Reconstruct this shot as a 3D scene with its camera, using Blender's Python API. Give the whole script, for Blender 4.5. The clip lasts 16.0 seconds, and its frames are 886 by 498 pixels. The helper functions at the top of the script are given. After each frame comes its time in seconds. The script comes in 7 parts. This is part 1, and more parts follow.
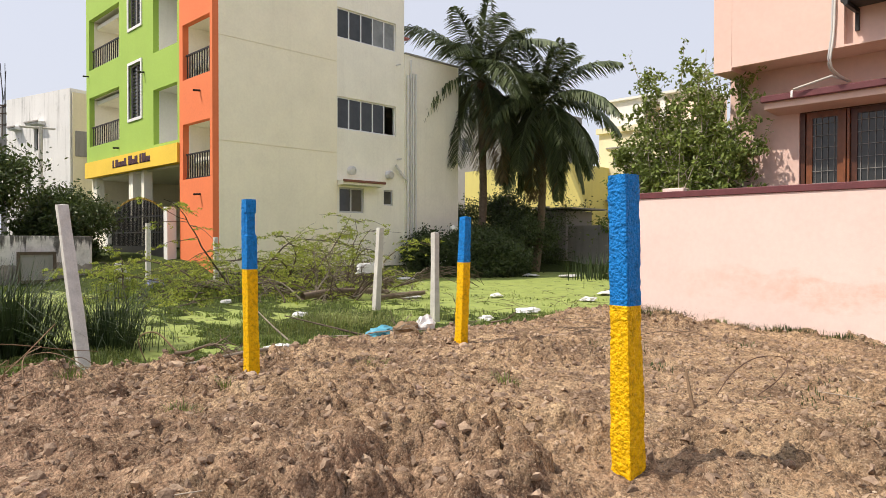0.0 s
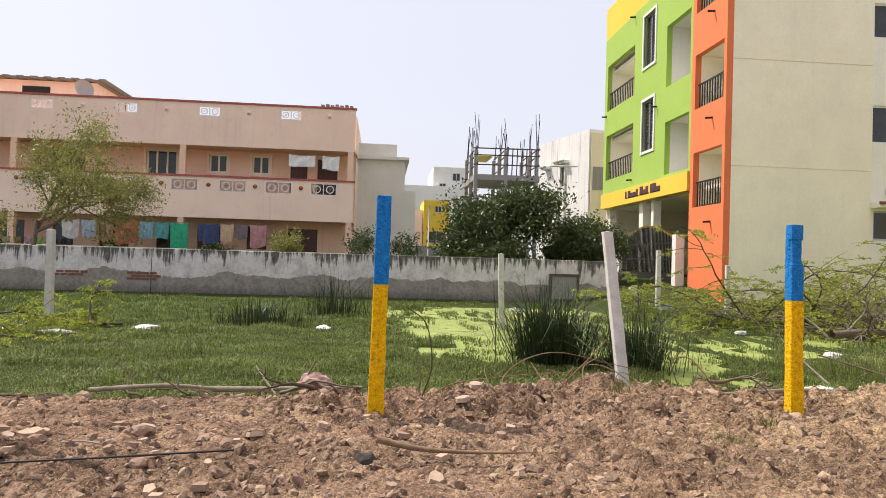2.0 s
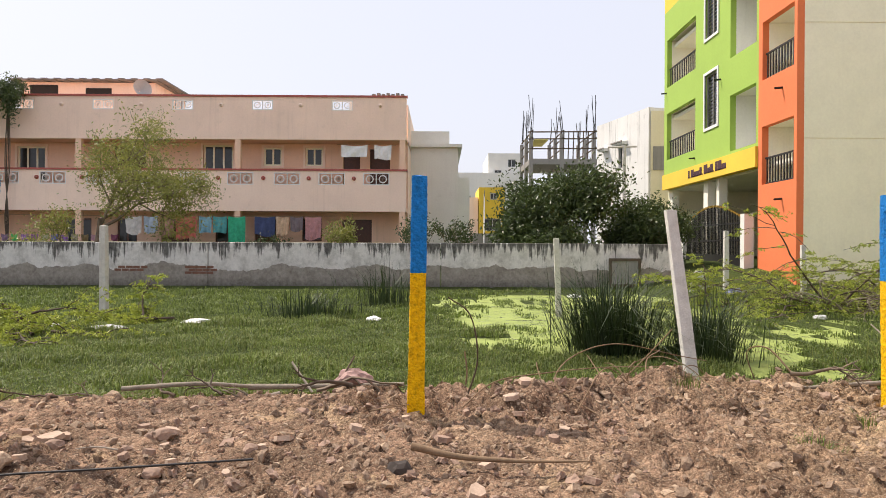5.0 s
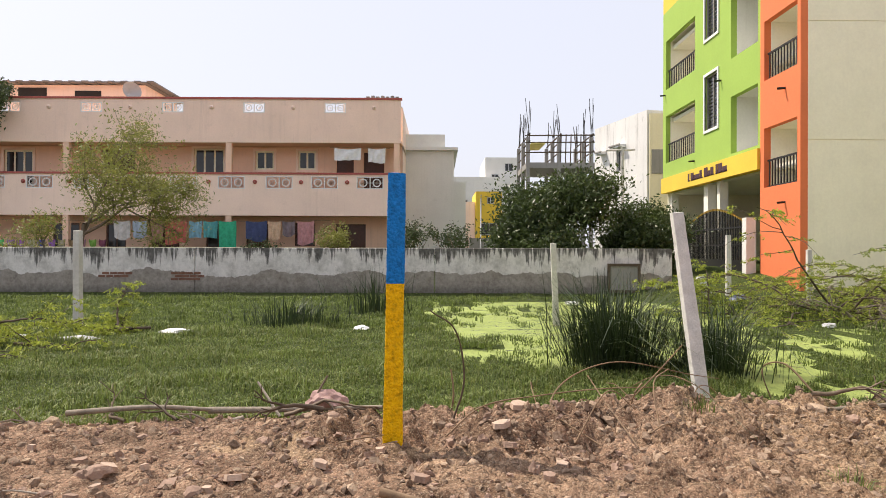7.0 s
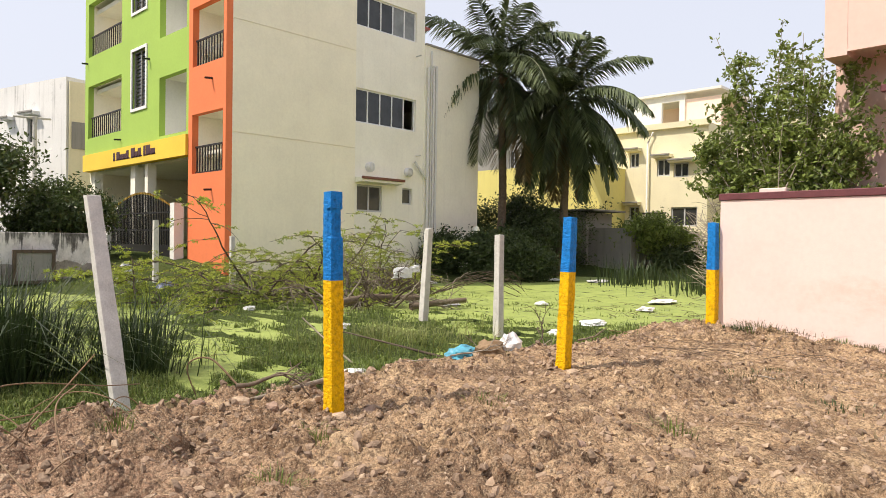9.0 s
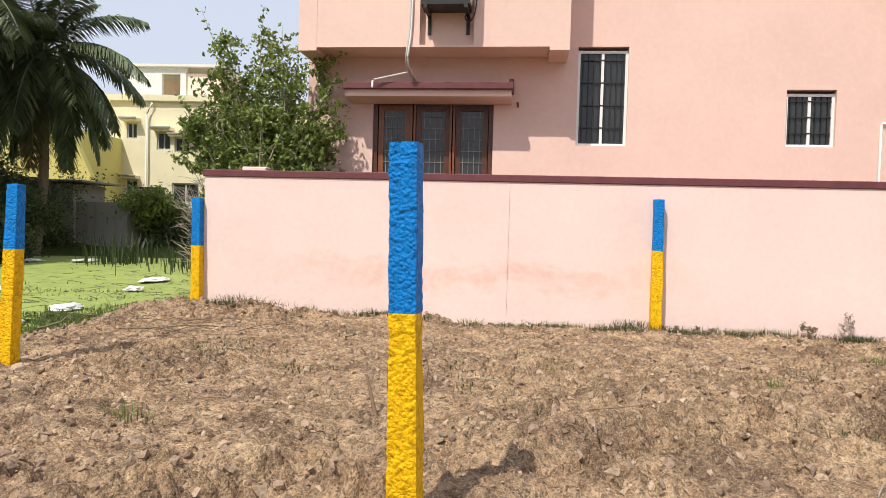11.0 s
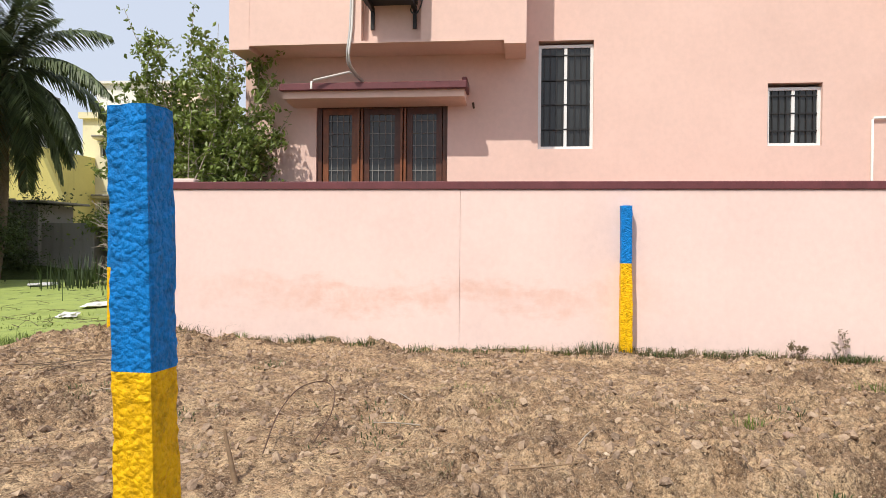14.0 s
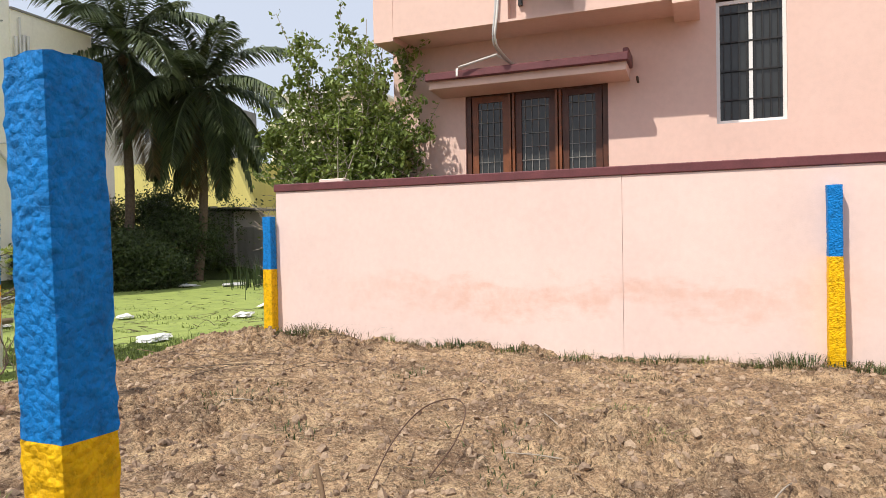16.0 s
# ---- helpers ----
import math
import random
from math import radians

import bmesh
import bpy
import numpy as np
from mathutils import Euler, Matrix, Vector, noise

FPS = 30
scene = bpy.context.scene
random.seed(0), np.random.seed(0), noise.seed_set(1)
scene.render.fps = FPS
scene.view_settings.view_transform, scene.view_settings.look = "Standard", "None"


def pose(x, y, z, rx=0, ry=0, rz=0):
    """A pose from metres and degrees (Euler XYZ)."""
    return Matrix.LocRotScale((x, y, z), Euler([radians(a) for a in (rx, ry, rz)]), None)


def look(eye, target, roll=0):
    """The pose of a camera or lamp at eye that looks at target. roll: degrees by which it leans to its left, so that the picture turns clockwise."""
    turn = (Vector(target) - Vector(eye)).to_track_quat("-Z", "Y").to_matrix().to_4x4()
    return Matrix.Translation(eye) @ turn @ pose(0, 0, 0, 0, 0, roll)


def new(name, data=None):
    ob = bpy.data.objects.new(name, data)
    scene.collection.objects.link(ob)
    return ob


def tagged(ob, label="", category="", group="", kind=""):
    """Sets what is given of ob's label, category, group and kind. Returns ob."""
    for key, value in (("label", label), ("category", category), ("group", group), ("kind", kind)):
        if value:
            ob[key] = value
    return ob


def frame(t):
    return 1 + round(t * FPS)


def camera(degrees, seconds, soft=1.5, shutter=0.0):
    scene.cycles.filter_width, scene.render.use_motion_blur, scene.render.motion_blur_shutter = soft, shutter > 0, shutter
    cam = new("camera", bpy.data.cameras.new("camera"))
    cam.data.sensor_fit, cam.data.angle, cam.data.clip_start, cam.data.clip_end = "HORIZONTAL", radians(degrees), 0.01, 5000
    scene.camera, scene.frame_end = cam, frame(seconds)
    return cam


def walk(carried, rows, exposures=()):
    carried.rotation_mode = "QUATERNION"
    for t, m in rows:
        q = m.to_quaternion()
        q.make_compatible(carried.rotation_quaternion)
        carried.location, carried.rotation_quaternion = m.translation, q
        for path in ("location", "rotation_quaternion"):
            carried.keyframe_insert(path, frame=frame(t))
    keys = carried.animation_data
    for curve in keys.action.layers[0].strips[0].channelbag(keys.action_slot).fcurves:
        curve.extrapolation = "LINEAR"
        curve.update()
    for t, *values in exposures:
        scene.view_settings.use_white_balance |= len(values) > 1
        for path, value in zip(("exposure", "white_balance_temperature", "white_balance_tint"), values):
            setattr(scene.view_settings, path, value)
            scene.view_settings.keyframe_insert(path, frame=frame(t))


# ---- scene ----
cam = camera(66.6, 16.0, soft=0.45)
PATH = [
    (0, (0.863, 0.173, 1.311), (-0.540, 1.596, 1.282), 0.1),
    (0.5, (0.854, 0.135, 1.323), (-0.800, 1.261, 1.329), 0.5),
    (1, (0.827, 0.079, 1.307), (-0.989, 0.918, 1.336), 1.1),
    (1.5, (0.753, 0.005, 1.319), (-1.182, 0.512, 1.351), 1.7),
    (2, (0.668, -0.158, 1.292), (-1.325, 0.019, 1.323), 1.7),
    (2.5, (0.604, -0.244, 1.278), (-1.395, -0.273, 1.297), 1.6),
    (3, (0.524, -0.170, 1.274), (-1.476, -0.193, 1.285), 1.8),
    (3.2, (0.471, -0.092, 1.272), (-1.528, -0.066, 1.284), 1.8),
    (5.3, (0.093, 0.033, 1.271), (-1.908, 0.019, 1.260), -0.3),
    (5.5, (0.006, 0.093, 1.278), (-1.994, 0.052, 1.261), -0.4),
    (6, (-0.138, 0.212, 1.279), (-2.137, 0.144, 1.259), -0.5),
    (6.5, (-0.228, 0.214, 1.282), (-2.227, 0.147, 1.278), -0.2),
    (7, (-0.375, 0.102, 1.286), (-2.375, 0.115, 1.293), 0.2),
    (7.5, (-0.526, 0.046, 1.272), (-2.514, 0.267, 1.264), 0.5),
    (7.8, (-0.632, 0.076, 1.251), (-2.589, 0.487, 1.226), 0.9),
    (8, (-0.705, 0.133, 1.264), (-2.630, 0.672, 1.235), 0.7),
    (8.5, (-0.779, 0.288, 1.304), (-2.532, 1.251, 1.280), 0.7),
    (9, (-0.891, 0.365, 1.337), (-2.273, 1.810, 1.310), 0.8),
    (9.5, (-0.968, 0.398, 1.321), (-1.926, 2.153, 1.285), 0.8),
    (10, (-0.936, 0.484, 1.305), (-1.526, 2.393, 1.248), 1.1),
    (10.2, (-0.868, 0.535, 1.309), (-1.339, 2.478, 1.243), 1.4),
    (12.3, (-0.430, 0.880, 1.316), (-0.372, 2.879, 1.256), 0.5),
    (12.5, (-0.354, 0.938, 1.309), (-0.314, 2.937, 1.247), 0.6),
    (13, (-0.256, 1.119, 1.311), (-0.269, 3.117, 1.227), 0.7),
    (13.5, (-0.200, 1.472, 1.318), (-0.255, 3.470, 1.260), 0.4),
    (14, (-0.088, 1.701, 1.302), (-0.208, 3.697, 1.285), 0.5),
    (14.5, (0.054, 1.923, 1.290), (-0.155, 3.912, 1.290), 0.5),
    (15, (0.036, 2.224, 1.281), (-0.246, 4.204, 1.252), 0.1),
    (15.5, (0.011, 2.418, 1.286), (-0.363, 4.383, 1.247), -0.4),
    (16, (0.073, 2.498, 1.312), (-0.558, 4.396, 1.283), -1.0),
]
walk(cam, [(t, look(eye, target, roll)) for t, eye, target, roll in PATH], [(0, 0.0, 6700, 13), (2.5, 0.16, 6800, 14), (7, 0.18, 6800, 14), (8.5, 0.17, 6800, 13), (9.5, 0.1, 6700, 12), (10.2, 0.02, 6500, 10), (12.5, -0.05, 6350, 10), (16, -0.03, 6400, 10)])
# ---- sky, sun, exposure ----
scene.view_settings.exposure = 0.0
SUN_WAY = Vector((0.36, 0.62, -1.0)).normalized()
world = bpy.data.worlds.new("sky")
scene.world = world
world.use_nodes = True
wn = world.node_tree.nodes
wl = world.node_tree.links
wn.clear()
w_out = wn.new("ShaderNodeOutputWorld")
w_bg = wn.new("ShaderNodeBackground")
w_sky = wn.new("ShaderNodeTexSky")
w_sky.sky_type = "NISHITA"
w_sky.sun_disc = False
w_sky.sun_elevation = math.asin(-SUN_WAY.z)
w_sky.sun_rotation = math.atan2(-SUN_WAY.x, -SUN_WAY.y)
w_sky.air_density, w_sky.dust_density, w_sky.ozone_density = 1.2, 4.0, 1.0
w_mix = wn.new("ShaderNodeMix")
w_mix.data_type = "RGBA"
w_mix.inputs[0].default_value = 0.72
w_mix.inputs[7].default_value = (8.1, 8.65, 9.9, 1)
wl.new(w_sky.outputs[0], w_mix.inputs[6])
wl.new(w_mix.outputs[2], w_bg.inputs[0])
w_bg.inputs[1].default_value = 0.108
wl.new(w_bg.outputs[0], w_out.inputs[0])
sun = bpy.data.lights.new("sun", "SUN")
sun.energy, sun.angle, sun.color = 4.7, radians(0.7), (1.0, 0.93, 0.82)
sun_ob = new("sun", sun)
sun_ob.matrix_world = look((0, -20, 30), Vector((0, -20, 30)) + SUN_WAY)

# ---- helpers ----
rng = np.random.default_rng(7)
OFF = {}
PLACE = Matrix.Identity(4)
HOUSE_PLACE = pose(-0.58, 0.091, -0.191, 0, 0, -2.92) @ Matrix.Scale(1.193, 4)
WALL_PLACE = pose(-0.549, 0.002, -0.16, 0, 0, -2.92) @ Matrix.Scale(1.163, 4)


def wall_line(x):
    """y of the pink compound wall's face."""
    return 9.823 - 0.051 * x



def thing(name, loc, label, category, group="", kind=""):
    ob = new(name)
    ob.matrix_world = PLACE @ Matrix.Translation(loc)
    ob.empty_display_size = 0.2
    OFF[ob] = Vector(loc)
    return tagged(ob, label, category, group, kind)


def part(name, bm, material, parent=None, label=""):
    """Links a bmesh in world coordinates as one mesh, under a thing or a part."""
    if parent is not None:
        bmesh.ops.translate(bm, verts=bm.verts, vec=-OFF[parent])
    me = bpy.data.meshes.new(name)
    bm.to_mesh(me)
    bm.free()
    me.materials.append(material)
    ob = new(name, me)
    if parent is not None:
        ob.parent = parent
        OFF[ob] = OFF[parent]
    if label:
        ob["label"] = label
    return ob


def np_mesh(name, verts, faces, material, parent=None, smooth=False, label=""):
    """A mesh out of arrays; faces all have the same number of corners."""
    v = np.asarray(verts, dtype=np.float32).reshape(-1, 3)
    f = np.asarray(faces, dtype=np.int32)
    n = f.shape[1]
    if parent is not None:
        v = v - np.array(OFF[parent], dtype=np.float32)
    me = bpy.data.meshes.new(name)
    me.vertices.add(len(v))
    me.vertices.foreach_set("co", v.ravel())
    me.loops.add(f.size)
    me.loops.foreach_set("vertex_index", f.ravel())
    me.polygons.add(len(f))
    me.polygons.foreach_set("loop_start", np.arange(0, f.size, n, dtype=np.int32))
    me.polygons.foreach_set("use_smooth", np.full(len(f), smooth))
    me.update(calc_edges=True)
    me.materials.append(material)
    ob = new(name, me)
    if parent is not None:
        ob.parent = parent
        OFF[ob] = OFF[parent]
    if label:
        ob["label"] = label
    return ob


class Facade:
    """A wall plane: u along it, v up, d into the building."""

    def __init__(self, origin, angle):
        self.o = Vector(origin)
        self.u = Vector((math.cos(radians(angle)), math.sin(radians(angle)), 0))
        self.n = Vector((-self.u.y, self.u.x, 0))

    def p(self, u, v, d):
        return self.o + self.u * u + self.n * d + Vector((0, 0, v))


def FY(y):
    return Facade((0, y, 0), 0)


class FaceX:
    """A wall that looks to +x; u is y."""

    def __init__(self, x):
        self.x = x

    def p(self, u, v, d):
        return Vector((self.x - d, u, v))


def fbox(bm, F, u0, u1, v0, v1, d0, d1):
    vs = [bm.verts.new(F.p(u, v, d)) for u in (u0, u1) for v in (v0, v1) for d in (d0, d1)]
    fs = [bm.faces.new([vs[i] for i in q]) for q in ((0, 1, 3, 2), (4, 6, 7, 5), (0, 4, 5, 1), (2, 3, 7, 6), (0, 2, 6, 4), (1, 5, 7, 3))]
    bmesh.ops.recalc_face_normals(bm, faces=fs)
    return bm


def boxes(F, *specs):
    bm = bmesh.new()
    for s in specs:
        fbox(bm, F, *s)
    return bm


WORLD = Facade((0, 0, 0), 0)


def wbox(x0, x1, y0, y1, z0, z1):
    return boxes(WORLD, (x0, x1, z0, z1, y0, y1))


def bevelled(bm, w):
    bmesh.ops.bevel(bm, geom=list(bm.edges), offset=w, segments=1, affect="EDGES", profile=0.5)
    return bm


def holed(F, u0, u1, v0, v1, holes, thick=0.2, d0=0.0):
    """A wall sheet with thickness and real openings."""
    us = sorted({u0, u1, *[h[0] for h in holes], *[h[1] for h in holes]})
    vs = sorted({v0, v1, *[h[2] for h in holes], *[h[3] for h in holes]})
    us = [u for u in us if u0 <= u <= u1]
    vs = [v for v in vs if v0 <= v <= v1]

    def solid(i, j):
        if i < 0 or j < 0 or i >= len(us) - 1 or j >= len(vs) - 1:
            return False
        a, b = (us[i] + us[i + 1]) / 2, (vs[j] + vs[j + 1]) / 2
        return not any(h[0] < a < h[1] and h[2] < b < h[3] for h in holes)

    bm = bmesh.new()

    def quad(*c):
        bm.faces.new([bm.verts.new(F.p(*q)) for q in c])

    for i in range(len(us) - 1):
        for j in range(len(vs) - 1):
            if not solid(i, j):
                continue
            a, b, c, e = us[i], us[i + 1], vs[j], vs[j + 1]
            for d in (d0, d0 + thick):
                quad((a, c, d), (b, c, d), (b, e, d), (a, e, d))
            k = d0 + thick
            if not solid(i - 1, j):
                quad((a, c, d0), (a, c, k), (a, e, k), (a, e, d0))
            if not solid(i + 1, j):
                quad((b, c, d0), (b, c, k), (b, e, k), (b, e, d0))
            if not solid(i, j - 1):
                quad((a, c, d0), (b, c, d0), (b, c, k), (a, c, k))
            if not solid(i, j + 1):
                quad((a, e, d0), (b, e, d0), (b, e, k), (a, e, k))
    bmesh.ops.remove_doubles(bm, verts=bm.verts, dist=0.001)
    bmesh.ops.recalc_face_normals(bm, faces=bm.faces)
    return bm


def frame_bm(F, u0, u1, v0, v1, w, d0, d1):
    """A rectangular frame as one connected ring."""
    bm = bmesh.new()
    rim = []
    for d in (d0, d1):
        for g in (0, w):
            rim.append([bm.verts.new(F.p(u, v, d)) for u, v in ((u0 + g, v0 + g), (u1 - g, v0 + g), (u1 - g, v1 - g), (u0 + g, v1 - g))])
    for p, q in ((0, 1), (2, 3), (0, 2), (1, 3)):
        for k in range(4):
            bm.faces.new((rim[p][k], rim[p][(k + 1) % 4], rim[q][(k + 1) % 4], rim[q][k]))
    bmesh.ops.recalc_face_normals(bm, faces=bm.faces)
    return bm


def mullions(F, v0, v1, w, d0, d1, places, mat, parent):
    for m in places:
        part("mullion", boxes(F, (m - w / 2, m + w / 2, v0 + w, v1 - w, d0 + 0.004, d1 - 0.004)), mat, parent)


def tube_arrays(path, radii, sides=6):
    """Vertices and quads of a tube along a path."""
    P = np.array([tuple(p) for p in path], dtype=float)
    R = np.broadcast_to(np.asarray(radii, dtype=float), (len(P),))
    T = np.gradient(P, axis=0)
    T /= np.linalg.norm(T, axis=1)[:, None] + 1e-9
    ref = np.where(np.abs(T[:, 2:3]) > 0.9, np.array([[1.0, 0, 0]]), np.array([[0, 0, 1.0]]))
    A = np.cross(T, ref)
    A /= np.linalg.norm(A, axis=1)[:, None] + 1e-9
    B = np.cross(T, A)
    ang = np.linspace(0, 2 * np.pi, sides, endpoint=False)
    V = P[:, None, :] + R[:, None, None] * (np.cos(ang)[None, :, None] * A[:, None, :] + np.sin(ang)[None, :, None] * B[:, None, :])
    n = len(P)
    i = np.arange(n - 1)[:, None] * sides
    j = np.arange(sides)[None, :]
    k = (j + 1) % sides
    Q = np.stack([i + j, i + k, i + sides + k, i + sides + j], axis=-1).reshape(-1, 4)
    return V.reshape(-1, 3), Q


class Soup:
    """Collects vertices and quads from several sources."""

    def __init__(self):
        self.v, self.f, self.n = [], [], 0

    def add(self, v, f):
        v = np.asarray(v).reshape(-1, 3)
        self.v.append(v)
        self.f.append(np.asarray(f) + self.n)
        self.n += len(v)

    def tube(self, path, radii, sides=6):
        self.add(*tube_arrays(path, radii, sides))

    def mesh(self, name, material, parent=None, smooth=True, label=""):
        return np_mesh(name, np.concatenate(self.v), np.concatenate(self.f), material, parent, smooth, label)


def curve_pts(pts, n=24):
    """A smooth line through control points (Catmull-Rom)."""
    P = [Vector(p) for p in pts]
    P = [P[0] * 2 - P[1]] + P + [P[-1] * 2 - P[-2]]
    out = []
    for k in range(1, len(P) - 2):
        for s in np.linspace(0, 1, max(2, n // (len(P) - 3)), endpoint=False):
            a, b, c, d = P[k - 1], P[k], P[k + 1], P[k + 2]
            out.append(0.5 * (2 * b + (c - a) * s + (2 * a - 5 * b + 4 * c - d) * s * s + (3 * b - a - 3 * c + d) * s ** 3))
    out.append(P[-2])
    return out


def vnoise(x, y, seed=0):
    """Smooth value noise on arrays, -1 to 1."""
    xi, yi = np.floor(x).astype(np.int64), np.floor(y).astype(np.int64)
    fx, fy = x - xi, y - yi
    fx, fy = fx * fx * (3 - 2 * fx), fy * fy * (3 - 2 * fy)

    def h(a, b):
        n = (a * 374761393 + b * 668265263 + seed * 1442695041) & 0xFFFFFFFF
        n = ((n ^ (n >> 13)) * 1274126177) & 0xFFFFFFFF
        return ((n ^ (n >> 16)) & 0xFFFF) / 32767.5 - 1

    return (h(xi, yi) * (1 - fx) + h(xi + 1, yi) * fx) * (1 - fy) + (h(xi, yi + 1) * (1 - fx) + h(xi + 1, yi + 1) * fx) * fy


def fbm(x, y, seed=0, octaves=4):
    s, a = 0, 1.0
    for o in range(octaves):
        s = s + a * vnoise(x * 2 ** o + 17.3 * o, y * 2 ** o - 9.1 * o, seed + o)
        a *= 0.5
    return s / 1.8


def sstep(a, b, x):
    t = np.clip((x - a) / (b - a), 0, 1)
    return t * t * (3 - 2 * t)


# ---- materials ----
def nodes_of(name):
    m = bpy.data.materials.new(name)
    m.use_nodes = True
    return m, m.node_tree.nodes, m.node_tree.links, m.node_tree.nodes["Principled BSDF"]


def n_noise(nt, links, vec, scale, detail=5.0, rough=0.6):
    n = nt.new("ShaderNodeTexNoise")
    n.inputs["Scale"].default_value = scale
    n.inputs["Detail"].default_value = detail
    n.inputs["Roughness"].default_value = rough
    links.new(vec, n.inputs["Vector"])
    return n.outputs["Fac"]


def n_ramp(nt, links, fac, *stops):
    r = nt.new("ShaderNodeValToRGB")
    e = r.color_ramp.elements
    while len(e) < len(stops):
        e.new(0.5)
    for el, (pos, c) in zip(e, stops):
        el.position = pos
        el.color = (*c, 1) if isinstance(c, tuple) else (c, c, c, 1)
    links.new(fac, r.inputs[0])
    return r.outputs[0]


def n_mix(nt, links, fac, a, b, mode="MIX"):
    m = nt.new("ShaderNodeMix")
    m.data_type, m.blend_type = "RGBA", mode
    for sock, v in ((m.inputs[0], fac), (m.inputs[6], a), (m.inputs[7], b)):
        if isinstance(v, (int, float)):
            sock.default_value = v
        elif isinstance(v, tuple):
            sock.default_value = (*v, 1)
        else:
            links.new(v, sock)
    return m.outputs[2]


def n_math(nt, links, op, a, b=0.0, c=0.0):
    m = nt.new("ShaderNodeMath")
    m.operation = op
    for sock, v in zip(m.inputs, (a, b, c)):
        if isinstance(v, (int, float)):
            sock.default_value = v
        else:
            links.new(v, sock)
    return m.outputs[0]


def n_pos(nt, links, stretch=(1, 1, 1)):
    g = nt.new("ShaderNodeNewGeometry")
    if stretch == (1, 1, 1):
        return g.outputs["Position"]
    m = nt.new("ShaderNodeMapping")
    m.inputs["Scale"].default_value = stretch
    links.new(g.outputs["Position"], m.inputs["Vector"])
    return m.outputs[0]


def n_bump(nt, links, bsdf, height, strength, dist):
    b = nt.new("ShaderNodeBump")
    b.inputs["Strength"].default_value = strength
    b.inputs["Distance"].default_value = dist
    links.new(height, b.inputs["Height"])
    links.new(b.outputs[0], bsdf.inputs["Normal"])


def shade(c, k):
    return tuple(min(1.0, x * k) for x in c)


def plain(name, col, rough=0.6, metal=0.0, var=0.18, scale=6.0, bump=0.0, bump_scale=60.0):
    """A paint, cloth, stone or metal with mottling at two scales."""
    m, nt, lk, b = nodes_of(name)
    p = n_pos(nt, lk)
    big = n_noise(nt, lk, p, scale)
    fine = n_noise(nt, lk, p, scale * 9)
    c = n_ramp(nt, lk, big, (0.3, shade(col, 1 - var)), (0.7, shade(col, 1 + var)))
    c = n_mix(nt, lk, 0.35, c, n_ramp(nt, lk, fine, (0.35, shade(col, 1 - var)), (0.65, shade(col, 1 + var))))
    lk.new(c, b.inputs["Base Color"])
    b.inputs["Roughness"].default_value, b.inputs["Metallic"].default_value = rough, metal
    if bump:
        n_bump(nt, lk, b, n_noise(nt, lk, p, bump_scale), bump, 0.01)
    return m


def plaster(name, col, stain=(0.25, 0.22, 0.18), amount=0.35, streak=0.4, rough=0.85):
    """Painted render: cloudy tone, rain streaks, fine grain."""
    m, nt, lk, b = nodes_of(name)
    p = n_pos(nt, lk)
    cloud = n_noise(nt, lk, p, 0.7, 6)
    fine = n_noise(nt, lk, p, 14, 6)
    c = n_ramp(nt, lk, cloud, (0.3, shade(col, 0.92)), (0.7, shade(col, 1.06)))
    c = n_mix(nt, lk, 0.25, c, n_ramp(nt, lk, fine, (0.3, shade(col, 0.85)), (0.7, shade(col, 1.12))))
    run = n_noise(nt, lk, n_pos(nt, lk, (5, 5, 0.25)), 1.0, 6, 0.65)
    where = n_noise(nt, lk, p, 0.45, 4)
    f = n_math(nt, lk, "MULTIPLY", n_ramp(nt, lk, run, (0.52, 0.0), (0.75, streak)), n_ramp(nt, lk, where, (0.4, 0.1), (0.65, 1.0)))
    c = n_mix(nt, lk, f, c, shade(stain, 1.0))
    spots = n_math(nt, lk, "MULTIPLY", n_ramp(nt, lk, n_noise(nt, lk, p, 2.2, 8, 0.7), (0.58, 0.0), (0.75, 1.0)), amount)
    c = n_mix(nt, lk, spots, c, n_mix(nt, lk, 0.5, shade(col, 0.8), stain))
    lk.new(c, b.inputs["Base Color"])
    b.inputs["Roughness"].default_value = rough
    n_bump(nt, lk, b, n_noise(nt, lk, p, 90, 4), 0.25, 0.004)
    return m


def leafy(name, dark, light, rough=0.5, trans=0.25):
    m, nt, lk, b = nodes_of(name)
    g = nt.new("ShaderNodeNewGeometry")
    c = n_ramp(nt, lk, g.outputs["Random Per Island"], (0.0, dark), (0.75, light), (1.0, shade(light, 1.35)))
    c = n_mix(nt, lk, 0.4, c, n_ramp(nt, lk, n_noise(nt, lk, g.outputs["Position"], 1.3), (0.35, dark), (0.65, light)))
    lk.new(c, b.inputs["Base Color"])
    b.inputs["Roughness"].default_value = rough
    t = nt.new("ShaderNodeBsdfTranslucent")
    lk.new(c, t.inputs["Color"])
    mx = nt.new("ShaderNodeMixShader")
    mx.inputs[0].default_value = trans
    lk.new(b.outputs[0], mx.inputs[1])
    lk.new(t.outputs[0], mx.inputs[2])
    lk.new(mx.outputs[0], nt["Material Output"].inputs[0])
    return m


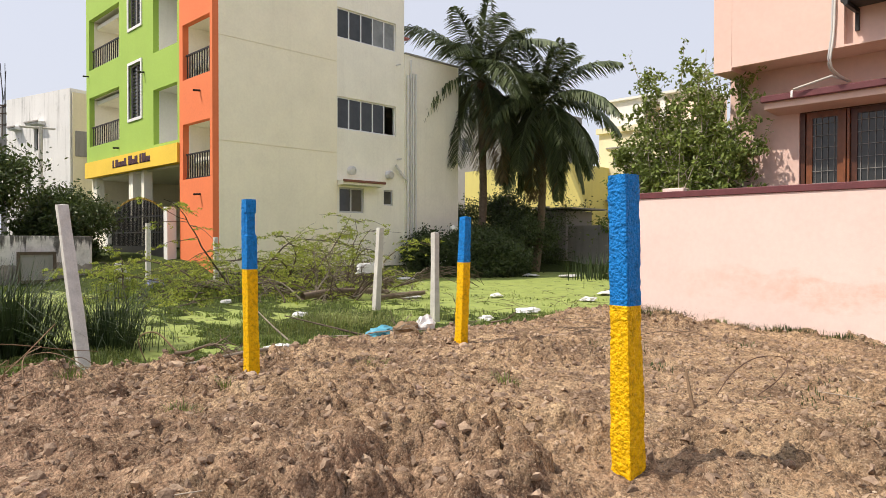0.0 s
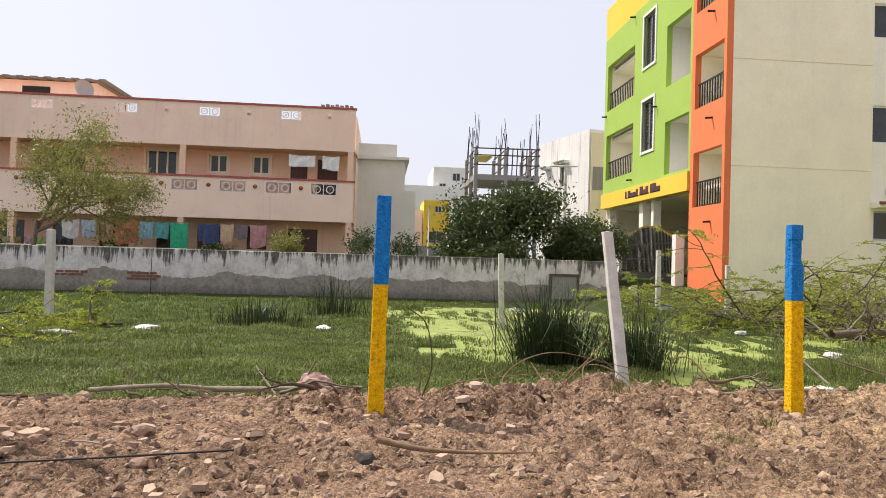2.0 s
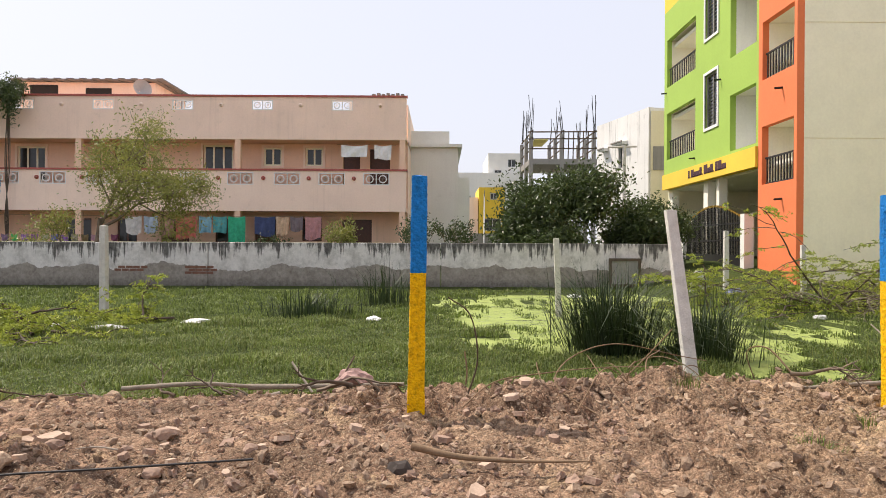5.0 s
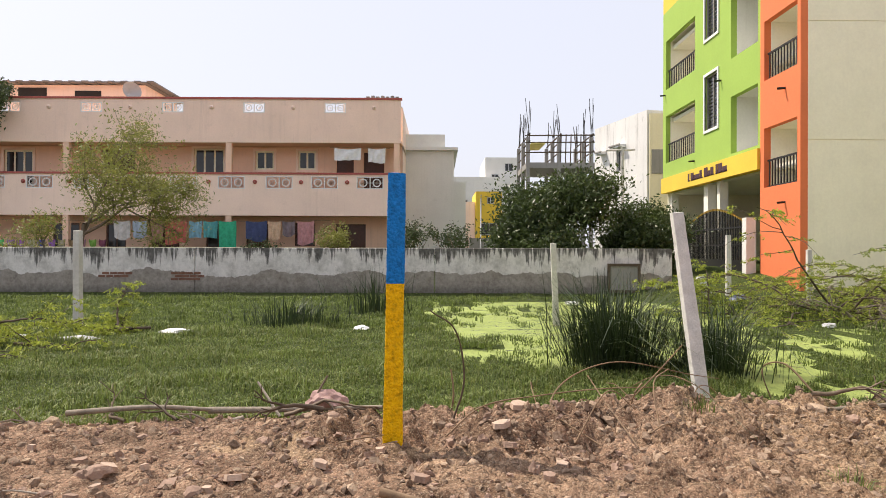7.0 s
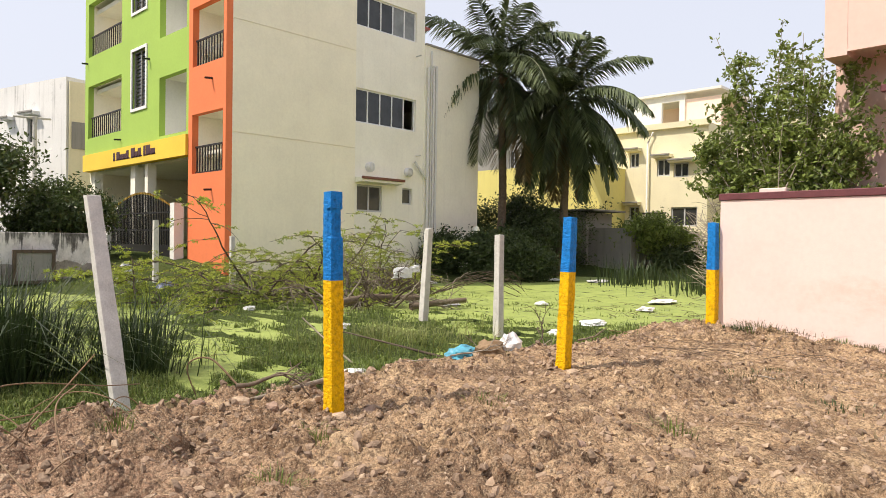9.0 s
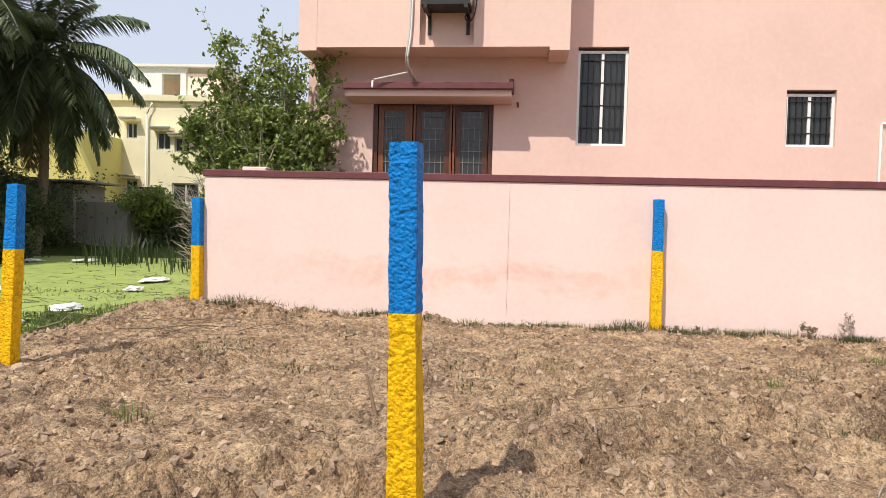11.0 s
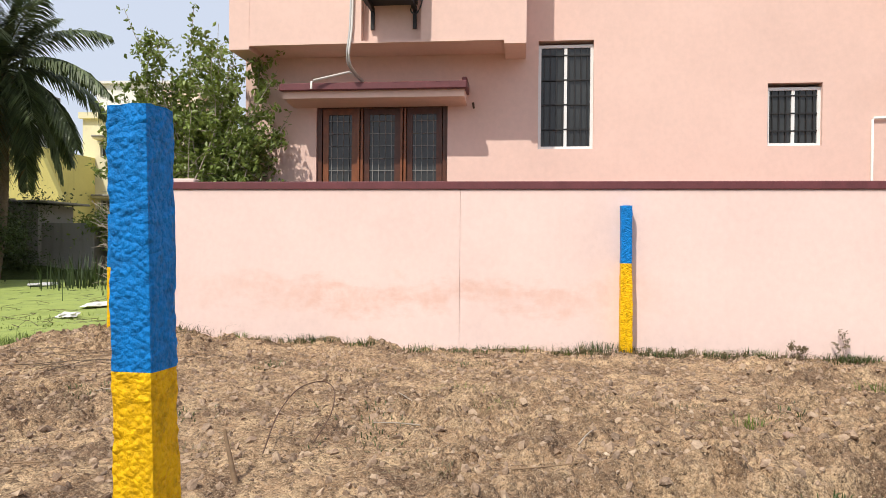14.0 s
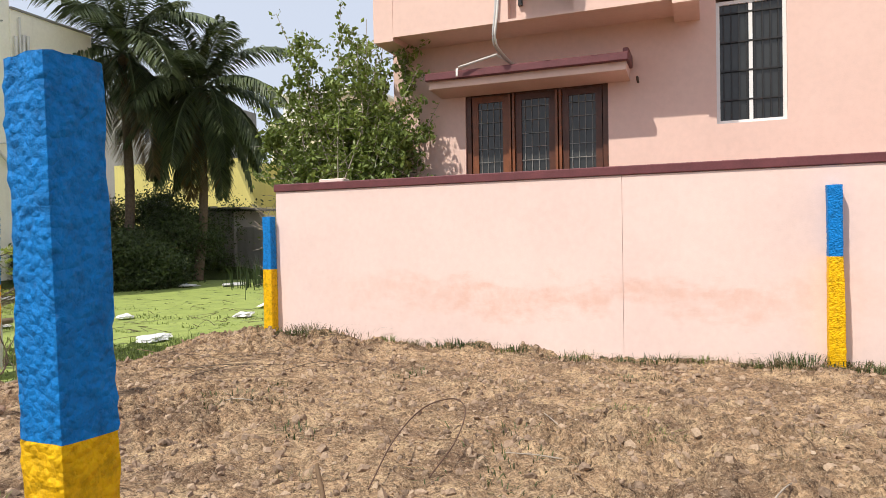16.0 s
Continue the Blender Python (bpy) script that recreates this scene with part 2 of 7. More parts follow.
def ground_material():
    """Dug red-brown earth with sandy patches, wet marsh soil beyond the bank."""
    m, nt, lk, b = nodes_of("earth")
    p = n_pos(nt, lk)
    xyz = nt.new("ShaderNodeSeparateXYZ")
    lk.new(p, xyz.inputs[0])
    big = n_noise(nt, lk, p, 0.6, 5)
    mid = n_noise(nt, lk, p, 3.5, 7, 0.65)
    grit = n_noise(nt, lk, p, 26, 5, 0.7)
    fine = n_noise(nt, lk, p, 110, 4, 0.7)
    cells = []
    for scale in (22, 60):
        v = nt.new("ShaderNodeTexVoronoi")
        v.inputs["Scale"].default_value = scale
        lk.new(p, v.inputs["Vector"])
        cells.append(v)
    # redder and darker to the south, sandier towards the pink wall
    north = n_math(nt, lk, "ADD", n_math(nt, lk, "MULTIPLY_ADD", xyz.outputs["Y"], 0.11, 0.1), n_math(nt, lk, "MULTIPLY_ADD", big, 0.9, -0.45))
    red = n_ramp(nt, lk, mid, (0.33, (0.138, 0.0815, 0.0531)), (0.5, (0.267, 0.167, 0.112)), (0.66, (0.39, 0.255, 0.171)))
    sand = n_ramp(nt, lk, mid, (0.33, (0.228, 0.143, 0.0826)), (0.5, (0.397, 0.27, 0.162)), (0.66, (0.507, 0.364, 0.218)))
    c = n_mix(nt, lk, n_ramp(nt, lk, north, (0.15, 0.0), (0.6, 1.0)), red, sand)
    c = n_mix(nt, lk, n_ramp(nt, lk, n_noise(nt, lk, p, 1.3, 6, 0.65), (0.5, 0.0), (0.6, 0.75)), c, (0.144, 0.0909, 0.0601))
    c = n_mix(nt, lk, n_ramp(nt, lk, n_noise(nt, lk, p, 2.1, 6, 0.65), (0.57, 0.0), (0.66, 0.6)), c, (0.524, 0.372, 0.225))
    tone = n_ramp(nt, lk, n_mix(nt, lk, 0.45, cells[0].outputs["Color"], cells[1].outputs["Color"]), (0.15, 0.35), (0.5, 1.0), (0.85, 1.55))
    c = n_mix(nt, lk, 0.75, c, tone, "MULTIPLY")
    # dark specks below put the shade of small crevices into the earth's colour
    c = n_mix(nt, lk, n_ramp(nt, lk, grit, (0.37, 0.8), (0.46, 0.0)), c, (0.08, 0.053, 0.038))
    c = n_mix(nt, lk, n_ramp(nt, lk, n_noise(nt, lk, p, 48, 4, 0.65), (0.38, 0.5), (0.46, 0.0)), c, (0.09, 0.06, 0.043))
    c = n_mix(nt, lk, n_ramp(nt, lk, n_noise(nt, lk, p, 37, 4, 0.65), (0.55, 0.0), (0.62, 0.28)), c, (0.6, 0.47, 0.33))
    c = n_mix(nt, lk, n_ramp(nt, lk, fine, (0.34, 0.6), (0.46, 0.0)), c, (0.09, 0.058, 0.04))
    c = n_mix(nt, lk, n_ramp(nt, lk, fine, (0.56, 0.0), (0.66, 0.6)), c, (0.62, 0.48, 0.33))
    edge = n_math(nt, lk, "ADD", xyz.outputs["X"], n_math(nt, lk, "MULTIPLY_ADD", n_noise(nt, lk, p, 1.7, 6), 1.2, -0.6))
    soil = n_ramp(nt, lk, mid, (0.3, (0.022, 0.032, 0.01)), (0.7, (0.075, 0.095, 0.026)))
    soil = n_mix(nt, lk, 0.45, soil, n_ramp(nt, lk, grit, (0.35, (0.018, 0.03, 0.008)), (0.65, (0.12, 0.16, 0.045))))
    c = n_mix(nt, lk, n_ramp(nt, lk, n_math(nt, lk, "MULTIPLY_ADD", edge, 2.0, 12.0), (0.3, 0.0), (0.7, 1.0)), soil, c)
    lk.new(c, b.inputs["Base Color"])
    b.inputs["Roughness"].default_value = 0.95
    b.inputs["Specular IOR Level"].default_value = 0.12
    h = n_math(nt, lk, "SUBTRACT", n_math(nt, lk, "MULTIPLY", grit, 1.2), n_math(nt, lk, "MULTIPLY", cells[0].outputs["Distance"], 0.9))
    h = n_math(nt, lk, "SUBTRACT", h, n_math(nt, lk, "MULTIPLY", cells[1].outputs["Distance"], 0.45))
    n_bump(nt, lk, b, n_math(nt, lk, "ADD", h, n_math(nt, lk, "MULTIPLY", fine, 0.35)), 1.0, 0.022)
    return m


def duckweed_material():
    m, nt, lk, b = nodes_of("duckweed")
    p = n_pos(nt, lk)
    big = n_noise(nt, lk, p, 0.35, 4)
    mid = n_noise(nt, lk, p, 2.6, 7, 0.66)
    fine = n_noise(nt, lk, p, 45, 5, 0.7)
    c = n_ramp(nt, lk, mid, (0.3, (0.14, 0.17, 0.04)), (0.5, (0.27, 0.32, 0.08)), (0.7, (0.36, 0.41, 0.12)))
    c = n_mix(nt, lk, n_ramp(nt, lk, big, (0.45, 0.0), (0.65, 0.6)), c, (0.22, 0.27, 0.06))
    c = n_mix(nt, lk, 0.35, c, n_ramp(nt, lk, fine, (0.3, (0.1, 0.17, 0.02)), (0.7, (0.42, 0.52, 0.13))))
    gaps = n_ramp(nt, lk, n_noise(nt, lk, n_pos(nt, lk, (1.3, 0.7, 1)), 3.2, 8, 0.72), (0.57, 0.0), (0.62, 0.85))
    c = n_mix(nt, lk, gaps, c, (0.045, 0.065, 0.02))
    lk.new(c, b.inputs["Base Color"])
    lk.new(n_ramp(nt, lk, gaps, (0.0, 0.75), (1.0, 0.12)), b.inputs["Roughness"])
    n_bump(nt, lk, b, fine, 0.4, 0.006)
    return m


def old_wall_material():
    """Boundary wall: black rain growth on top, peeled whitewash, bare grey cement below."""
    m, nt, lk, b = nodes_of("weathered_whitewash")
    p = n_pos(nt, lk)
    xyz = nt.new("ShaderNodeSeparateXYZ")
    lk.new(p, xyz.inputs[0])
    z = xyz.outputs["Z"]
    jag = n_noise(nt, lk, n_pos(nt, lk, (1, 0.55, 0.1)), 1.0, 9, 0.6)
    fine = n_noise(nt, lk, p, 9, 8, 0.7)
    white = n_ramp(nt, lk, n_noise(nt, lk, p, 2.5, 7, 0.7), (0.3, (0.42, 0.4, 0.37)), (0.56, (0.78, 0.75, 0.72)))
    cement = n_ramp(nt, lk, n_noise(nt, lk, p, 3, 8, 0.7), (0.3, (0.19, 0.16, 0.135)), (0.7, (0.36, 0.32, 0.275)))
    cement = n_mix(nt, lk, n_ramp(nt, lk, z, (0.02, 0.85), (0.34, 0.0)), cement, (0.05, 0.047, 0.038))
    low = n_math(nt, lk, "SUBTRACT", z, n_math(nt, lk, "MULTIPLY_ADD", jag, 1.1, 0.08))
    c = n_mix(nt, lk, n_ramp(nt, lk, n_math(nt, lk, "MULTIPLY_ADD", low, 14.0, 0.5), (0.4, 0.0), (0.6, 1.0)), cement, white)
    run = n_noise(nt, lk, n_pos(nt, lk, (4, 9.0, 0.7)), 1.0, 8, 0.7)
    patch = n_noise(nt, lk, n_pos(nt, lk, (1, 0.7, 0.6)), 1.0, 5, 0.6)
    drip = n_math(nt, lk, "ADD", n_math(nt, lk, "MULTIPLY_ADD", run, 5.0, -2.5), n_math(nt, lk, "MULTIPLY_ADD", patch, 4.0, -2.0))
    reach = n_math(nt, lk, "ADD", n_math(nt, lk, "MULTIPLY_ADD", z, 2.4, -2.75), drip)
    c = n_mix(nt, lk, n_ramp(nt, lk, reach, (0.0, 0.0), (0.2, 0.6), (0.45, 0.96)), c, (0.025, 0.023, 0.021))
    c = n_mix(nt, lk, 0.2, c, n_ramp(nt, lk, fine, (0.35, (0.05, 0.05, 0.045)), (0.65, (0.6, 0.57, 0.53))))
    lk.new(c, b.inputs["Base Color"])
    b.inputs["Roughness"].default_value = 0.92
    n_bump(nt, lk, b, n_math(nt, lk, "ADD", fine, low), 0.5, 0.02)
    return m


def stone_paint(name, col, dirt):
    """Thick oil paint over rough split granite."""
    m, nt, lk, b = nodes_of(name)
    p = n_pos(nt, lk)
    mid = n_noise(nt, lk, p, 26, 7, 0.65)
    fine = n_noise(nt, lk, p, 80, 6, 0.7)
    v = nt.new("ShaderNodeTexVoronoi")
    v.inputs["Scale"].default_value = 55
    lk.new(n_pos(nt, lk), v.inputs["Vector"])
    c = n_ramp(nt, lk, mid, (0.3, shade(col, 0.6)), (0.5, col), (0.75, shade(col, 1.3)))
    c = n_mix(nt, lk, n_ramp(nt, lk, fine, (0.58, 0.0), (0.75, 0.7)), c, dirt)
    lk.new(c, b.inputs["Base Color"])
    b.inputs["Roughness"].default_value = 0.55
    b.inputs["Specular IOR Level"].default_value = 0.2
    h = n_math(nt, lk, "ADD", fine, n_math(nt, lk, "MULTIPLY", mid, 2.0))
    n_bump(nt, lk, b, n_math(nt, lk, "SUBTRACT", h, n_math(nt, lk, "MULTIPLY", v.outputs["Distance"], 1.2)), 0.9, 0.009)
    return m


def glass_material(name, tint):
    """Dark window glass: sky in it, a dim room behind."""
    m, nt, lk, b = nodes_of(name)
    lk.new(n_ramp(nt, lk, n_noise(nt, lk, n_pos(nt, lk), 2.5, 4), (0.3, shade(tint, 0.7)), (0.7, shade(tint, 1.3))), b.inputs["Base Color"])
    b.inputs["Roughness"].default_value = 0.08
    b.inputs["IOR"].default_value = 1.5
    return m


EARTH = ground_material()
DUCKWEED = duckweed_material()
OLD_WALL = old_wall_material()
BLUE = stone_paint("blue_paint", (0.004, 0.2, 0.58), (0.004, 0.07, 0.25))
YELLOW = stone_paint("yellow_paint", (0.85, 0.48, 0.002), (0.45, 0.22, 0.002))
PINK = plaster("pink_render", (0.74, 0.525, 0.45), (0.5, 0.33, 0.26), 0.12, 0.1)
PINK_WALL = plaster("pale_pink_render", (0.79, 0.605, 0.55), (0.62, 0.4, 0.3), 0.12, 0.12)


def damp_band(m):
    """Rusty damp stain: a ragged band at knee height on part of the wall."""
    nt, lk = m.node_tree.nodes, m.node_tree.links
    b = nt["Principled BSDF"]
    old = b.inputs["Base Color"].links[0].from_socket
    p = n_pos(nt, lk)
    xyz = nt.new("ShaderNodeSeparateXYZ")
    lk.new(p, xyz.inputs[0])
    wob = n_math(nt, lk, "MULTIPLY_ADD", n_noise(nt, lk, n_pos(nt, lk, (1, 1, 2.2)), 1.5, 7, 0.65), 1.3, -0.65)
    dz = n_math(nt, lk, "ABSOLUTE", n_math(nt, lk, "ADD", n_math(nt, lk, "SUBTRACT", xyz.outputs["Z"], 0.68), wob))
    dx = n_math(nt, lk, "ABSOLUTE", n_math(nt, lk, "ADD", xyz.outputs["X"], 0.9))
    f = n_math(nt, lk, "MULTIPLY", n_ramp(nt, lk, dz, (0.05, 1.0), (0.24, 0.0)), n_ramp(nt, lk, n_math(nt, lk, "MULTIPLY", dx, 0.25), (0.35, 0.5), (0.85, 0.0)))
    f = n_math(nt, lk, "MULTIPLY", f, n_ramp(nt, lk, n_noise(nt, lk, p, 6, 6, 0.7), (0.35, 0.25), (0.6, 1.0)))
    lk.new(n_mix(nt, lk, f, old, (0.66, 0.37, 0.27)), b.inputs["Base Color"])


damp_band(PINK_WALL)
MAROON = plain("maroon_paint", (0.13, 0.035, 0.04), 0.5, var=0.3)
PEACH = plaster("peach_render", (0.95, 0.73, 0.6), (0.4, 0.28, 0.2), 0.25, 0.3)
# PEACH_DIM: darker, browner peach for the set-back walls, slabs and columns
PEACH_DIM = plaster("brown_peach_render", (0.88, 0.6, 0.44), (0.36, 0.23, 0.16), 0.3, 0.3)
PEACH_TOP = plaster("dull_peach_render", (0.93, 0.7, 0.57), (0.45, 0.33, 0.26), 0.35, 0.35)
RED_TRIM = plain("red_trim_paint", (0.4, 0.09, 0.07), 0.5)
BEIGE = plaster("beige_render", (0.92, 0.86, 0.67), (0.4, 0.37, 0.28), 0.15, 0.1)
BEIGE_PALE = plaster("pale_beige_render", (0.9, 0.87, 0.74), (0.4, 0.38, 0.32), 0.18, 0.2)
GREEN = plaster("lime_green_render", (0.33, 0.5, 0.09), (0.2, 0.3, 0.08), 0.12, 0.1)
ORANGE = plaster("orange_render", (0.78, 0.2, 0.075), (0.4, 0.13, 0.06), 0.15, 0.1)
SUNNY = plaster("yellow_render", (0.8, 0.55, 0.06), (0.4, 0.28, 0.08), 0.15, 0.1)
WHITE = plaster("white_render", (0.74, 0.73, 0.69), (0.3, 0.29, 0.26), 0.25, 0.2)
WHITE_OLD = plaster("mouldy_white_render", (0.72, 0.72, 0.7), (0.08, 0.08, 0.07), 0.6, 0.95)
CREAM = plaster("cream_render", (0.74, 0.68, 0.47), (0.35, 0.3, 0.2), 0.25, 0.25)
LEMON = plaster("lemon_render", (0.68, 0.6, 0.2), (0.3, 0.26, 0.1), 0.3, 0.3)
GREY_WALL = plaster("grey_cement", (0.27, 0.26, 0.24), (0.08, 0.08, 0.07), 0.6, 0.6)
GREY_PALE = plaster("pale_grey_render", (0.5, 0.5, 0.5), (0.25, 0.25, 0.24), 0.3, 0.3)
CONCRETE = plain("concrete", (0.55, 0.53, 0.49), 0.9, var=0.22, scale=9, bump=0.6, bump_scale=50)
# near-black: the gloom of unlit rooms put into the colour
DARK = plain("dark_interior", (0.025, 0.022, 0.02), 0.9)
GLASS = glass_material("dark_glass", (0.035, 0.037, 0.036))
GLASS_PALE = glass_material("frosted_glass", (0.2, 0.21, 0.2))
FRAME_WHITE = plain("white_frame_paint", (0.78, 0.78, 0.76), 0.4, var=0.06)
IRON = plain("black_iron", (0.025, 0.024, 0.024), 0.5, metal=0.3)
GOLD = plain("gold_paint", (0.5, 0.33, 0.06), 0.4, metal=0.4)
TEAK = plain("teak_wood", (0.085, 0.028, 0.013), 0.4, var=0.4, scale=14, bump=0.2)
TEAK_LIGHT = plain("orange_teak_wood", (0.2, 0.066, 0.024), 0.4, var=0.35, scale=14)
PVC = plain("white_pipe", (0.7, 0.69, 0.65), 0.5, var=0.1)
TIN = plain("corrugated_sheet", (0.2, 0.19, 0.18), 0.6, metal=0.2, var=0.35)
BARK = plain("bark", (0.16, 0.12, 0.085), 0.95, var=0.4, scale=12, bump=0.8, bump_scale=40)
BARK_PALE = plain("pale_bark", (0.36, 0.31, 0.25), 0.9, var=0.3, scale=12, bump=0.6)
TWIG = plain("dry_twig", (0.22, 0.145, 0.085), 0.85, var=0.35, scale=15)
TWIG_DARK = plain("dark_twig", (0.09, 0.065, 0.045), 0.9, var=0.4, scale=12)
DEADWOOD = plain("grey_timber", (0.26, 0.22, 0.17), 0.9, var=0.35, scale=10, bump=0.5)
STONE = plain("rubble_stone", (0.31, 0.21, 0.155), 0.95, var=0.35, scale=10, bump=0.7)
WIRE = plain("rusty_wire", (0.1, 0.055, 0.035), 0.8)
PLASTIC_WHITE = plain("white_plastic_bag", (0.75, 0.75, 0.74), 0.45, var=0.15, scale=10)
PLASTIC_BLUE = plain("blue_plastic_sheet", (0.08, 0.33, 0.44), 0.4, var=0.3, scale=8)
GRASS = leafy("marsh_grass", (0.04, 0.062, 0.013), (0.21, 0.275, 0.06), 0.6, 0.3)
GRASS_DRY = leafy("pale_marsh_grass", (0.1, 0.115, 0.03), (0.25, 0.28, 0.085), 0.6, 0.3)
REED = leafy("bulrush", (0.012, 0.024, 0.008), (0.05, 0.078, 0.024), 0.55, 0.2)
PALM_LEAF = leafy("palm_leaflet", (0.03, 0.045, 0.02), (0.17, 0.21, 0.1), 0.42, 0.2)
PALM_DRY = leafy("dry_palm_leaflet", (0.1, 0.07, 0.03), (0.24, 0.18, 0.08), 0.6, 0.2)
MANGO_LEAF = leafy("dark_green_leaf", (0.018, 0.035, 0.01), (0.095, 0.135, 0.035), 0.4, 0.2)
HEDGE_LEAF = leafy("fresh_green_leaf", (0.055, 0.085, 0.014), (0.25, 0.32, 0.07), 0.45, 0.35)
NEEM_LEAF = leafy("yellow_green_leaf", (0.13, 0.15, 0.03), (0.33, 0.33, 0.08), 0.5, 0.3)
THORN_LEAF = leafy("feathery_leaf", (0.16, 0.21, 0.025), (0.45, 0.5, 0.08), 0.5, 0.35)
BUSH_LEAF = leafy("shaded_bush_leaf", (0.02, 0.036, 0.01), (0.085, 0.12, 0.035), 0.5, 0.25)
WEED_DRY = leafy("dry_weed", (0.12, 0.09, 0.05), (0.25, 0.2, 0.11), 0.7, 0.2)

# ---- ground and water ----
TRENCH = [(-1.2, 1.6), (-1.5, 2.26), (-2.15, 3.3), (-1.3, 4.2), (-0.3, 4.45), (0.5, 4.9), (1.4, 5.05), (3.0, 5.5), (6.5, 6.2)]


def seg_dist(x, y, pts):
    d = np.full(np.shape(x), 1e9)
    for (a, b), (c, e) in zip(pts[:-1], pts[1:]):
        vx, vy = c - a, e - b
        t = np.clip(((x - a) * vx + (y - b) * vy) / (vx * vx + vy * vy), 0, 1)
        d = np.minimum(d, np.hypot(x - a - t * vx, y - b - t * vy))
    return d


def bank_x(y):
    """Where the earth ends and the marsh begins."""
    return -5.35 - 0.45 * sstep(1.5, 3.0, y) + 0.4 * sstep(4.5, 9.0, y) + 0.35 * sstep(0.0, -4.0, y) + 0.12 * vnoise(y * 1.3, y * 0 + 3.1, 5)


def cover(x, y):
    """Share of turf over duckweed, 0 to 1."""
    c = 0.55 + np.clip((0.6 - y) / 3.0, -0.3, 0.6) + 0.34 * fbm(x * 0.5, y * 0.7, 11, 4) + 0.45 * fbm(x * 1.6, y * 2.4, 12, 4) + 0.28 * fbm(x * 4.5, y * 6.5, 13, 3)
    c = c + 0.6 * np.exp(-((x + 7.6) ** 2 + (y - 6.2) ** 2) / 2.2) + 0.55 * sstep(-9.2, -7.6, x) * sstep(3.6, 2.4, y)
    c = c + 0.5 * sstep(-1.1, -0.1, x - bank_x(y)) - 0.3 * np.exp(-((x + 13.0) ** 2) / 12 - ((y - 1.4) ** 2) / 2.0)
    c = c + 0.35 * np.exp(-((x + 13.0) ** 2) / 3 - ((y - 8.5) ** 2) / 9) + 0.6 * sstep(-18.3, -19.8, x) + 0.5 * np.exp(-((x + 5.5) ** 2 + (y - 9.3) ** 2) / 0.8)
    c = c + 0.16 * sstep(3.0, 4.0, y) * sstep(9.0, 7.5, y) * sstep(-12, -9, x) - 0.4 * sstep(9.5, 12, y)
    return np.clip(c, 0, 1)


def clod_field(x, y, size, seed, power):
    """Packed domes of earth of about one size, each with its own height, 0 to 1."""
    u, v = x / size, y / size
    cx, cy = np.floor(u).astype(np.int64), np.floor(v).astype(np.int64)
    best = np.full(np.shape(u), 9.0)
    tall = np.zeros(np.shape(u))

    def h(a, b, q):
        n = (a * 374761393 + b * 668265263 + (seed + q) * 1442695041) & 0xFFFFFFFF
        n = ((n ^ (n >> 13)) * 1274126177) & 0xFFFFFFFF
        return ((n ^ (n >> 16)) & 0xFFFF) / 65535.0

    for i in (-1, 0, 1):
        for j in (-1, 0, 1):
            a, b = cx + i, cy + j
            d = (a + h(a, b, 1) - u) ** 2 + (b + h(a, b, 2) - v) ** 2
            nearer = d < best
            tall = np.where(nearer, h(a, b, 3) ** power, tall)
            best = np.where(nearer, d, best)
    return tall * np.sqrt(np.clip(1 - 1.25 * best, 0, 1))


def ground_z(x, y, detail=True):
    s = sstep(-0.55, 0.25, x - bank_x(y))
    dirt = 0.10 - 0.05 * sstep(1.5, 4.0, y) * sstep(-4, -1, x) + 0.05 * np.exp(-((x + 4.6) / 0.8) ** 2 - ((y - 9.6) / 0.9) ** 2)
    dirt = dirt + 0.09 * np.exp(-((x - bank_x(y) - 0.35) / 0.35) ** 2) * (0.5 + 0.8 * np.exp(-((y - 1.6) / 0.7) ** 2) + 0.3 * vnoise(x * 0, y * 1.7, 8))
    dirt = dirt - 0.07 * sstep(2.6, 3.5, y) * np.exp(-((x + 5.0) / 0.7) ** 2) * sstep(5.2, 4.0, y)
    td = seg_dist(x, y, TRENCH)
    dirt = dirt - 0.3 * np.exp(-(td / 0.17) ** 2) * (0.6 + 0.5 * vnoise(x * 2, y * 2, 77)) + 0.07 * np.exp(-((td - 0.4) / 0.2) ** 2)
    if detail:
        rough = 0.4 + 0.9 * sstep(-0.25, 0.35, fbm(x * 0.6, y * 0.6, 41, 2)) + 0.8 * np.exp(-(td / 0.6) ** 2)
        wx, wy = x + 0.05 * fbm(x * 6, y * 6, 91, 2), y + 0.05 * fbm(x * 6, y * 6, 92, 2)
        n = fbm(x * 1.3, y * 1.3, 1, 3) * 0.03 + fbm(x * 3.1, y * 3.1, 93, 3) * 0.03 * rough
        n = n + clod_field(wx, wy, 0.36, 3, 3.0) * 0.065 * rough + clod_field(wx, wy, 0.17, 5, 2.2) * 0.065 * rough
        n = n + clod_field(x, y, 0.085, 7, 1.5) * 0.056 * rough + 0.012 * fbm(x * 15, y * 15, 31, 2)
        n = n - np.maximum(0, -fbm(x * 4.2, y * 4.2, 95, 3) - 0.2) * 0.16 * rough
        dirt = dirt + n - 0.06
    marsh = -0.14 + 0.11 * sstep(0.42, 0.6, cover(x, y)) + 0.012 * fbm(x * 5, y * 5, 51, 2)
    marsh = marsh + 0.35 * sstep(-17.6, -19.2, x) * sstep(4.5, 8.5, y) + 0.3 * sstep(-15.5, -18.2, x) * sstep(8.2, 11, y) + 0.35 * sstep(-20, -22, x) + 0.5 * sstep(24, 28, y)
    far = 0.2 * sstep(8, 20, y) * sstep(-6, -3.5, x)
    return marsh * (1 - s) + np.maximum(dirt, -0.2) * s + far * s


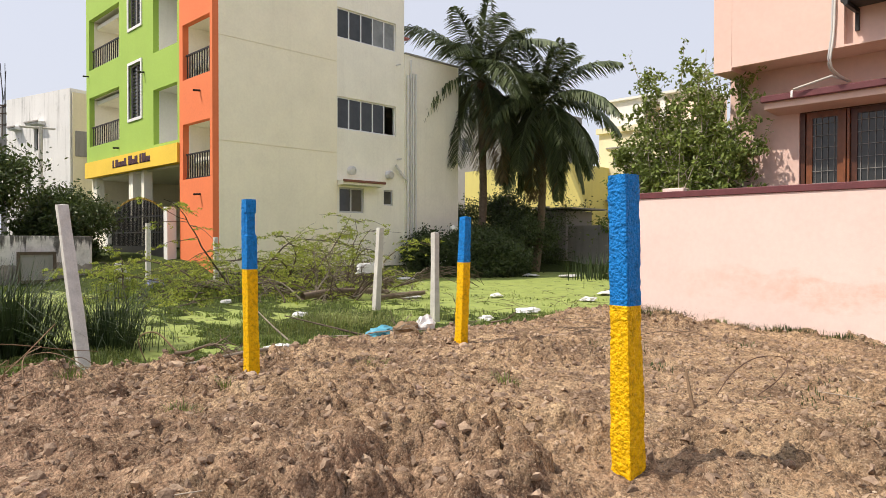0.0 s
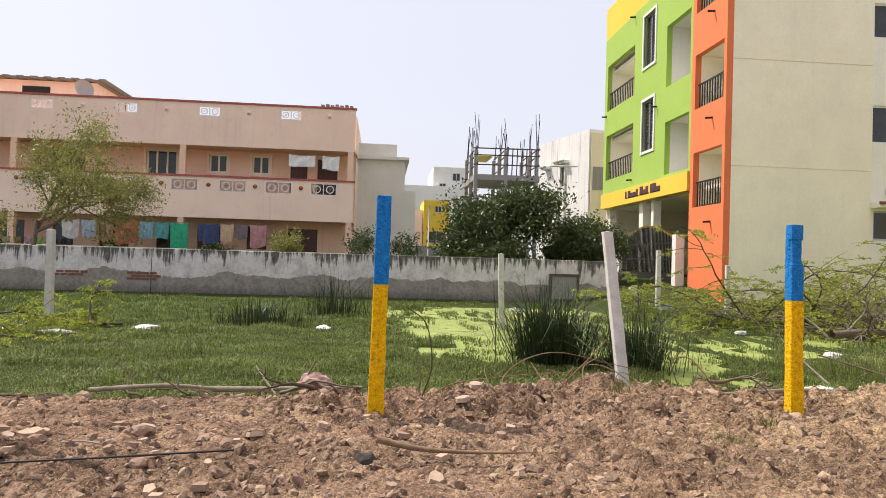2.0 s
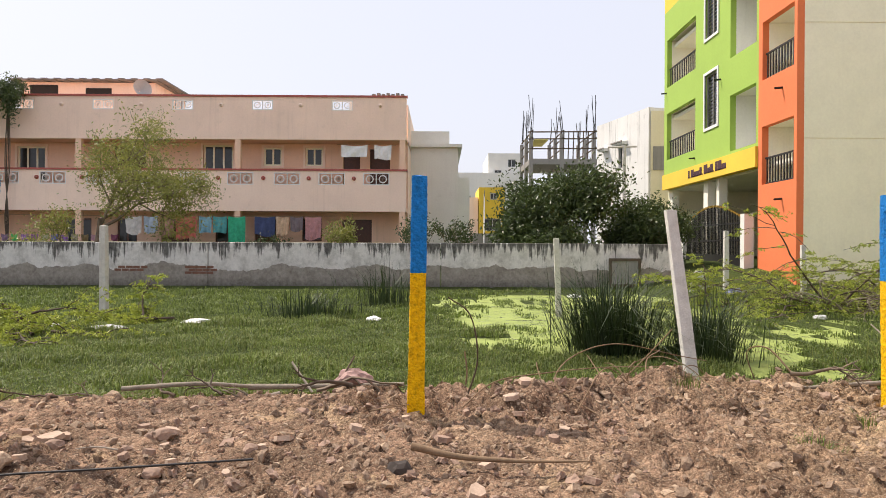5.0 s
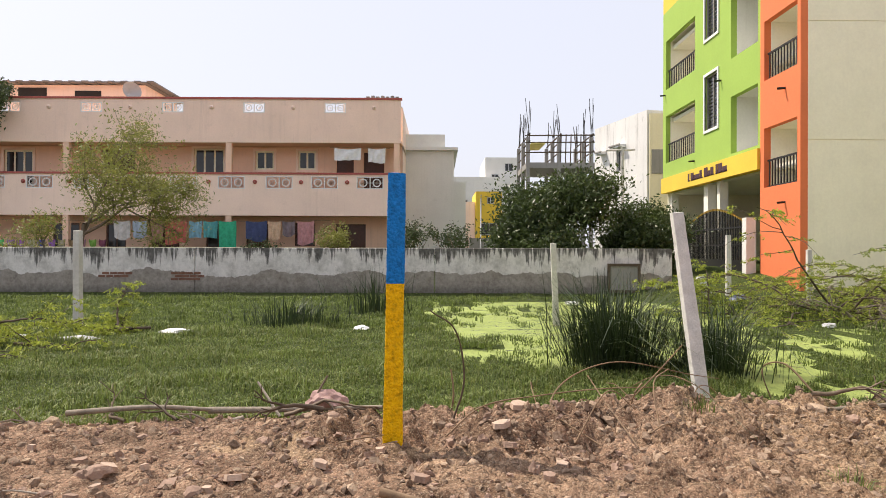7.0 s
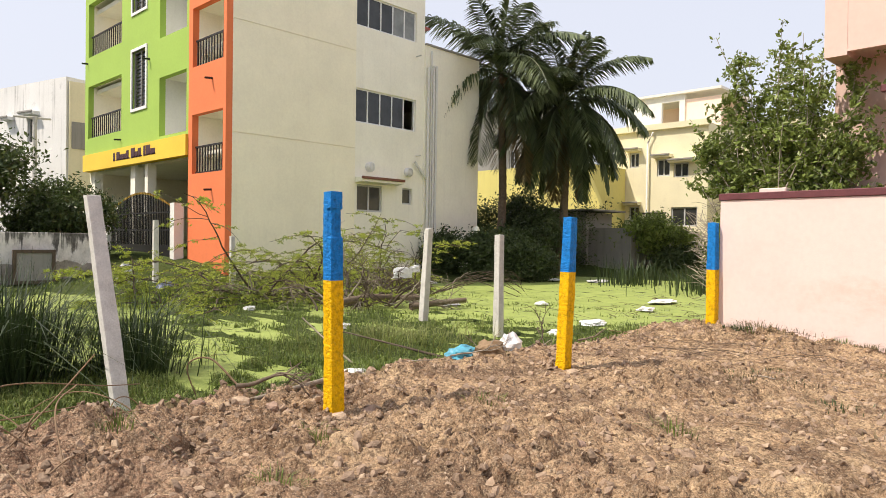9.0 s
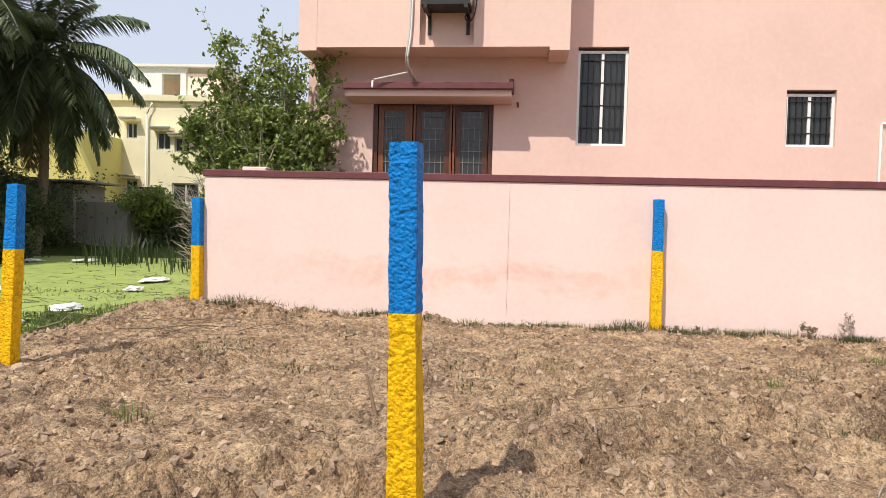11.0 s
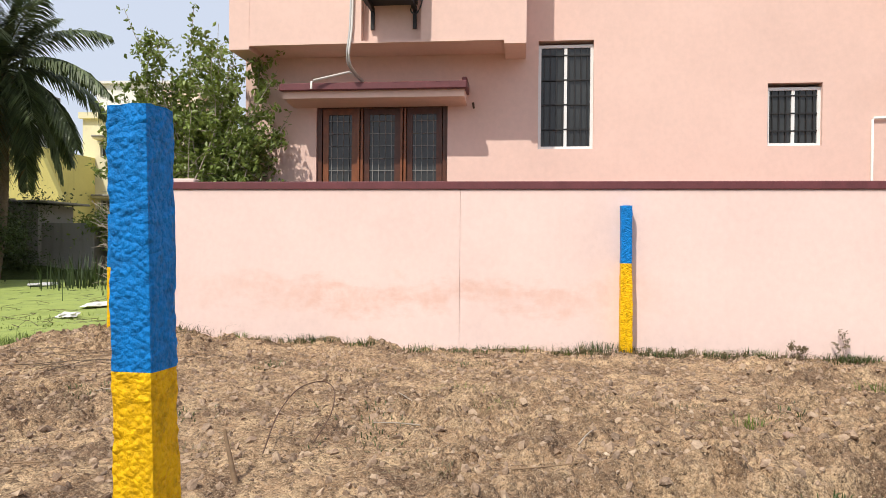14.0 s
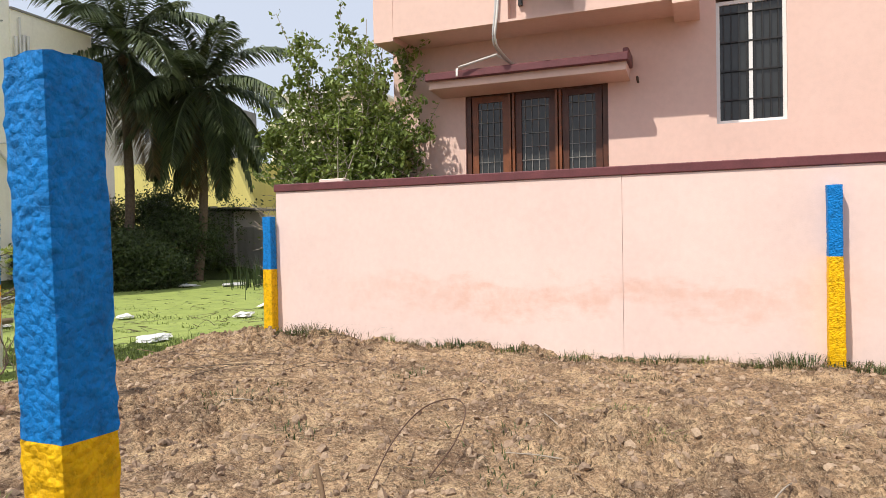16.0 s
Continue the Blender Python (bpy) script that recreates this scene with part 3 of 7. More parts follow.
def graded(lo, hi, fine_lo, fine_hi, step, grow):
    a = list(np.arange(fine_lo, fine_hi, step))
    d, p = step, fine_hi
    while p < hi:
        a.append(p)
        d *= grow
        p += d
    a.append(hi)
    d, p = step, fine_lo
    b = []
    while True:
        d *= grow
        p -= d
        if p <= lo:
            break
        b.append(p)
    return np.array([lo] + b[::-1] + a)


gx = graded(-900, 900, -6.0, 3.2, 0.025, 1.14)
gy = graded(-900, 900, -3.0, 9.8, 0.026, 1.14)
GX, GY = np.meshgrid(gx, gy, indexing="ij")
GZ = ground_z(GX, GY)
ni, nj = GX.shape
ii, jj = np.meshgrid(np.arange(ni - 1), np.arange(nj - 1), indexing="ij")
quads = np.stack([ii * nj + jj, (ii + 1) * nj + jj, (ii + 1) * nj + jj + 1, ii * nj + jj + 1], -1).reshape(-1, 4)
ground = np_mesh("ground", np.stack([GX, GY, GZ], -1), quads, EARTH, None, True)
tagged(ground, "freshly dug reddish brown earth running down to a marsh", "ground", kind="structure")

px = np.linspace(-19.6, -4.0, 60)
py = np.linspace(-14, 30, 120)
PX, PY = np.meshgrid(px, py, indexing="ij")
ii, jj = np.meshgrid(np.arange(59), np.arange(119), indexing="ij")
quads = np.stack([ii * 120 + jj, (ii + 1) * 120 + jj, (ii + 1) * 120 + jj + 1, ii * 120 + jj + 1], -1).reshape(-1, 4)
pond = np_mesh("water", np.stack([PX, PY, PX * 0 - 0.075], -1), quads, DUCKWEED, None, True)
tagged(pond, "stagnant pond water covered with lime green duckweed", "pond", kind="structure")

# ---- boundary wall by the marsh ----
bw = thing("wall_west", (-20.1, -14, 0), "old boundary wall with black mould and peeling whitewash", "wall", kind="structure")
for k in range(9):
    a, c = -56 + 7 * k, -56 + 7 * (k + 1) - 0.02
    b = wbox(-20.3, -20.1, a, c if k < 8 else 6.95, -0.3, 1.36 + 0.012 * (k % 3))
    part("wall_panel", bevelled(b, 0.015), OLD_WALL, bw)
# exposed bricks where the cement has fallen
BRICK = plain("old_brick", (0.2, 0.1, 0.07), 0.95, var=0.35)
for cy, cz, rows_n in ((-7.7, 0.42, 3), (-9.8, 0.5, 2)):
    for r in range(rows_n):
        for c in range(4):
            y0 = cy + 0.22 * c + (0.11 if r % 2 else 0) + rng.uniform(-0.01, 0.01)
            part("brick", wbox(-20.104, -20.09 + rng.uniform(0, 0.006), y0, y0 + 0.2, cz + 0.085 * r, cz + 0.085 * r + 0.07), BRICK, bw)


# ---- posts ----
def post(name, base, top, width, split, label, group, mats, rough_amp, seed, notch=False, rot=-0.06):
    """A rough square stone or concrete post, buried a little."""
    base, top = Vector(base), Vector(top)
    ob = thing(name, base, label, "post", group)
    n_ring = 110
    ts = sorted({*np.linspace(-0.14, 1.0, n_ring), split})
    side = 6
    ring_n = 4 * side

    def ring(t):
        c = base.lerp(top, t)
        w = width * (1.04 - 0.12 * t) * (1 + 0.03 * math.sin(7 * t + seed))
        out = []
        for s in range(4):
            for k in range(side):
                f = -0.5 + k / side
                u, v = [(f, -0.5), (0.5, f), (-f, 0.5), (-0.5, -f)][s]
                if k == 0:
                    u, v = u * 0.965, v * 0.965
                x, y = (u * math.cos(rot) - v * math.sin(rot)) * w, (u * math.sin(rot) + v * math.cos(rot)) * w
                q = 0.8 * noise.noise(Vector((u * 1.5 + seed, v * 1.5, t * 9))) + 0.45 * noise.noise(Vector((u * 6, v * 6 + seed, t * 48))) + 0.5 * noise.noise(Vector((u * 11, v * 11 + seed, t * 130)))
                k2 = 1 + rough_amp * q
                if notch and 0.8 < t < 0.92 and u > 0:
                    k2 *= 0.8
                out.append(Vector((c.x + x * k2, c.y + y * k2, c.z + (0.006 * q if t > 0.99 else 0))))
        return out

    def piece(nm, sel, mat, cap):
        bm = bmesh.new()
        rows_v = [[bm.verts.new(p) for p in ring(t)] for t in sel]
        for a, b in zip(rows_v[:-1], rows_v[1:]):
            for k in range(ring_n):
                bm.faces.new((a[k], a[(k + 1) % ring_n], b[(k + 1) % ring_n], b[k]))
        if cap:
            c = bm.verts.new(sum((v.co for v in rows_v[-1]), Vector()) / ring_n + Vector((0, 0, 0.008)))
            for k in range(ring_n):
                bm.faces.new((rows_v[-1][k], rows_v[-1][(k + 1) % ring_n], c))
        bmesh.ops.recalc_face_normals(bm, faces=bm.faces)
        part(nm, bm, mat, ob)

    if len(mats) == 2:
        piece("lower_band", [t for t in ts if t <= split], mats[1], False)
        piece("upper_band", [t for t in ts if t >= split], mats[0], True)
    else:
        piece("shaft", ts, mats[0], True)
    return ob


PAINTED = "granite boundary post painted blue above and yellow below, in bare earth"
for base, top, w, split, seed, notch, lab in (
    ((-0.985, 3.49, 0.0), (-1.02, 3.478, 1.66), 0.128, 0.575, 1, False, PAINTED),
    ((-4.58, -0.18, 0.10), (-4.60, -0.16, 1.77), 0.115, 0.59, 2, False, PAINTED),
    ((-5.04, 3.52, 0.01), (-5.06, 3.50, 1.69), 0.115, 0.60, 3, True, "notched granite boundary post painted blue and yellow, at the pond bank"),
    ((-4.70, 6.13, 0.08), (-4.665, 6.165, 1.58), 0.115, 0.635, 4, False, "slightly leaning granite post painted blue and yellow"),
    ((-4.76, 10.0, 0.08), (-4.77, 10.01, 1.635), 0.13, 0.57, 5, False, "blue and yellow granite post at the end of the pink wall"),
    ((1.574, 9.66, 0.0), (1.562, 9.66, 1.755), 0.135, 0.62, 6, False, "blue and yellow granite post standing against the pink wall"),
    ((-3.84, -2.77, 0.10), (-3.84, -2.71, 1.66), 0.115, 0.62, 7, False, PAINTED),
):
    post("boundary_post", base, top, w, split, lab, "painted boundary posts", (BLUE, YELLOW), 0.085, seed, notch, {1: -0.14, 2: 0.05, 7: 0.38}.get(seed, -0.06))
for base, top, w, seed, lab in (
    ((-6.15, 2.375, -0.05), (-6.62, 2.31, 1.65), 0.115, 11, "tilted bare concrete post in marsh grass"),
    ((-8.95, 8.33, -0.08), (-8.89, 8.38, 1.52), 0.115, 12, "slightly tilted bare concrete post in the pond"),
    ((-7.16, 8.12, -0.08), (-7.16, 8.12, 1.42), 0.11, 13, "upright bare concrete post in the pond"),
    ((-12.83, 2.28, -0.08), (-12.83, 2.22, 1.44), 0.11, 14, "upright bare concrete post in the marsh"),
    ((-11.95, -6.06, -0.05), (-11.95, -6.07, 1.62), 0.12, 15, "thick bare concrete post in marsh grass"),
    ((-18.6, 7.95, 0.0), (-18.6, 7.95, 1.75), 0.13, 16, "bare concrete post near the driveway"),
    ((-15.4, 8.4, -0.05), (-15.4, 8.38, 1.35), 0.11, 17, "bare concrete post in a thorn bush"),
):
    post("fence_post", base, top, w, 0.5, lab, "bare concrete posts", (CONCRETE,), 0.05, seed)


# ---- pink house and its compound wall ----
def window(F, u0, u1, v0, v1, parent, name="window", frame_mat=None, panes=2, d=0.08, w=0.05, glass=None, bars=0, rails=0, label=""):
    """A framed window in an opening: frame, panes, grille."""
    fm = frame_mat or FRAME_WHITE
    mull = [u0 + (u1 - u0) * k / panes for k in range(1, panes)]
    fr = part(name, frame_bm(F, u0, u1, v0, v1, w, d, d + 0.06), fm, parent, label)
    for q in mull:
        part("mullion", boxes(F, (q - w / 2, q + w / 2, v0 + w, v1 - w, d + 0.004, d + 0.056)), fm, fr)
    for k in range(panes):
        a = u0 + (u1 - u0) * k / panes + w * (1 if k == 0 else 0.5)
        b = u0 + (u1 - u0) * (k + 1) / panes - w * (1 if k == panes - 1 else 0.5)
        part("pane", boxes(F, (a, b, v0 + w, v1 - w, d + 0.025, d + 0.035)), glass or GLASS, fr)
    if bars:
        for k in range(bars):
            u = u0 + w + (u1 - u0 - 2 * w) * (k + 0.5) / bars
            part("bar", boxes(F, (u - 0.006, u + 0.006, v0 + w, v1 - w, d + 0.005, d + 0.017)), IRON, fr)
        for k in range(rails):
            v = v0 + w + (v1 - v0 - 2 * w) * (k + 0.7) / rails
            part("rail", boxes(F, (u0 + w, u1 - w, v - 0.008, v + 0.008, d + 0.0, d + 0.012)), IRON, fr)
    return fr


def shade_slab(F, u0, u1, v, depth, parent, wall_mat, edge_mat, lip=True, thick=0.07):
    """A concrete sunshade that thins outward, with a painted edge."""
    bm = bmesh.new()
    prof = [(0, v - 0.16), (-depth + 0.06, v - 0.13), (-depth + 0.06, v), (0, v + 0.03)]
    for u in (u0, u1):
        for d, z in prof:
            bm.verts.new(F.p(u, z, d))
    bm.verts.ensure_lookup_table()
    n = len(prof)
    for k in range(n):
        bm.faces.new([bm.verts[i] for i in (k, (k + 1) % n, n + (k + 1) % n, n + k)])
    bm.faces.new([bm.verts[i] for i in range(n)])
    bm.faces.new([bm.verts[n + i] for i in range(n)][::-1])
    bmesh.ops.recalc_face_normals(bm, faces=bm.faces)
    s = part("sunshade", bm, wall_mat, parent, "concrete sunshade with maroon edge")
    e = boxes(F, (u0 - 0.03, u1 + 0.03, v - 0.05, v + 0.035, -depth, -depth + 0.06))
    if lip:
        fbox(e, F, u1 - 0.03, u1 + 0.03, v - 0.04, v + 0.09, -depth + 0.06, -0.02)
        fbox(e, F, u0 - 0.03, u0 + 0.03, v - 0.04, v + 0.05, -depth + 0.06, -0.02)
    part("edge", bevelled(e, 0.01), edge_mat, s)
    return s


PLACE = HOUSE_PLACE
PH = FY(9.394)
house = thing("house", (4, 9.4, 0), "pink two-storey house with maroon trim behind a wall", "house")
HOLES = [(-2.12, -0.51, 1.2, 2.94), (0.56, 1.2, 2.37, 3.64), (3.14, 3.73, 2.39, 3.1), (5.02, 6.5, 2.22, 3.04)]
part("wall", holed(PH, -3.02, 14, 0, 7.4, HOLES, 0.23), PINK, house)
part("side_wall", wbox(-3.02, -2.8, 9.624, 19, 0, 7.4), PINK, house)
part("back_wall", wbox(-2.8, 14, 18.8, 19, 0, 7.4), PINK, house)
part("end_wall", wbox(13.8, 14, 9.624, 18.8, 0, 7.4), PINK, house)
part("roof", wbox(-3.3, 14.3, 9.0, 19.3, 7.4, 7.55), PINK, house)
part("floor_slab", wbox(-2.78, 13.78, 9.63, 18.78, 3.3, 3.42), PINK, house)
# projecting upper room with down-stand beams
for nm, spec in (("corner_beam", (-2.955, -2.72, 3.435, 7.4, -0.637, 0.0)), ("corner_beam", (0.17, 0.41, 3.435, 7.4, -0.637, 0.0)), ("upper_wall", (-2.72, -1.42, 3.5, 7.4, -0.633, 0.0)), ("upper_wall", (-0.75, 0.17, 3.5, 7.4, -0.633, 0.0)), ("niche_wall", (-1.42, -0.75, 3.5, 7.4, -0.52, 0.0))):
    part(nm, boxes(PH, spec), PINK, house)
part("beam", boxes(PH, (-2.72, 0.17, 3.475, 3.5, -0.636, -0.57)), PINK, house)
sw = shade_slab(PH, -2.4, -0.28, 3.05, 0.46, house, PINK, MAROON)
sw2 = shade_slab(PH, 4.52, 7.0, 3.13, 0.5, house, PINK, MAROON)
# teak three-leaf window
tw = part("window", frame_bm(PH, -2.12, -0.51, 1.2, 2.94, 0.06, 0.03, 0.12), TEAK, house, "three-leaf teak window with iron grille")
for a, b in ((-2.05, -1.62), (-1.54, -1.09), (-1.01, -0.58)):
    lf = part("leaf", frame_bm(PH, a, b, 1.26, 2.88, 0.07, 0.05, 0.095), TEAK_LIGHT if a < -1.9 else TEAK, tw)
    part("pane", boxes(PH, (a + 0.07, b - 0.07, 1.33, 2.81, 0.07, 0.078)), GLASS, tw)
    for k in range(4):
        u = a + 0.07 + (b - a - 0.14) * (k + 0.5) / 4
        part("bar", boxes(PH, (u - 0.003, u + 0.003, 1.33, 2.81, 0.055, 0.066)), GREY_WALL, tw)
    for k in range(10):
        v = 1.38 + 0.15 * k
        part("rail", boxes(PH, (a + 0.07, b - 0.07, v - 0.003, v + 0.003, 0.05, 0.062)), GREY_WALL, tw)
for u in (-1.58, -1.05):
    for du in (-0.035, 0.008):
        part("mullion", boxes(PH, (u + du, u + du + 0.027, 1.26, 2.88, 0.018, 0.06)), TEAK_LIGHT, tw)
CURTAIN = plain("brown_curtain", (0.3, 0.2, 0.14), 0.9, var=0.3)
part("curtain", boxes(PH, (-1.5, -1.12, 1.3, 2.8, 0.16, 0.18)), CURTAIN, tw, "brown curtain")
window(PH, 0.56, 1.2, 2.37, 3.6, house, panes=2, d=0.05, w=0.035, bars=8, rails=4, label="tall white sliding window with grille")
window(PH, 3.14, 3.73, 2.39, 3.06, house, panes=2, d=0.05, w=0.035, bars=7, rails=3, label="small white sliding window")
rw = part("window", frame_bm(PH, 5.02, 6.5, 2.22, 3.04, 0.05, 0.03, 0.1), TEAK, house, "teak window with one leaf swung open")
mullions(PH, 2.22, 3.04, 0.05, 0.03, 0.1, (5.5, 6.0), TEAK, rw)
part("pane", boxes(PH, (5.07, 6.45, 2.27, 2.99, 0.085, 0.09)), GLASS, rw)
for k in range(16):
    u = 5.1 + 0.088 * k
    part("bar", boxes(PH, (u - 0.005, u + 0.005, 2.27, 2.99, 0.06, 0.07)), IRON, rw)
for k in range(5):
    part("rail", boxes(PH, (5.07, 6.45, 2.36 + 0.13 * k, 2.37 + 0.13 * k, 0.055, 0.068)), IRON, rw)
LF = Facade((5.04, 9.40, 0), -58)
ol = part("leaf", frame_bm(LF, 0, 0.42, 2.25, 3.02, 0.06, -0.02, 0.02), TEAK_LIGHT, rw, "open window leaf")
part("pane", boxes(LF, (0.06, 0.36, 2.31, 2.96, -0.004, 0.004)), GLASS_PALE, ol)
# pipe on the wall
s = Soup()
s.tube([(4.25, 9.37, 1.7), (4.25, 9.37, 2.67), (4.27, 9.37, 2.69), (4.56, 9.37, 2.69)], 0.014)
s.mesh("conduit", PVC, house, label="thin white conduit")
s = Soup()
s.tube(curve_pts([(4.53, 9.375, 2.7), (4.62, 9.372, 2.82), (4.68, 9.375, 2.95), (4.7, 9.38, 3.02)]), 0.005, 5)
s.mesh("cable", PVC, house)
s = Soup()
s.tube([(-0.2, 9.36, 2.9), (-0.2, 9.3, 2.9), (-0.19, 9.29, 2.84)], 0.014)
s.mesh("spout", WIRE, house)
# air conditioner on brackets, its hoses and drain
ac = thing("air_conditioner", (-1.15, 8.85, 3.95), "outdoor air conditioner unit on iron brackets", "air conditioner")
part("case", bevelled(boxes(PH, (-1.38, -0.78, 3.97, 4.5, -0.94, -0.58)), 0.015), PVC, ac)
part("base_tray", boxes(PH, (-1.37, -0.79, 3.9, 3.968, -0.93, -0.59)), IRON, ac)
for u in (-1.33, -0.85):
    part("bracket", boxes(PH, (u, u + 0.04, 3.85, 3.898, -0.96, -0.53)), IRON, ac)
    part("bracket_leg", boxes(PH, (u, u + 0.04, 3.65, 3.849, -0.56, -0.522)), IRON, ac)
s = Soup()
s.tube(curve_pts([(-0.72, 8.74, 4.1), (-0.74, 8.73, 3.88), (-0.8, 8.72, 3.77), (-0.86, 8.73, 3.82), (-0.81, 8.73, 3.9)]), 0.008, 5)
s.mesh("loose_cable", IRON, ac)
ah = thing("hose", (-1.6, 8.95, 3.2), "insulated air conditioner hose hanging from the upper room", "hose")
for k, dx in enumerate((0.0, 0.022)):
    s = Soup()
    s.tube(curve_pts([(-1.53 + dx, 8.74, 4.4), (-1.54 + dx, 8.74, 3.7), (-1.58 + dx, 8.76, 3.32), (-1.57 + dx, 9.0, 3.22), (-1.56 + dx, 9.38, 3.2)]), 0.013)
    s.mesh("tube", PVC if k else GREY_PALE, ah)
s = Soup()
s.tube([(-1.56, 9.36, 3.21), (-1.6, 8.93, 3.2), (-2.0, 8.88, 3.1), (-2.02, 8.86, 3.08), (-2.02, 8.86, 3.0)], 0.014)
s.mesh("drain_pipe", PVC, ah)
# unseen sloping slab over the house corner, added for its shadow on the wall
CASTER_FACE = Facade((0, 9.394, 0), 0)
bm = bmesh.new()
for q in ((4.21, 5.45), (5.95, 4.08), (9.5, 4.08), (9.5, 5.9), (4.21, 5.9)):
    for d in (-1.05, 0.0):
        bm.verts.new(CASTER_FACE.p(q[0], q[1], d))
bm.verts.ensure_lookup_table()
for k in range(5):
    a, b = 2 * k, 2 * ((k + 1) % 5)
    bm.faces.new([bm.verts[i] for i in (a, a + 1, b + 1, b)])
bm.faces.new([bm.verts[i] for i in (0, 2, 4, 6, 8)])
bm.faces.new([bm.verts[i] for i in (9, 7, 5, 3, 1)])
bmesh.ops.recalc_face_normals(bm, faces=bm.faces)
part("canopy", bm, PINK, house, "unseen sloping slab that casts a shadow on the wall")

PLACE = WALL_PLACE
cw = thing("wall_north", (4, 8.46, 0), "pale pink compound wall with maroon coping and damp stains", "wall", kind="structure")
part("wall_panel", wbox(-4.0, -0.2815, 8.458, 8.6, -0.2, 1.815), PINK_WALL, cw)
part("wall_panel", wbox(-0.2785, 14, 8.458, 8.6, -0.2, 1.815), PINK_WALL, cw)
part("wall_core", wbox(-0.4, -0.1, 8.475, 8.59, -0.2, 1.81), PINK_WALL, cw)
part("wall_return", wbox(-4.0, -3.86, 8.602, 16, -0.2, 1.815), PINK_WALL, cw)
part("coping", bevelled(boxes(WORLD, (-4.02, 14, 1.817, 1.9, 8.44, 8.62)), 0.008), MAROON, cw)
part("coping", bevelled(boxes(WORLD, (-4.02, -3.84, 1.817, 1.9, 8.622, 16)), 0.008), MAROON, cw)
part("block", bevelled(wbox(-3.72, -3.4, 8.9, 9.1, 1.0, 1.98), 0.01), PINK_WALL, cw)

PLACE = Matrix.Identity(4)
# ---- lime green and beige apartment block ----
def railing(F, u0, u1, v0, v1, d, parent, n):
    r = part("railing", boxes(F, (u0, u1, v1 - 0.05, v1, d, d + 0.05), (u0, u1, v0, v0 + 0.04, d, d + 0.05)), IRON, parent, "black iron railing")
    for k in range(n):
        u = u0 + (u1 - u0) * (k + 0.5) / n
        part("baluster", boxes(F, (u - 0.02, u + 0.02, v0 + 0.04, v1 - 0.05, d + 0.01, d + 0.04)), IRON, r)
    return r


block = thing("apartment_block", (-24, 15, 0), "four-storey apartment block in beige, orange and lime green", "apartment building")
SX = FaceX(-18.4)
Z0 = -0.2
for a, b in ((Z0, 4.3), (4.33, 7.5), (7.53, 10.7), (10.73, 13.2)):
    part("side_panel", boxes(SX, (10.003, 14.42, a, b, 0, 0.2)), BEIGE, block)
part("side_core", boxes(SX, (10.01, 14.4, Z0, 12.9, 0.025, 0.19)), BEIGE, block)
WING = [(14.47, 17.2, 8.4, 9.46), (14.47, 17.2, 5.2, 6.34), (14.55, 15.66, 2.25, 3.15), (16.6, 17.06, 2.58, 3.15)]
SW = FaceX(-18.45)
part("wing_wall", holed(SW, 14.42, 17.62, Z0, 13.2, WING, 0.2), BEIGE_PALE, block)
part("wing_end", wbox(-29.3, -18.65, 17.42, 17.62, 8.5, 13.2), BEIGE_PALE, block)
LOW = FaceX(-18.4)
part("low_wall", boxes(LOW, (17.62, 20.6, Z0, 8.4, 0, 0.2)), BEIGE_PALE, block)
part("low_coping", boxes(LOW, (17.63, 20.65, 8.4, 8.47, -0.04, 0.24)), GREY_WALL, block)
part("low_end", wbox(-29.3, -18.6, 20.4, 20.6, Z0, 8.4), BEIGE_PALE, block)
part("low_roof", wbox(-29.3, -18.6, 17.6, 20.4, 8.2, 8.35), BEIGE_PALE, block)
part("roof", wbox(-29.3, -18.65, 10.1, 17.4, 12.3, 12.45), BEIGE_PALE, block)
part("west_wall", wbox(-29.48, -29.3, 10.003, 20.6, Z0, 12.95), BEIGE, block)
for z, y1 in ((3.75, 20.4), (6.85, 20.4), (9.95, 17.4)):
    part("floor_slab", wbox(-29.3, -18.62, 10.1, y1, z, z + 0.15), BEIGE_PALE, block)
for v0, v1, dark in ((8.4, 9.46, 9), (5.2, 6.34, 4)):
    fr = part("window", frame_bm(SW, 14.47, 17.2, v0, v1, 0.05, 0.06, 0.12), FRAME_WHITE, block, "five-pane white sliding window")
    mullions(SW, v0, v1, 0.05, 0.06, 0.12, [14.47 + 0.546 * k for k in range(1, 5)], FRAME_WHITE, fr)
    for k in range(5):
        if k == dark:
            continue
        part("pane", boxes(SW, (14.5 + 0.546 * k, 15.0 + 0.546 * k, v0 + 0.05, v1 - 0.05, 0.08, 0.09)), GLASS_PALE if (k >= 3 and v0 > 8) else GLASS, fr)
gw = window(SW, 14.55, 15.66, 2.25, 3.15, block, panes=2, d=0.06, w=0.06, label="small two-pane window", frame_mat=GREY_PALE)
window(SW, 16.6, 17.06, 2.58, 3.15, block, panes=1, d=0.06, w=0.05, bars=0, label="louvred ventilator", frame_mat=GREY_PALE)
shade_slab(SW, 14.45, 16.3, 3.36, 0.45, block, BEIGE_PALE, plain("rust_brown_edge", (0.2, 0.08, 0.05), 0.8), lip=False)
part("canopy", boxes(SW, (17.625, 17.98, 9.05, 9.12, 0.1, 0.9)), RED_TRIM, block, "small red canopy slab")
for y, z in ((15.05, 3.75), (16.82, 3.72)):
    s = Soup()
    s.tube([(-18.5, y, z), (-18.3, y, z), (-18.3, y, z)], [0.16, 0.16, 0.11], 14)
    s.tube([(-18.28, y, z), (-18.42, y, z)], [0.11, 0.11], 14)
    s.mesh("vent_pipe", PVC, block, label="round vent pipe end")
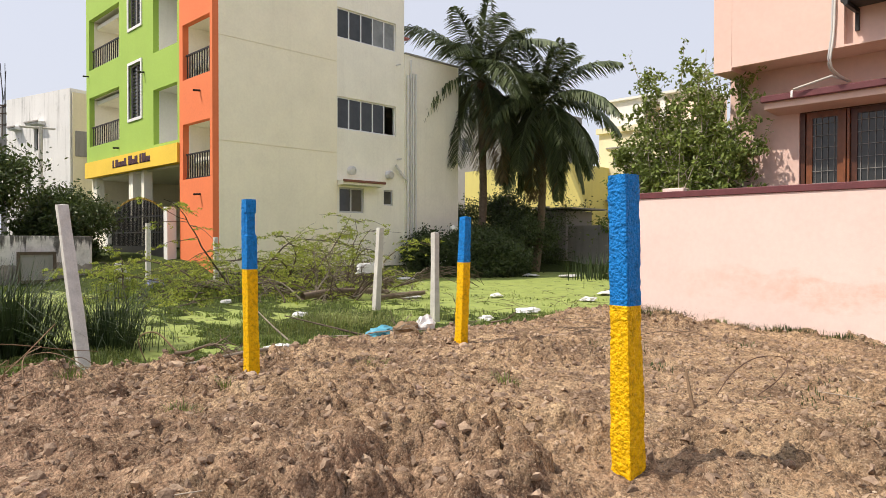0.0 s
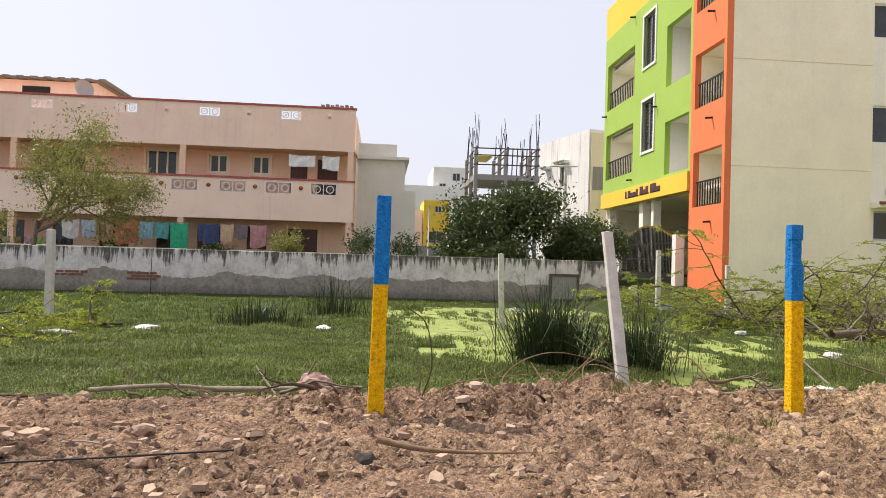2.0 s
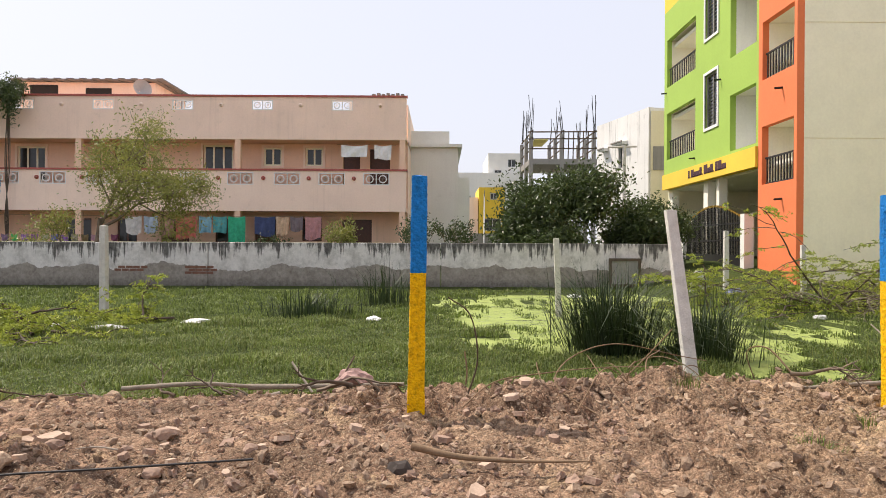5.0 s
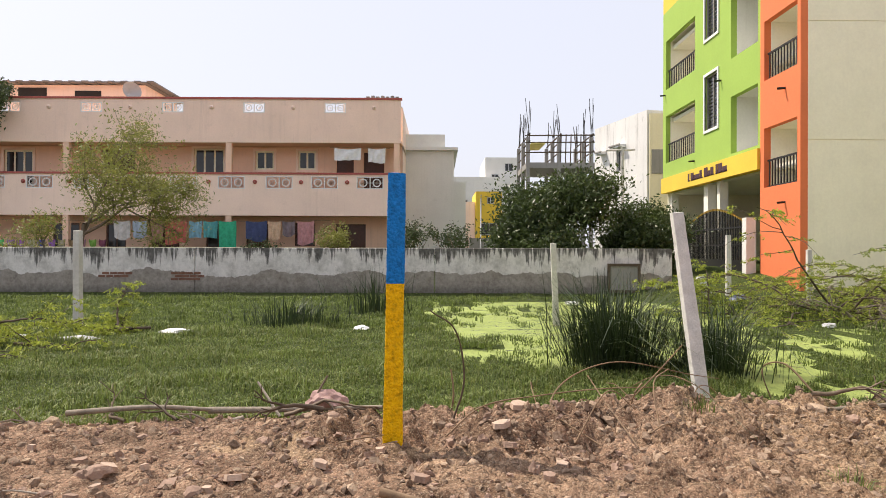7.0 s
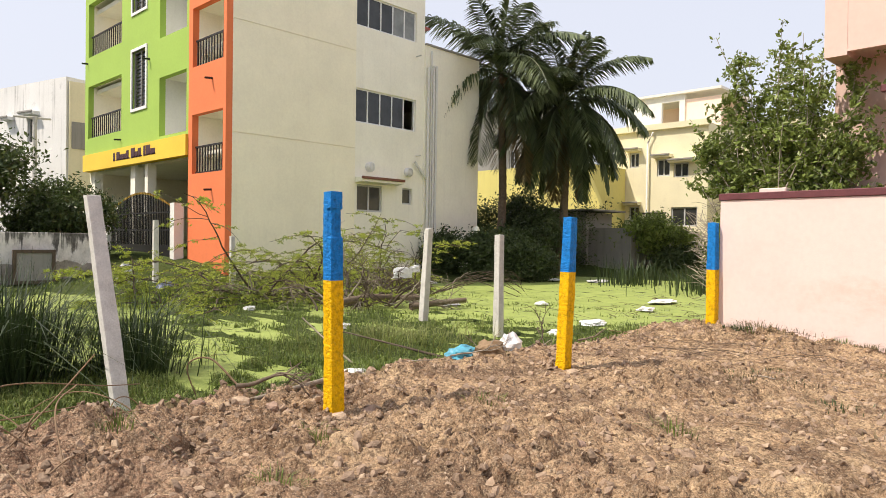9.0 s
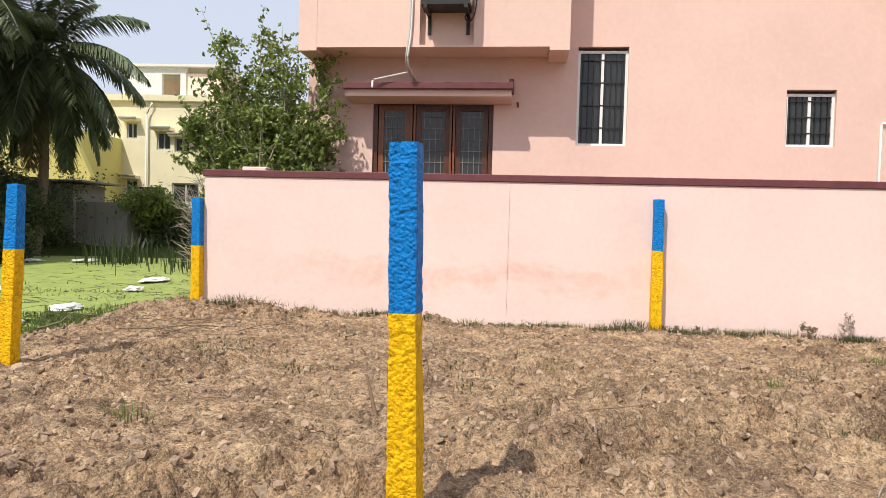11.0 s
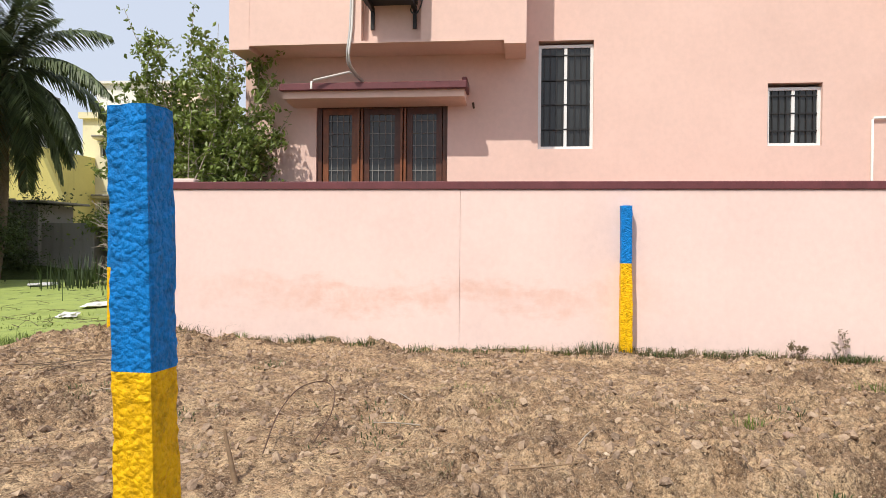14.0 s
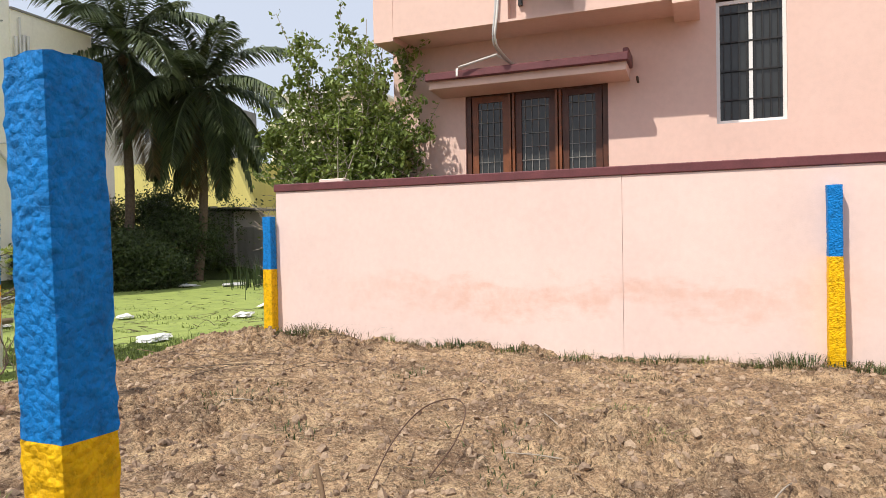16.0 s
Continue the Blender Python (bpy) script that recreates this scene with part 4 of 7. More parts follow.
for k, (y, top) in enumerate(((17.72, 7.6), (17.86, 8.2), (17.98, 7.7), (18.12, 7.7))):
    s = Soup()
    s.tube([(-18.32, y, 0.1), (-18.32, y, top)], 0.05 if k != 1 else 0.035, 8)
    s.mesh("downpipe", PVC, block, label="vertical drain pipe")
s = Soup()
s.tube([(-18.34, 17.1, 4.1), (-18.34, 17.45, 3.75), (-18.34, 17.7, 3.55)], 0.05, 8)
s.mesh("downpipe", PVC, block)
for y, z in ((17.2, 7.9), (17.25, 4.35)):
    s = Soup()
    s.tube([(-18.45, y, z), (-18.2, y, z)], 0.025)
    s.mesh("spout", PVC, block)

class Front:
    """The street front of the block."""

    def p(self, u, v, d):
        return Vector((0.98 * u + 0.015, 9.8 + d, 0.98 * v + 0.026))


FR = Front()
BALC = [(-20.85, -18.95, 3.25, 5.05), (-20.85, -18.95, 6.5, 8.3), (-20.85, -18.95, 9.7, 11.5)]
part("orange_wall", holed(FR, -21.1, -18.79, Z0, 13.2, BALC, 0.2), ORANGE, block)
TALL = [(-25.4, -24.25, 9.15, 11.2), (-25.4, -24.25, 5.78, 7.78)]
LEFTB = [(-29.75, -26.4, 8.35, 10.45), (-29.75, -26.4, 5.15, 7.2), (-29.75, -26.4, 11.6, 11.65)]
NICHE = [(-23.2, -21.25, 4.62, 6.55), (-23.2, -21.25, 7.85, 10.1)]
part("green_wall", holed(FR, -30.1, -21.1, 4.5, 11.75, TALL + LEFTB[:2] + NICHE, 0.2), GREEN, block)
part("yellow_top", holed(FR, -30.1, -21.1, 11.75, 13.2, [(-25.6, -22.6, 12.3, 12.95)], 0.2), SUNNY, block)
railing(FR, -25.6, -22.6, 12.3, 12.95, 0.08, block, 14)
sign = part("name_band", boxes(FR, (-30.1, -21.12, 3.85, 4.5, -0.08, 0.2)), SUNNY, block, "yellow name band with dark script")
INK = plain("maroon_script", (0.06, 0.02, 0.03), 0.6)
x = -26.9
for w_, gap, h_ in ((0.16, 0.14, 0.3), (0.3, 0.03, 0.3), (0.2, 0.03, 0.2), (0.3, 0.03, 0.2), (0.22, 0.2, 0.3), (0.34, 0.03, 0.34), (0.2, 0.03, 0.2), (0.26, 0.2, 0.3), (0.16, 0.04, 0.34), (0.34, 0.03, 0.34), (0.36, 0.03, 0.2)):
    part("letter_bar", boxes(FR, (x, x + w_, 4.06, 4.06 + h_, -0.09, -0.082), (x + w_ * 0.3, x + w_ + gap * 0.4, 4.06, 4.1, -0.09, -0.082)), INK, sign)
    x += w_ + gap
for u0, u1, v0, v1 in TALL:
    part("window_trim", frame_bm(FR, u0 - 0.1, u1 + 0.1, v0 - 0.1, v1 + 0.1, 0.1, -0.04, 0.02), FRAME_WHITE, block)
    fr = part("window", frame_bm(FR, u0, u1, v0, v1, 0.06, 0.06, 0.12), GREY_WALL, block, "tall louvred window")
    mullions(FR, v0, v1, 0.06, 0.06, 0.12, ((u0 + u1) / 2,), GREY_WALL, fr)
    for k in range(14):
        v = v0 + 0.08 + (v1 - v0 - 0.16) * k / 14
        part("louvre", boxes(FR, (u0 + 0.06, u1 - 0.06, v, v + 0.09, 0.1, 0.115)), GLASS, fr)
for u0, u1, v0, v1 in BALC + LEFTB[:2]:
    big = u0 < -25
    nb = part("balcony", boxes(FR, (u0, u1, v0 - 0.1, v0, 0.2, 1.5), (u0 - 0.1, u0, v0, v1, 0.2, 1.5), (u1, u1 + 0.1, v0, v1, 0.2, 1.5), (u0, u1, v1, v1 + 0.1, 0.2, 1.5), (u0 - 0.1, u1 + 0.1, v0 - 0.1, v1 + 0.1, 1.5, 1.6)), BEIGE_PALE, block, "recessed balcony")
    railing(FR, u0, u1, v0 + 0.02, v0 + 0.85, 0.1, nb, 16 if big else 11)
    part("door", boxes(FR, ((u0 + u1) / 2 + 0.1, u1 - 0.15, v0, v0 + 1.7, 1.46, 1.5)), TEAK_LIGHT if big else BEIGE, nb)
for u0, u1, v0, v1 in NICHE:
    nb = part("niche", boxes(FR, (u0, u1, v0 - 0.08, v0, 0.2, 0.9), (u0 - 0.08, u0, v0, v1, 0.2, 0.9), (u1, u1 + 0.08, v0, v1, 0.2, 0.9), (u0, u1, v1, v1 + 0.08, 0.2, 0.9), (u0 - 0.08, u1 + 0.08, v0 - 0.08, v1 + 0.08, 0.9, 1.0)), WHITE, block, "recessed white wall panel")
    nw = part("window", frame_bm(FR, u1 - 1.0, u1 - 0.2, v1 - 1.0, v1 - 0.1, 0.06, 0.84, 0.9), GREY_PALE, nb)
    part("pane", boxes(FR, (u1 - 0.94, u1 - 0.26, v1 - 0.94, v1 - 0.16, 0.87, 0.88)), GLASS, nb)
for u, v in ((-29.2, 8.0), (-23.5, 7.2), (-19.2, 9.2), (-19.2, 5.9), (-19.2, 2.7), (-25.9, 11.4), (-25.9, 4.75)):
    s = Soup()
    s.tube([(u, 9.8, v), (u, 9.58, v - 0.02)], 0.035)
    s.mesh("spout", IRON, block)
# stilt floor, pillars, gate
part("stilt_back", wbox(-29.3, -21.1, 15, 15.15, Z0, 3.75), BEIGE, block)
part("stilt_side", wbox(-20.65, -20.5, 10.0, 15, Z0, 3.75), BEIGE, block)
for u, w_ in ((-29.25, 0.3), (-25.5, 0.4), (-24.3, 0.25)):
    part("pillar", wbox(u, u + w_, 10.0, 10.3, Z0, 3.85), BEIGE_PALE, block)
part("stilt_wall", wbox(-28.9, -26.8, 10.05, 10.2, Z0, 2.4), BEIGE_PALE, block)
gate = thing("gate", (-23.5, 9.5, 0.3), "ornate black and gold iron double gate", "gate")
GF = FY(9.55)
for u in (-26.25, -20.95):
    part("gate_post", boxes(GF, (u - 0.14, u + 0.14, -0.1, 2.35, -0.1, 0.2)), WHITE, gate)
part("kick_plate", boxes(GF, (-26.05, -21.15, 0.45, 1.05, 0.0, 0.03)), IRON, gate)
for k in range(40):
    u = -26.05 + 4.9 * (k + 0.5) / 40
    f = (u + 23.6) / 2.45
    h = 2.2 + 0.5 * math.cos(f * math.pi / 2)
    part("gate_bar", boxes(GF, (u - 0.018, u + 0.018, 1.05, h, 0.0, 0.03)), IRON, gate)
    part("gate_tip", boxes(GF, (u - 0.02, u + 0.02, h, h + 0.07, -0.005, 0.035)), GOLD, gate)
for v in (1.5, 2.05):
    part("gate_rail", boxes(GF, (-26.05, -21.15, v, v + 0.05, -0.012, 0.0)), IRON, gate)
# timber ramp in front of the gate
ramp = thing("timber_ramp", (-24.2, 8.9, 0.2), "weathered timber plank ramp before the gate", "ramp")
for k in range(9):
    y0 = 7.9 + 0.17 * k
    b = wbox(-25.8 + rng.uniform(-0.1, 0.1), -21.4 + rng.uniform(-0.15, 0.15), y0, y0 + 0.15, 0.16 + 0.035 * k, 0.22 + 0.035 * k)
    part("plank", b, DEADWOOD, ramp)
for u in (-25.4, -23.4, -21.7):
    part("bearer", wbox(u, u + 0.12, 7.85, 9.4, -0.05, 0.16), DEADWOOD, ramp)

# ---- long pink apartment house behind the boundary wall ----
apt = thing("apartment_house", (-32, -12, 0), "long peach two-storey house with patterned balcony walls", "apartment building")
AX = FaceX(-29.5)
AR = FaceX(-30.9)
YL, YR = -32.0, -1.55
jali_b = [-2.87 - 1.96 * k for k in range(10)]
jali_b = [y - (0.0 if k < 3 else 0.1 * (k - 2)) for k, y in enumerate(jali_b)]
jali_t = [-4.38 - 3.5 * k for k in range(7)]
hb = [(y - 0.58, y + 0.58, 3.96, 4.5) for y in jali_b]
ht = [(y - 0.46, y + 0.46, 7.24, 7.68) for y in jali_t]
part("balcony_wall", holed(AX, YL, YR, 2.8, 4.58, hb, 0.15), PEACH, apt, "peach balcony wall with pierced panels")
part("parapet", holed(AX, YL, YR, 5.95, 7.82, ht, 0.15), PEACH_TOP, apt, "dull peach parapet with pierced panels")
part("balcony_coping", boxes(AX, (YL, YR + 0.05, 4.58, 4.66, -0.05, 0.2)), RED_TRIM, apt)
part("parapet_coping", boxes(AX, (YL, YR + 0.05, 7.82, 7.9, -0.05, 0.2)), RED_TRIM, apt)
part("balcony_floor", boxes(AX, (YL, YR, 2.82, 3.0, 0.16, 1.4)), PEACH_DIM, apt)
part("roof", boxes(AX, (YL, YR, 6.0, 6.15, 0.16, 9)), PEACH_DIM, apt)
UW = [(-10.96, -9.59, 4.75, 5.9), (-8.18, -7.35, 4.95, 5.8), (-6.26, -5.46, 4.95, 5.8), (-4.53, -3.75, 3.0, 5.75), (-3.3, -2.37, 3.0, 5.75), (-15.1, -13.6, 3.0, 5.85), (-19.5, -18.2, 4.2, 5.8)]
LW = [(-4.57, -3.2, 0.3, 2.5), (-6.4, -5.5, 1.5, 2.55), (-8.6, -7.6, 0.3, 2.5), (-10.4, -9.3, 1.4, 2.5), (-12.9, -11.6, 0.3, 2.5), (-17.3, -16.1, 1.3, 2.5), (-14.9, -14.0, 1.4, 2.5)]
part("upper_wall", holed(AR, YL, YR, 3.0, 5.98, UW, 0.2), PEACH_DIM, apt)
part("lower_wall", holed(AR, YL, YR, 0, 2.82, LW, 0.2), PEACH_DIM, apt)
part("end_wall", wbox(-38, -30.92, YR - 0.2, YR, 0, 7.8), PEACH_TOP, apt)
part("back_wall", wbox(-38.2, -38, YL, YR, 0, 7.8), PEACH_DIM, apt)
part("inner_floor", boxes(AR, (YL, YR - 0.2, 2.85, 3.0, 0.21, 7)), PEACH_DIM, apt)
for y in (-1.75, -9.0, -16.0, -20.0, -24.0):
    for za, zb in ((0, 2.8), (4.66, 5.95)):
        part("column", boxes(AX, (y - 0.1, y + 0.15, za, zb, 0.02, 0.25)), PEACH_DIM if y != -20.0 else RED_TRIM, apt)
for u0, u1, v0, v1 in UW:
    if v0 > 3.1:
        n = 3 if u1 - u0 > 1.2 else 2
        part("window_trim", frame_bm(AR, u0 - 0.1, u1 + 0.1, v0 - 0.1, v1 + 0.1, 0.1, -0.04, 0.02), PEACH, apt)
        window(AR, u0, u1, v0, v1, apt, panes=n, d=0.06, w=0.08, frame_mat=BEIGE, label="window with dark panes")
    else:
        part("door", boxes(AR, (u0, u1, v0, v1, 0.15, 0.19)), TEAK, apt, "dark doorway")
for u0, u1, v0, v1 in LW:
    if v0 > 1:
        window(AR, u0, u1, v0, v1, apt, panes=2, d=0.06, w=0.07, frame_mat=TEAK, label="brown shuttered window")
    else:
        part("door", boxes(AR, (u0, u1, v0, v1, 0.15, 0.19)), TEAK, apt, "dark doorway")


def jali(F, y, v0, v1, half, units, parent):
    """A pierced white panel: ring and cross in each square."""
    bm = frame_bm(F, y - half, y + half, v0, v1, 0.04, 0.0, 0.08)
    wu = 2 * half / units
    for k in range(units):
        c, vc, r = y - half + wu * (k + 0.5), (v0 + v1) / 2, min(wu, v1 - v0) / 2
        if k:
            fbox(bm, F, y - half + wu * k - 0.02, y - half + wu * k + 0.02, v0 + 0.04, v1 - 0.04, 0.0, 0.08)
        for q in range(4):
            a = q * math.pi / 4
            du, dv = math.cos(a) * r * 0.95, math.sin(a) * r * 0.95
            pu, pv = -math.sin(a) * 0.022, math.cos(a) * 0.022
            vs = [bm.verts.new(F.p(c + s1 * du + s2 * pu, vc + s1 * dv + s2 * pv, d)) for s1 in (-1, 1) for s2 in (-1, 1) for d in (0.015, 0.065)]
            for f in ((0, 1, 3, 2), (4, 6, 7, 5), (0, 4, 5, 1), (2, 3, 7, 6)):
                bm.faces.new([vs[i] for i in f])
        ring = [[bm.verts.new(F.p(c + math.cos(t) * r * rr, vc + math.sin(t) * r * rr, 0.01)) for t in np.linspace(0, 2 * math.pi, 12, endpoint=False)] for rr in (0.5, 0.68)]
        for i in range(12):
            bm.faces.new((ring[0][i], ring[0][(i + 1) % 12], ring[1][(i + 1) % 12], ring[1][i]))
    bmesh.ops.recalc_face_normals(bm, faces=bm.faces)
    part("pierced_panel", bm, FRAME_WHITE, parent, "white pierced concrete panel")


for y in jali_b:
    jali(AX, y, 3.96, 4.5, 0.58, 2, apt)
for y in jali_t:
    jali(AX, y, 7.24, 7.68, 0.46, 2, apt)
for k in range(16):
    for z, y in ((4.25, (jali_b[0] - 0.98) - 1.99 * k), (7.46, -2.7 - 1.75 * 2 * k)):
        if y < YL + 1:
            continue
        s = Soup()
        s.tube([(-29.5, y, z), (-29.46, y, z), (-29.44, y, z)], [0.09, 0.09, 0.03], 10)
        s.mesh("boss", RED_TRIM if z < 5 else PEACH, apt)
# roof rooms, tank, dish
rr = part("roof_room", wbox(-38, -34, -21.3, -14.5, 6.2, 9.49), PEACH_TOP, apt)
for k in range(24):
    y0 = -21.6 + 0.32 * k
    part("roof_sheet", wbox(-38.3, -33.5, y0, y0 + 0.319, 9.5 + 0.04 * (k % 2), 9.56 + 0.04 * (k % 2)), TIN, rr)
part("roof_window", wbox(-34.01, -33.97, -20.8, -19.4, 8.75, 9.35), DARK, rr)
part("roof_window", wbox(-34.01, -33.97, -18.0, -16.7, 8.75, 9.2), DARK, rr)
r2 = part("stair_room", wbox(-37, -34, -3.4, -1.9, 6.2, 8.8), PEACH_TOP, apt)
for k in range(7):
    part("roof_sheet", wbox(-37.2, -33.7, -3.5 + 0.24 * k, -3.33 + 0.24 * k, 8.83 + 0.04 * (k % 2), 8.93 + 0.04 * (k % 2)), TIN, r2)
part("door", wbox(-34.01, -33.96, -2.9, -2.0, 8.1, 8.65), DARK, r2)
part("tank_base", wbox(-36, -34.2, -4.7, -3.45, 6.2, 8.75), WHITE, apt)
dish = thing("satellite_dish", (-31, -14.2, 7.9), "small grey satellite dish on the roof", "satellite dish")
s = Soup()
s.tube([(-31, -13.9, 6.15), (-31, -13.9, 8.3)], 0.03)
s.tube([(-30.9, -13.9, 8.35), (-30.8, -13.8, 8.4), (-30.65, -13.65, 8.45)], [0.02, 0.3, 0.42], 16)
s.mesh("bowl", GREY_PALE, dish)
for y, z in ((-12.0, 8.3), (-12.3, 8.2)):
    s = Soup()
    s.tube([(-31, y, 6.15), (-31, y, z), (-31, y + 0.5, z - 0.3)], 0.02)
    s.mesh("mast", IRON, dish)
# front compound ledge of that house
tagged(part("trim", bevelled(wbox(-27.7, -27.4, YL, -1.6, 0, 1.42), 0.02), CREAM), "cream compound ledge before the peach house", "wall", kind="structure")


def cloth(y0, y1, z1, drop, col, x=-29.1, group="washing on the line"):
    """A cloth pegged on a line, with folds."""
    n, m = 14, 8
    us = np.linspace(0, 1, n)
    vs_ = np.linspace(0, 1, m)
    U, V = np.meshgrid(us, vs_, indexing="ij")
    sag = 0.05 * np.sin(U * np.pi)
    X = x + 0.05 * V * np.sin(U * 19 + y0 * 7) + 0.02 * np.sin(V * 6 + U * 9)
    Y = y0 + (y1 - y0) * U + 0.02 * V * np.sin(U * 11)
    Z = z1 - sag - drop * V * (1 + 0.06 * np.sin(U * 5 + y0))
    i, j = np.meshgrid(np.arange(n - 1), np.arange(m - 1), indexing="ij")
    q = np.stack([i * m + j, (i + 1) * m + j, (i + 1) * m + j + 1, i * m + j + 1], -1).reshape(-1, 4)
    P = np.stack([X, Y, Z], -1).reshape(-1, 3)
    Pb = P - np.array([0.012, 0, 0])
    ob = np_mesh("laundry", np.concatenate([P, Pb]), np.concatenate([q, q[:, ::-1] + n * m]), col, None, True)
    return ob


CL = [(-13.7, -13.0, 0.75, (0.55, 0.53, 0.5), "grey"), (-12.9, -12.3, 0.7, (0.35, 0.42, 0.5), "pale blue"), (-12.1, -11.6, 0.85, (0.4, 0.22, 0.18), "brick red"), (-11.5, -10.6, 0.95, (0.5, 0.13, 0.1), "patterned red"), (-10.5, -9.95, 0.7, (0.2, 0.4, 0.5), "sky blue"), (-9.9, -9.3, 0.7, (0.08, 0.33, 0.34), "teal"), (-9.25, -8.5, 1.2, (0.03, 0.4, 0.22), "sea green"), (-8.1, -7.2, 0.8, (0.05, 0.07, 0.16), "dark checked"), (-7.15, -6.6, 0.75, (0.6, 0.42, 0.28), "peach"), (-6.55, -6.0, 0.6, (0.2, 0.16, 0.17), "dark"), (-5.9, -5.2, 0.95, (0.5, 0.25, 0.25), "rose")]
for a, b, dr, col, word in CL:
    ob = cloth(a, b, 2.55, dr, plain("cloth_" + word.replace(" ", "_"), col, 0.9, var=0.35, scale=7))
    tagged(ob, word + " cloth hanging on a washing line at the house", "laundry", "washing on the line")
for a, b, dr in ((-4.4, -3.25, 0.5), (-2.95, -2.2, 0.6)):
    ob = cloth(a, b, 5.72, dr, PLASTIC_WHITE, -29.45)
    tagged(ob, "white cloth drying over the upper balcony", "laundry", "washing on the balcony")
wl_ = thing("washing_line", (-29.1, -10, 2.55), "thin rope washing line along the lower floor", "washing line")
s = Soup()
s.tube([(-29.1, -20, 2.6), (-29.1, -14, 2.54), (-29.1, -8, 2.54), (-29.1, -4.5, 2.58)], 0.008, 5)
s.mesh("rope", TWIG, wl_)
s = Soup()
s.tube([(-29.45, -4.6, 5.74), (-29.45, -2.0, 5.72)], 0.008, 5)
s.mesh("rope", TWIG, wl_)
for k in range(14):
    a = -19.8 + 0.43 * k
    ob = cloth(a, a + 0.3, 1.75, 0.28, plain("small_cloth", tuple(rng.uniform(0.06, 0.5, 3)), 0.9), -28.9)
    tagged(ob, "small garment drying on a low line", "laundry", "small washing")
# ---- more distant houses ----
def simple_house(name, F, u0, u1, h, depth, mat, label, wins=(), roof_mat=None, base=0.0, slab=0.0):
    ob = thing(name, F.p((u0 + u1) / 2, 0, depth / 2), label, "house")
    part("wall", holed(F, u0, u1, base, h, wins, 0.2), mat, ob)
    for spec in ((u0, u0 + 0.2, base, h, 0.2, depth), (u1 - 0.2, u1, base, h, 0.2, depth), (u0 + 0.2, u1 - 0.2, base, h, depth - 0.2, depth)):
        part("wall", boxes(F, spec), mat, ob)
    part("roof", boxes(F, (u0 - slab, u1 + slab, h, h + 0.15, -slab, depth)), roof_mat or mat, ob)
    for w in wins:
        window(F, *w, ob, panes=2, d=0.08, w=0.07, frame_mat=GREY_PALE)
    return ob


simple_house("house", FaceX(-34), -1.7, 0.84, 6.3, 8, WHITE, "pale grey house with a flat projecting roof", (), slab=0.2)
extra = thing("roof_parapet", (-36, -0.7, 6.45), "pale grey roof parapet wall", "wall")
part("wall", wbox(-39, -34.2, -1.7, 0.4, 6.46, 7.15), WHITE, extra)
simple_house("house", FaceX(-38), -1.5, 1.6, 5.0, 6, WHITE, "white annex beside the grey house")
simple_house("house", FaceX(-75), 1.2, 8.8, 9.4, 12, WHITE, "distant white stepped house with small windows", ((5.3 + 0.6, 5.3 + 1.9, 6.6, 8.0), (2.2, 3.3, 5.6, 7.0)))
simple_house("house", FaceX(-76), 5.3, 8.9, 11.7, 10, WHITE, "distant white upper floor", ((7.5, 8.4, 10.3, 11.2), (6.0, 6.8, 9.1, 10.0), (7.9, 8.8, 8.2, 9.1)))
simple_house("house", FaceX(-78), -2.0, 2.6, 8.6, 8, WHITE, "distant white house with one window", ((-1.0, 0.2, 6.4, 7.4),))
simple_house("house", FaceX(-80), 3.0, 5.0, 9.8, 8, WHITE, "distant white stair room", ())
simple_house("house", FaceX(-55), 3.1, 5.2, 6.0, 6, SUNNY, "small amber yellow house front", ((4.0, 4.6, 5.15, 5.7), (3.5, 4.9, 2.6, 3.6)))
simple_house("house", FaceX(-55.5), 0.9, 3.05, 5.2, 6, PEACH, "small salmon pink house far off", ())
simple_house("house", FaceX(-57), -1.0, 0.9, 4.9, 6, CREAM, "small cream house far off", ((-0.6, 0.0, 3.6, 4.4),))
simple_house("house", FaceX(-54), 2.6, 9.0, 2.2, 3, GREY_WALL, "low grey cement yard wall", ())
simple_house("house", FaceX(-60), 5.3, 10.0, 4.4, 6, WHITE, "low white house in the distance", ())
for y in (3.2, -0.6):
    pole = thing("street_lamp", (-50, y, 0.3), "thin grey street lamp pole", "street lamp")
    s = Soup()
    s.tube([(-50, y, 0.2), (-50, y, 5.2), (-49.6, y, 5.4)], 0.05)
    s.mesh("pole", GREY_PALE, pole)

# mouldy white house
WF = Facade((-34, 10.5, 0), 13.7)
wh = simple_house("house", WF, -5.66, 0.0, 8.25, 9, WHITE_OLD, "white house streaked with black mould", ((-3.1, -2.3, 5.6, 6.8),))
shade_slab(WF, -3.25, -2.1, 7.0, 0.4, wh, WHITE_OLD, GREY_WALL, lip=False)
part("side_wall", wbox(-33.99, -33.9, 10.6, 14, 0, 8.2), CREAM, wh)
shade_slab(WF, -4.9, -4.2, 6.9, 0.4, wh, WHITE_OLD, GREY_WALL, lip=False)
bl = part("balcony_grille", boxes(FaceX(-33.85), (10.7, 11.6, 5.2, 6.4, 0, 0.05)), GREY_WALL, wh)
# utility pole
up = thing("utility_pole", (-33, 8.6, 0), "grey utility pole with a cross arm", "utility pole")
s = Soup()
s.tube([(-33, 9.0, 0.3), (-33, 9.0, 6.3)], 0.09)
s.tube([(-33, 8.2, 6.2), (-33, 9.6, 6.25)], 0.05)
s.mesh("pole", CONCRETE, up)

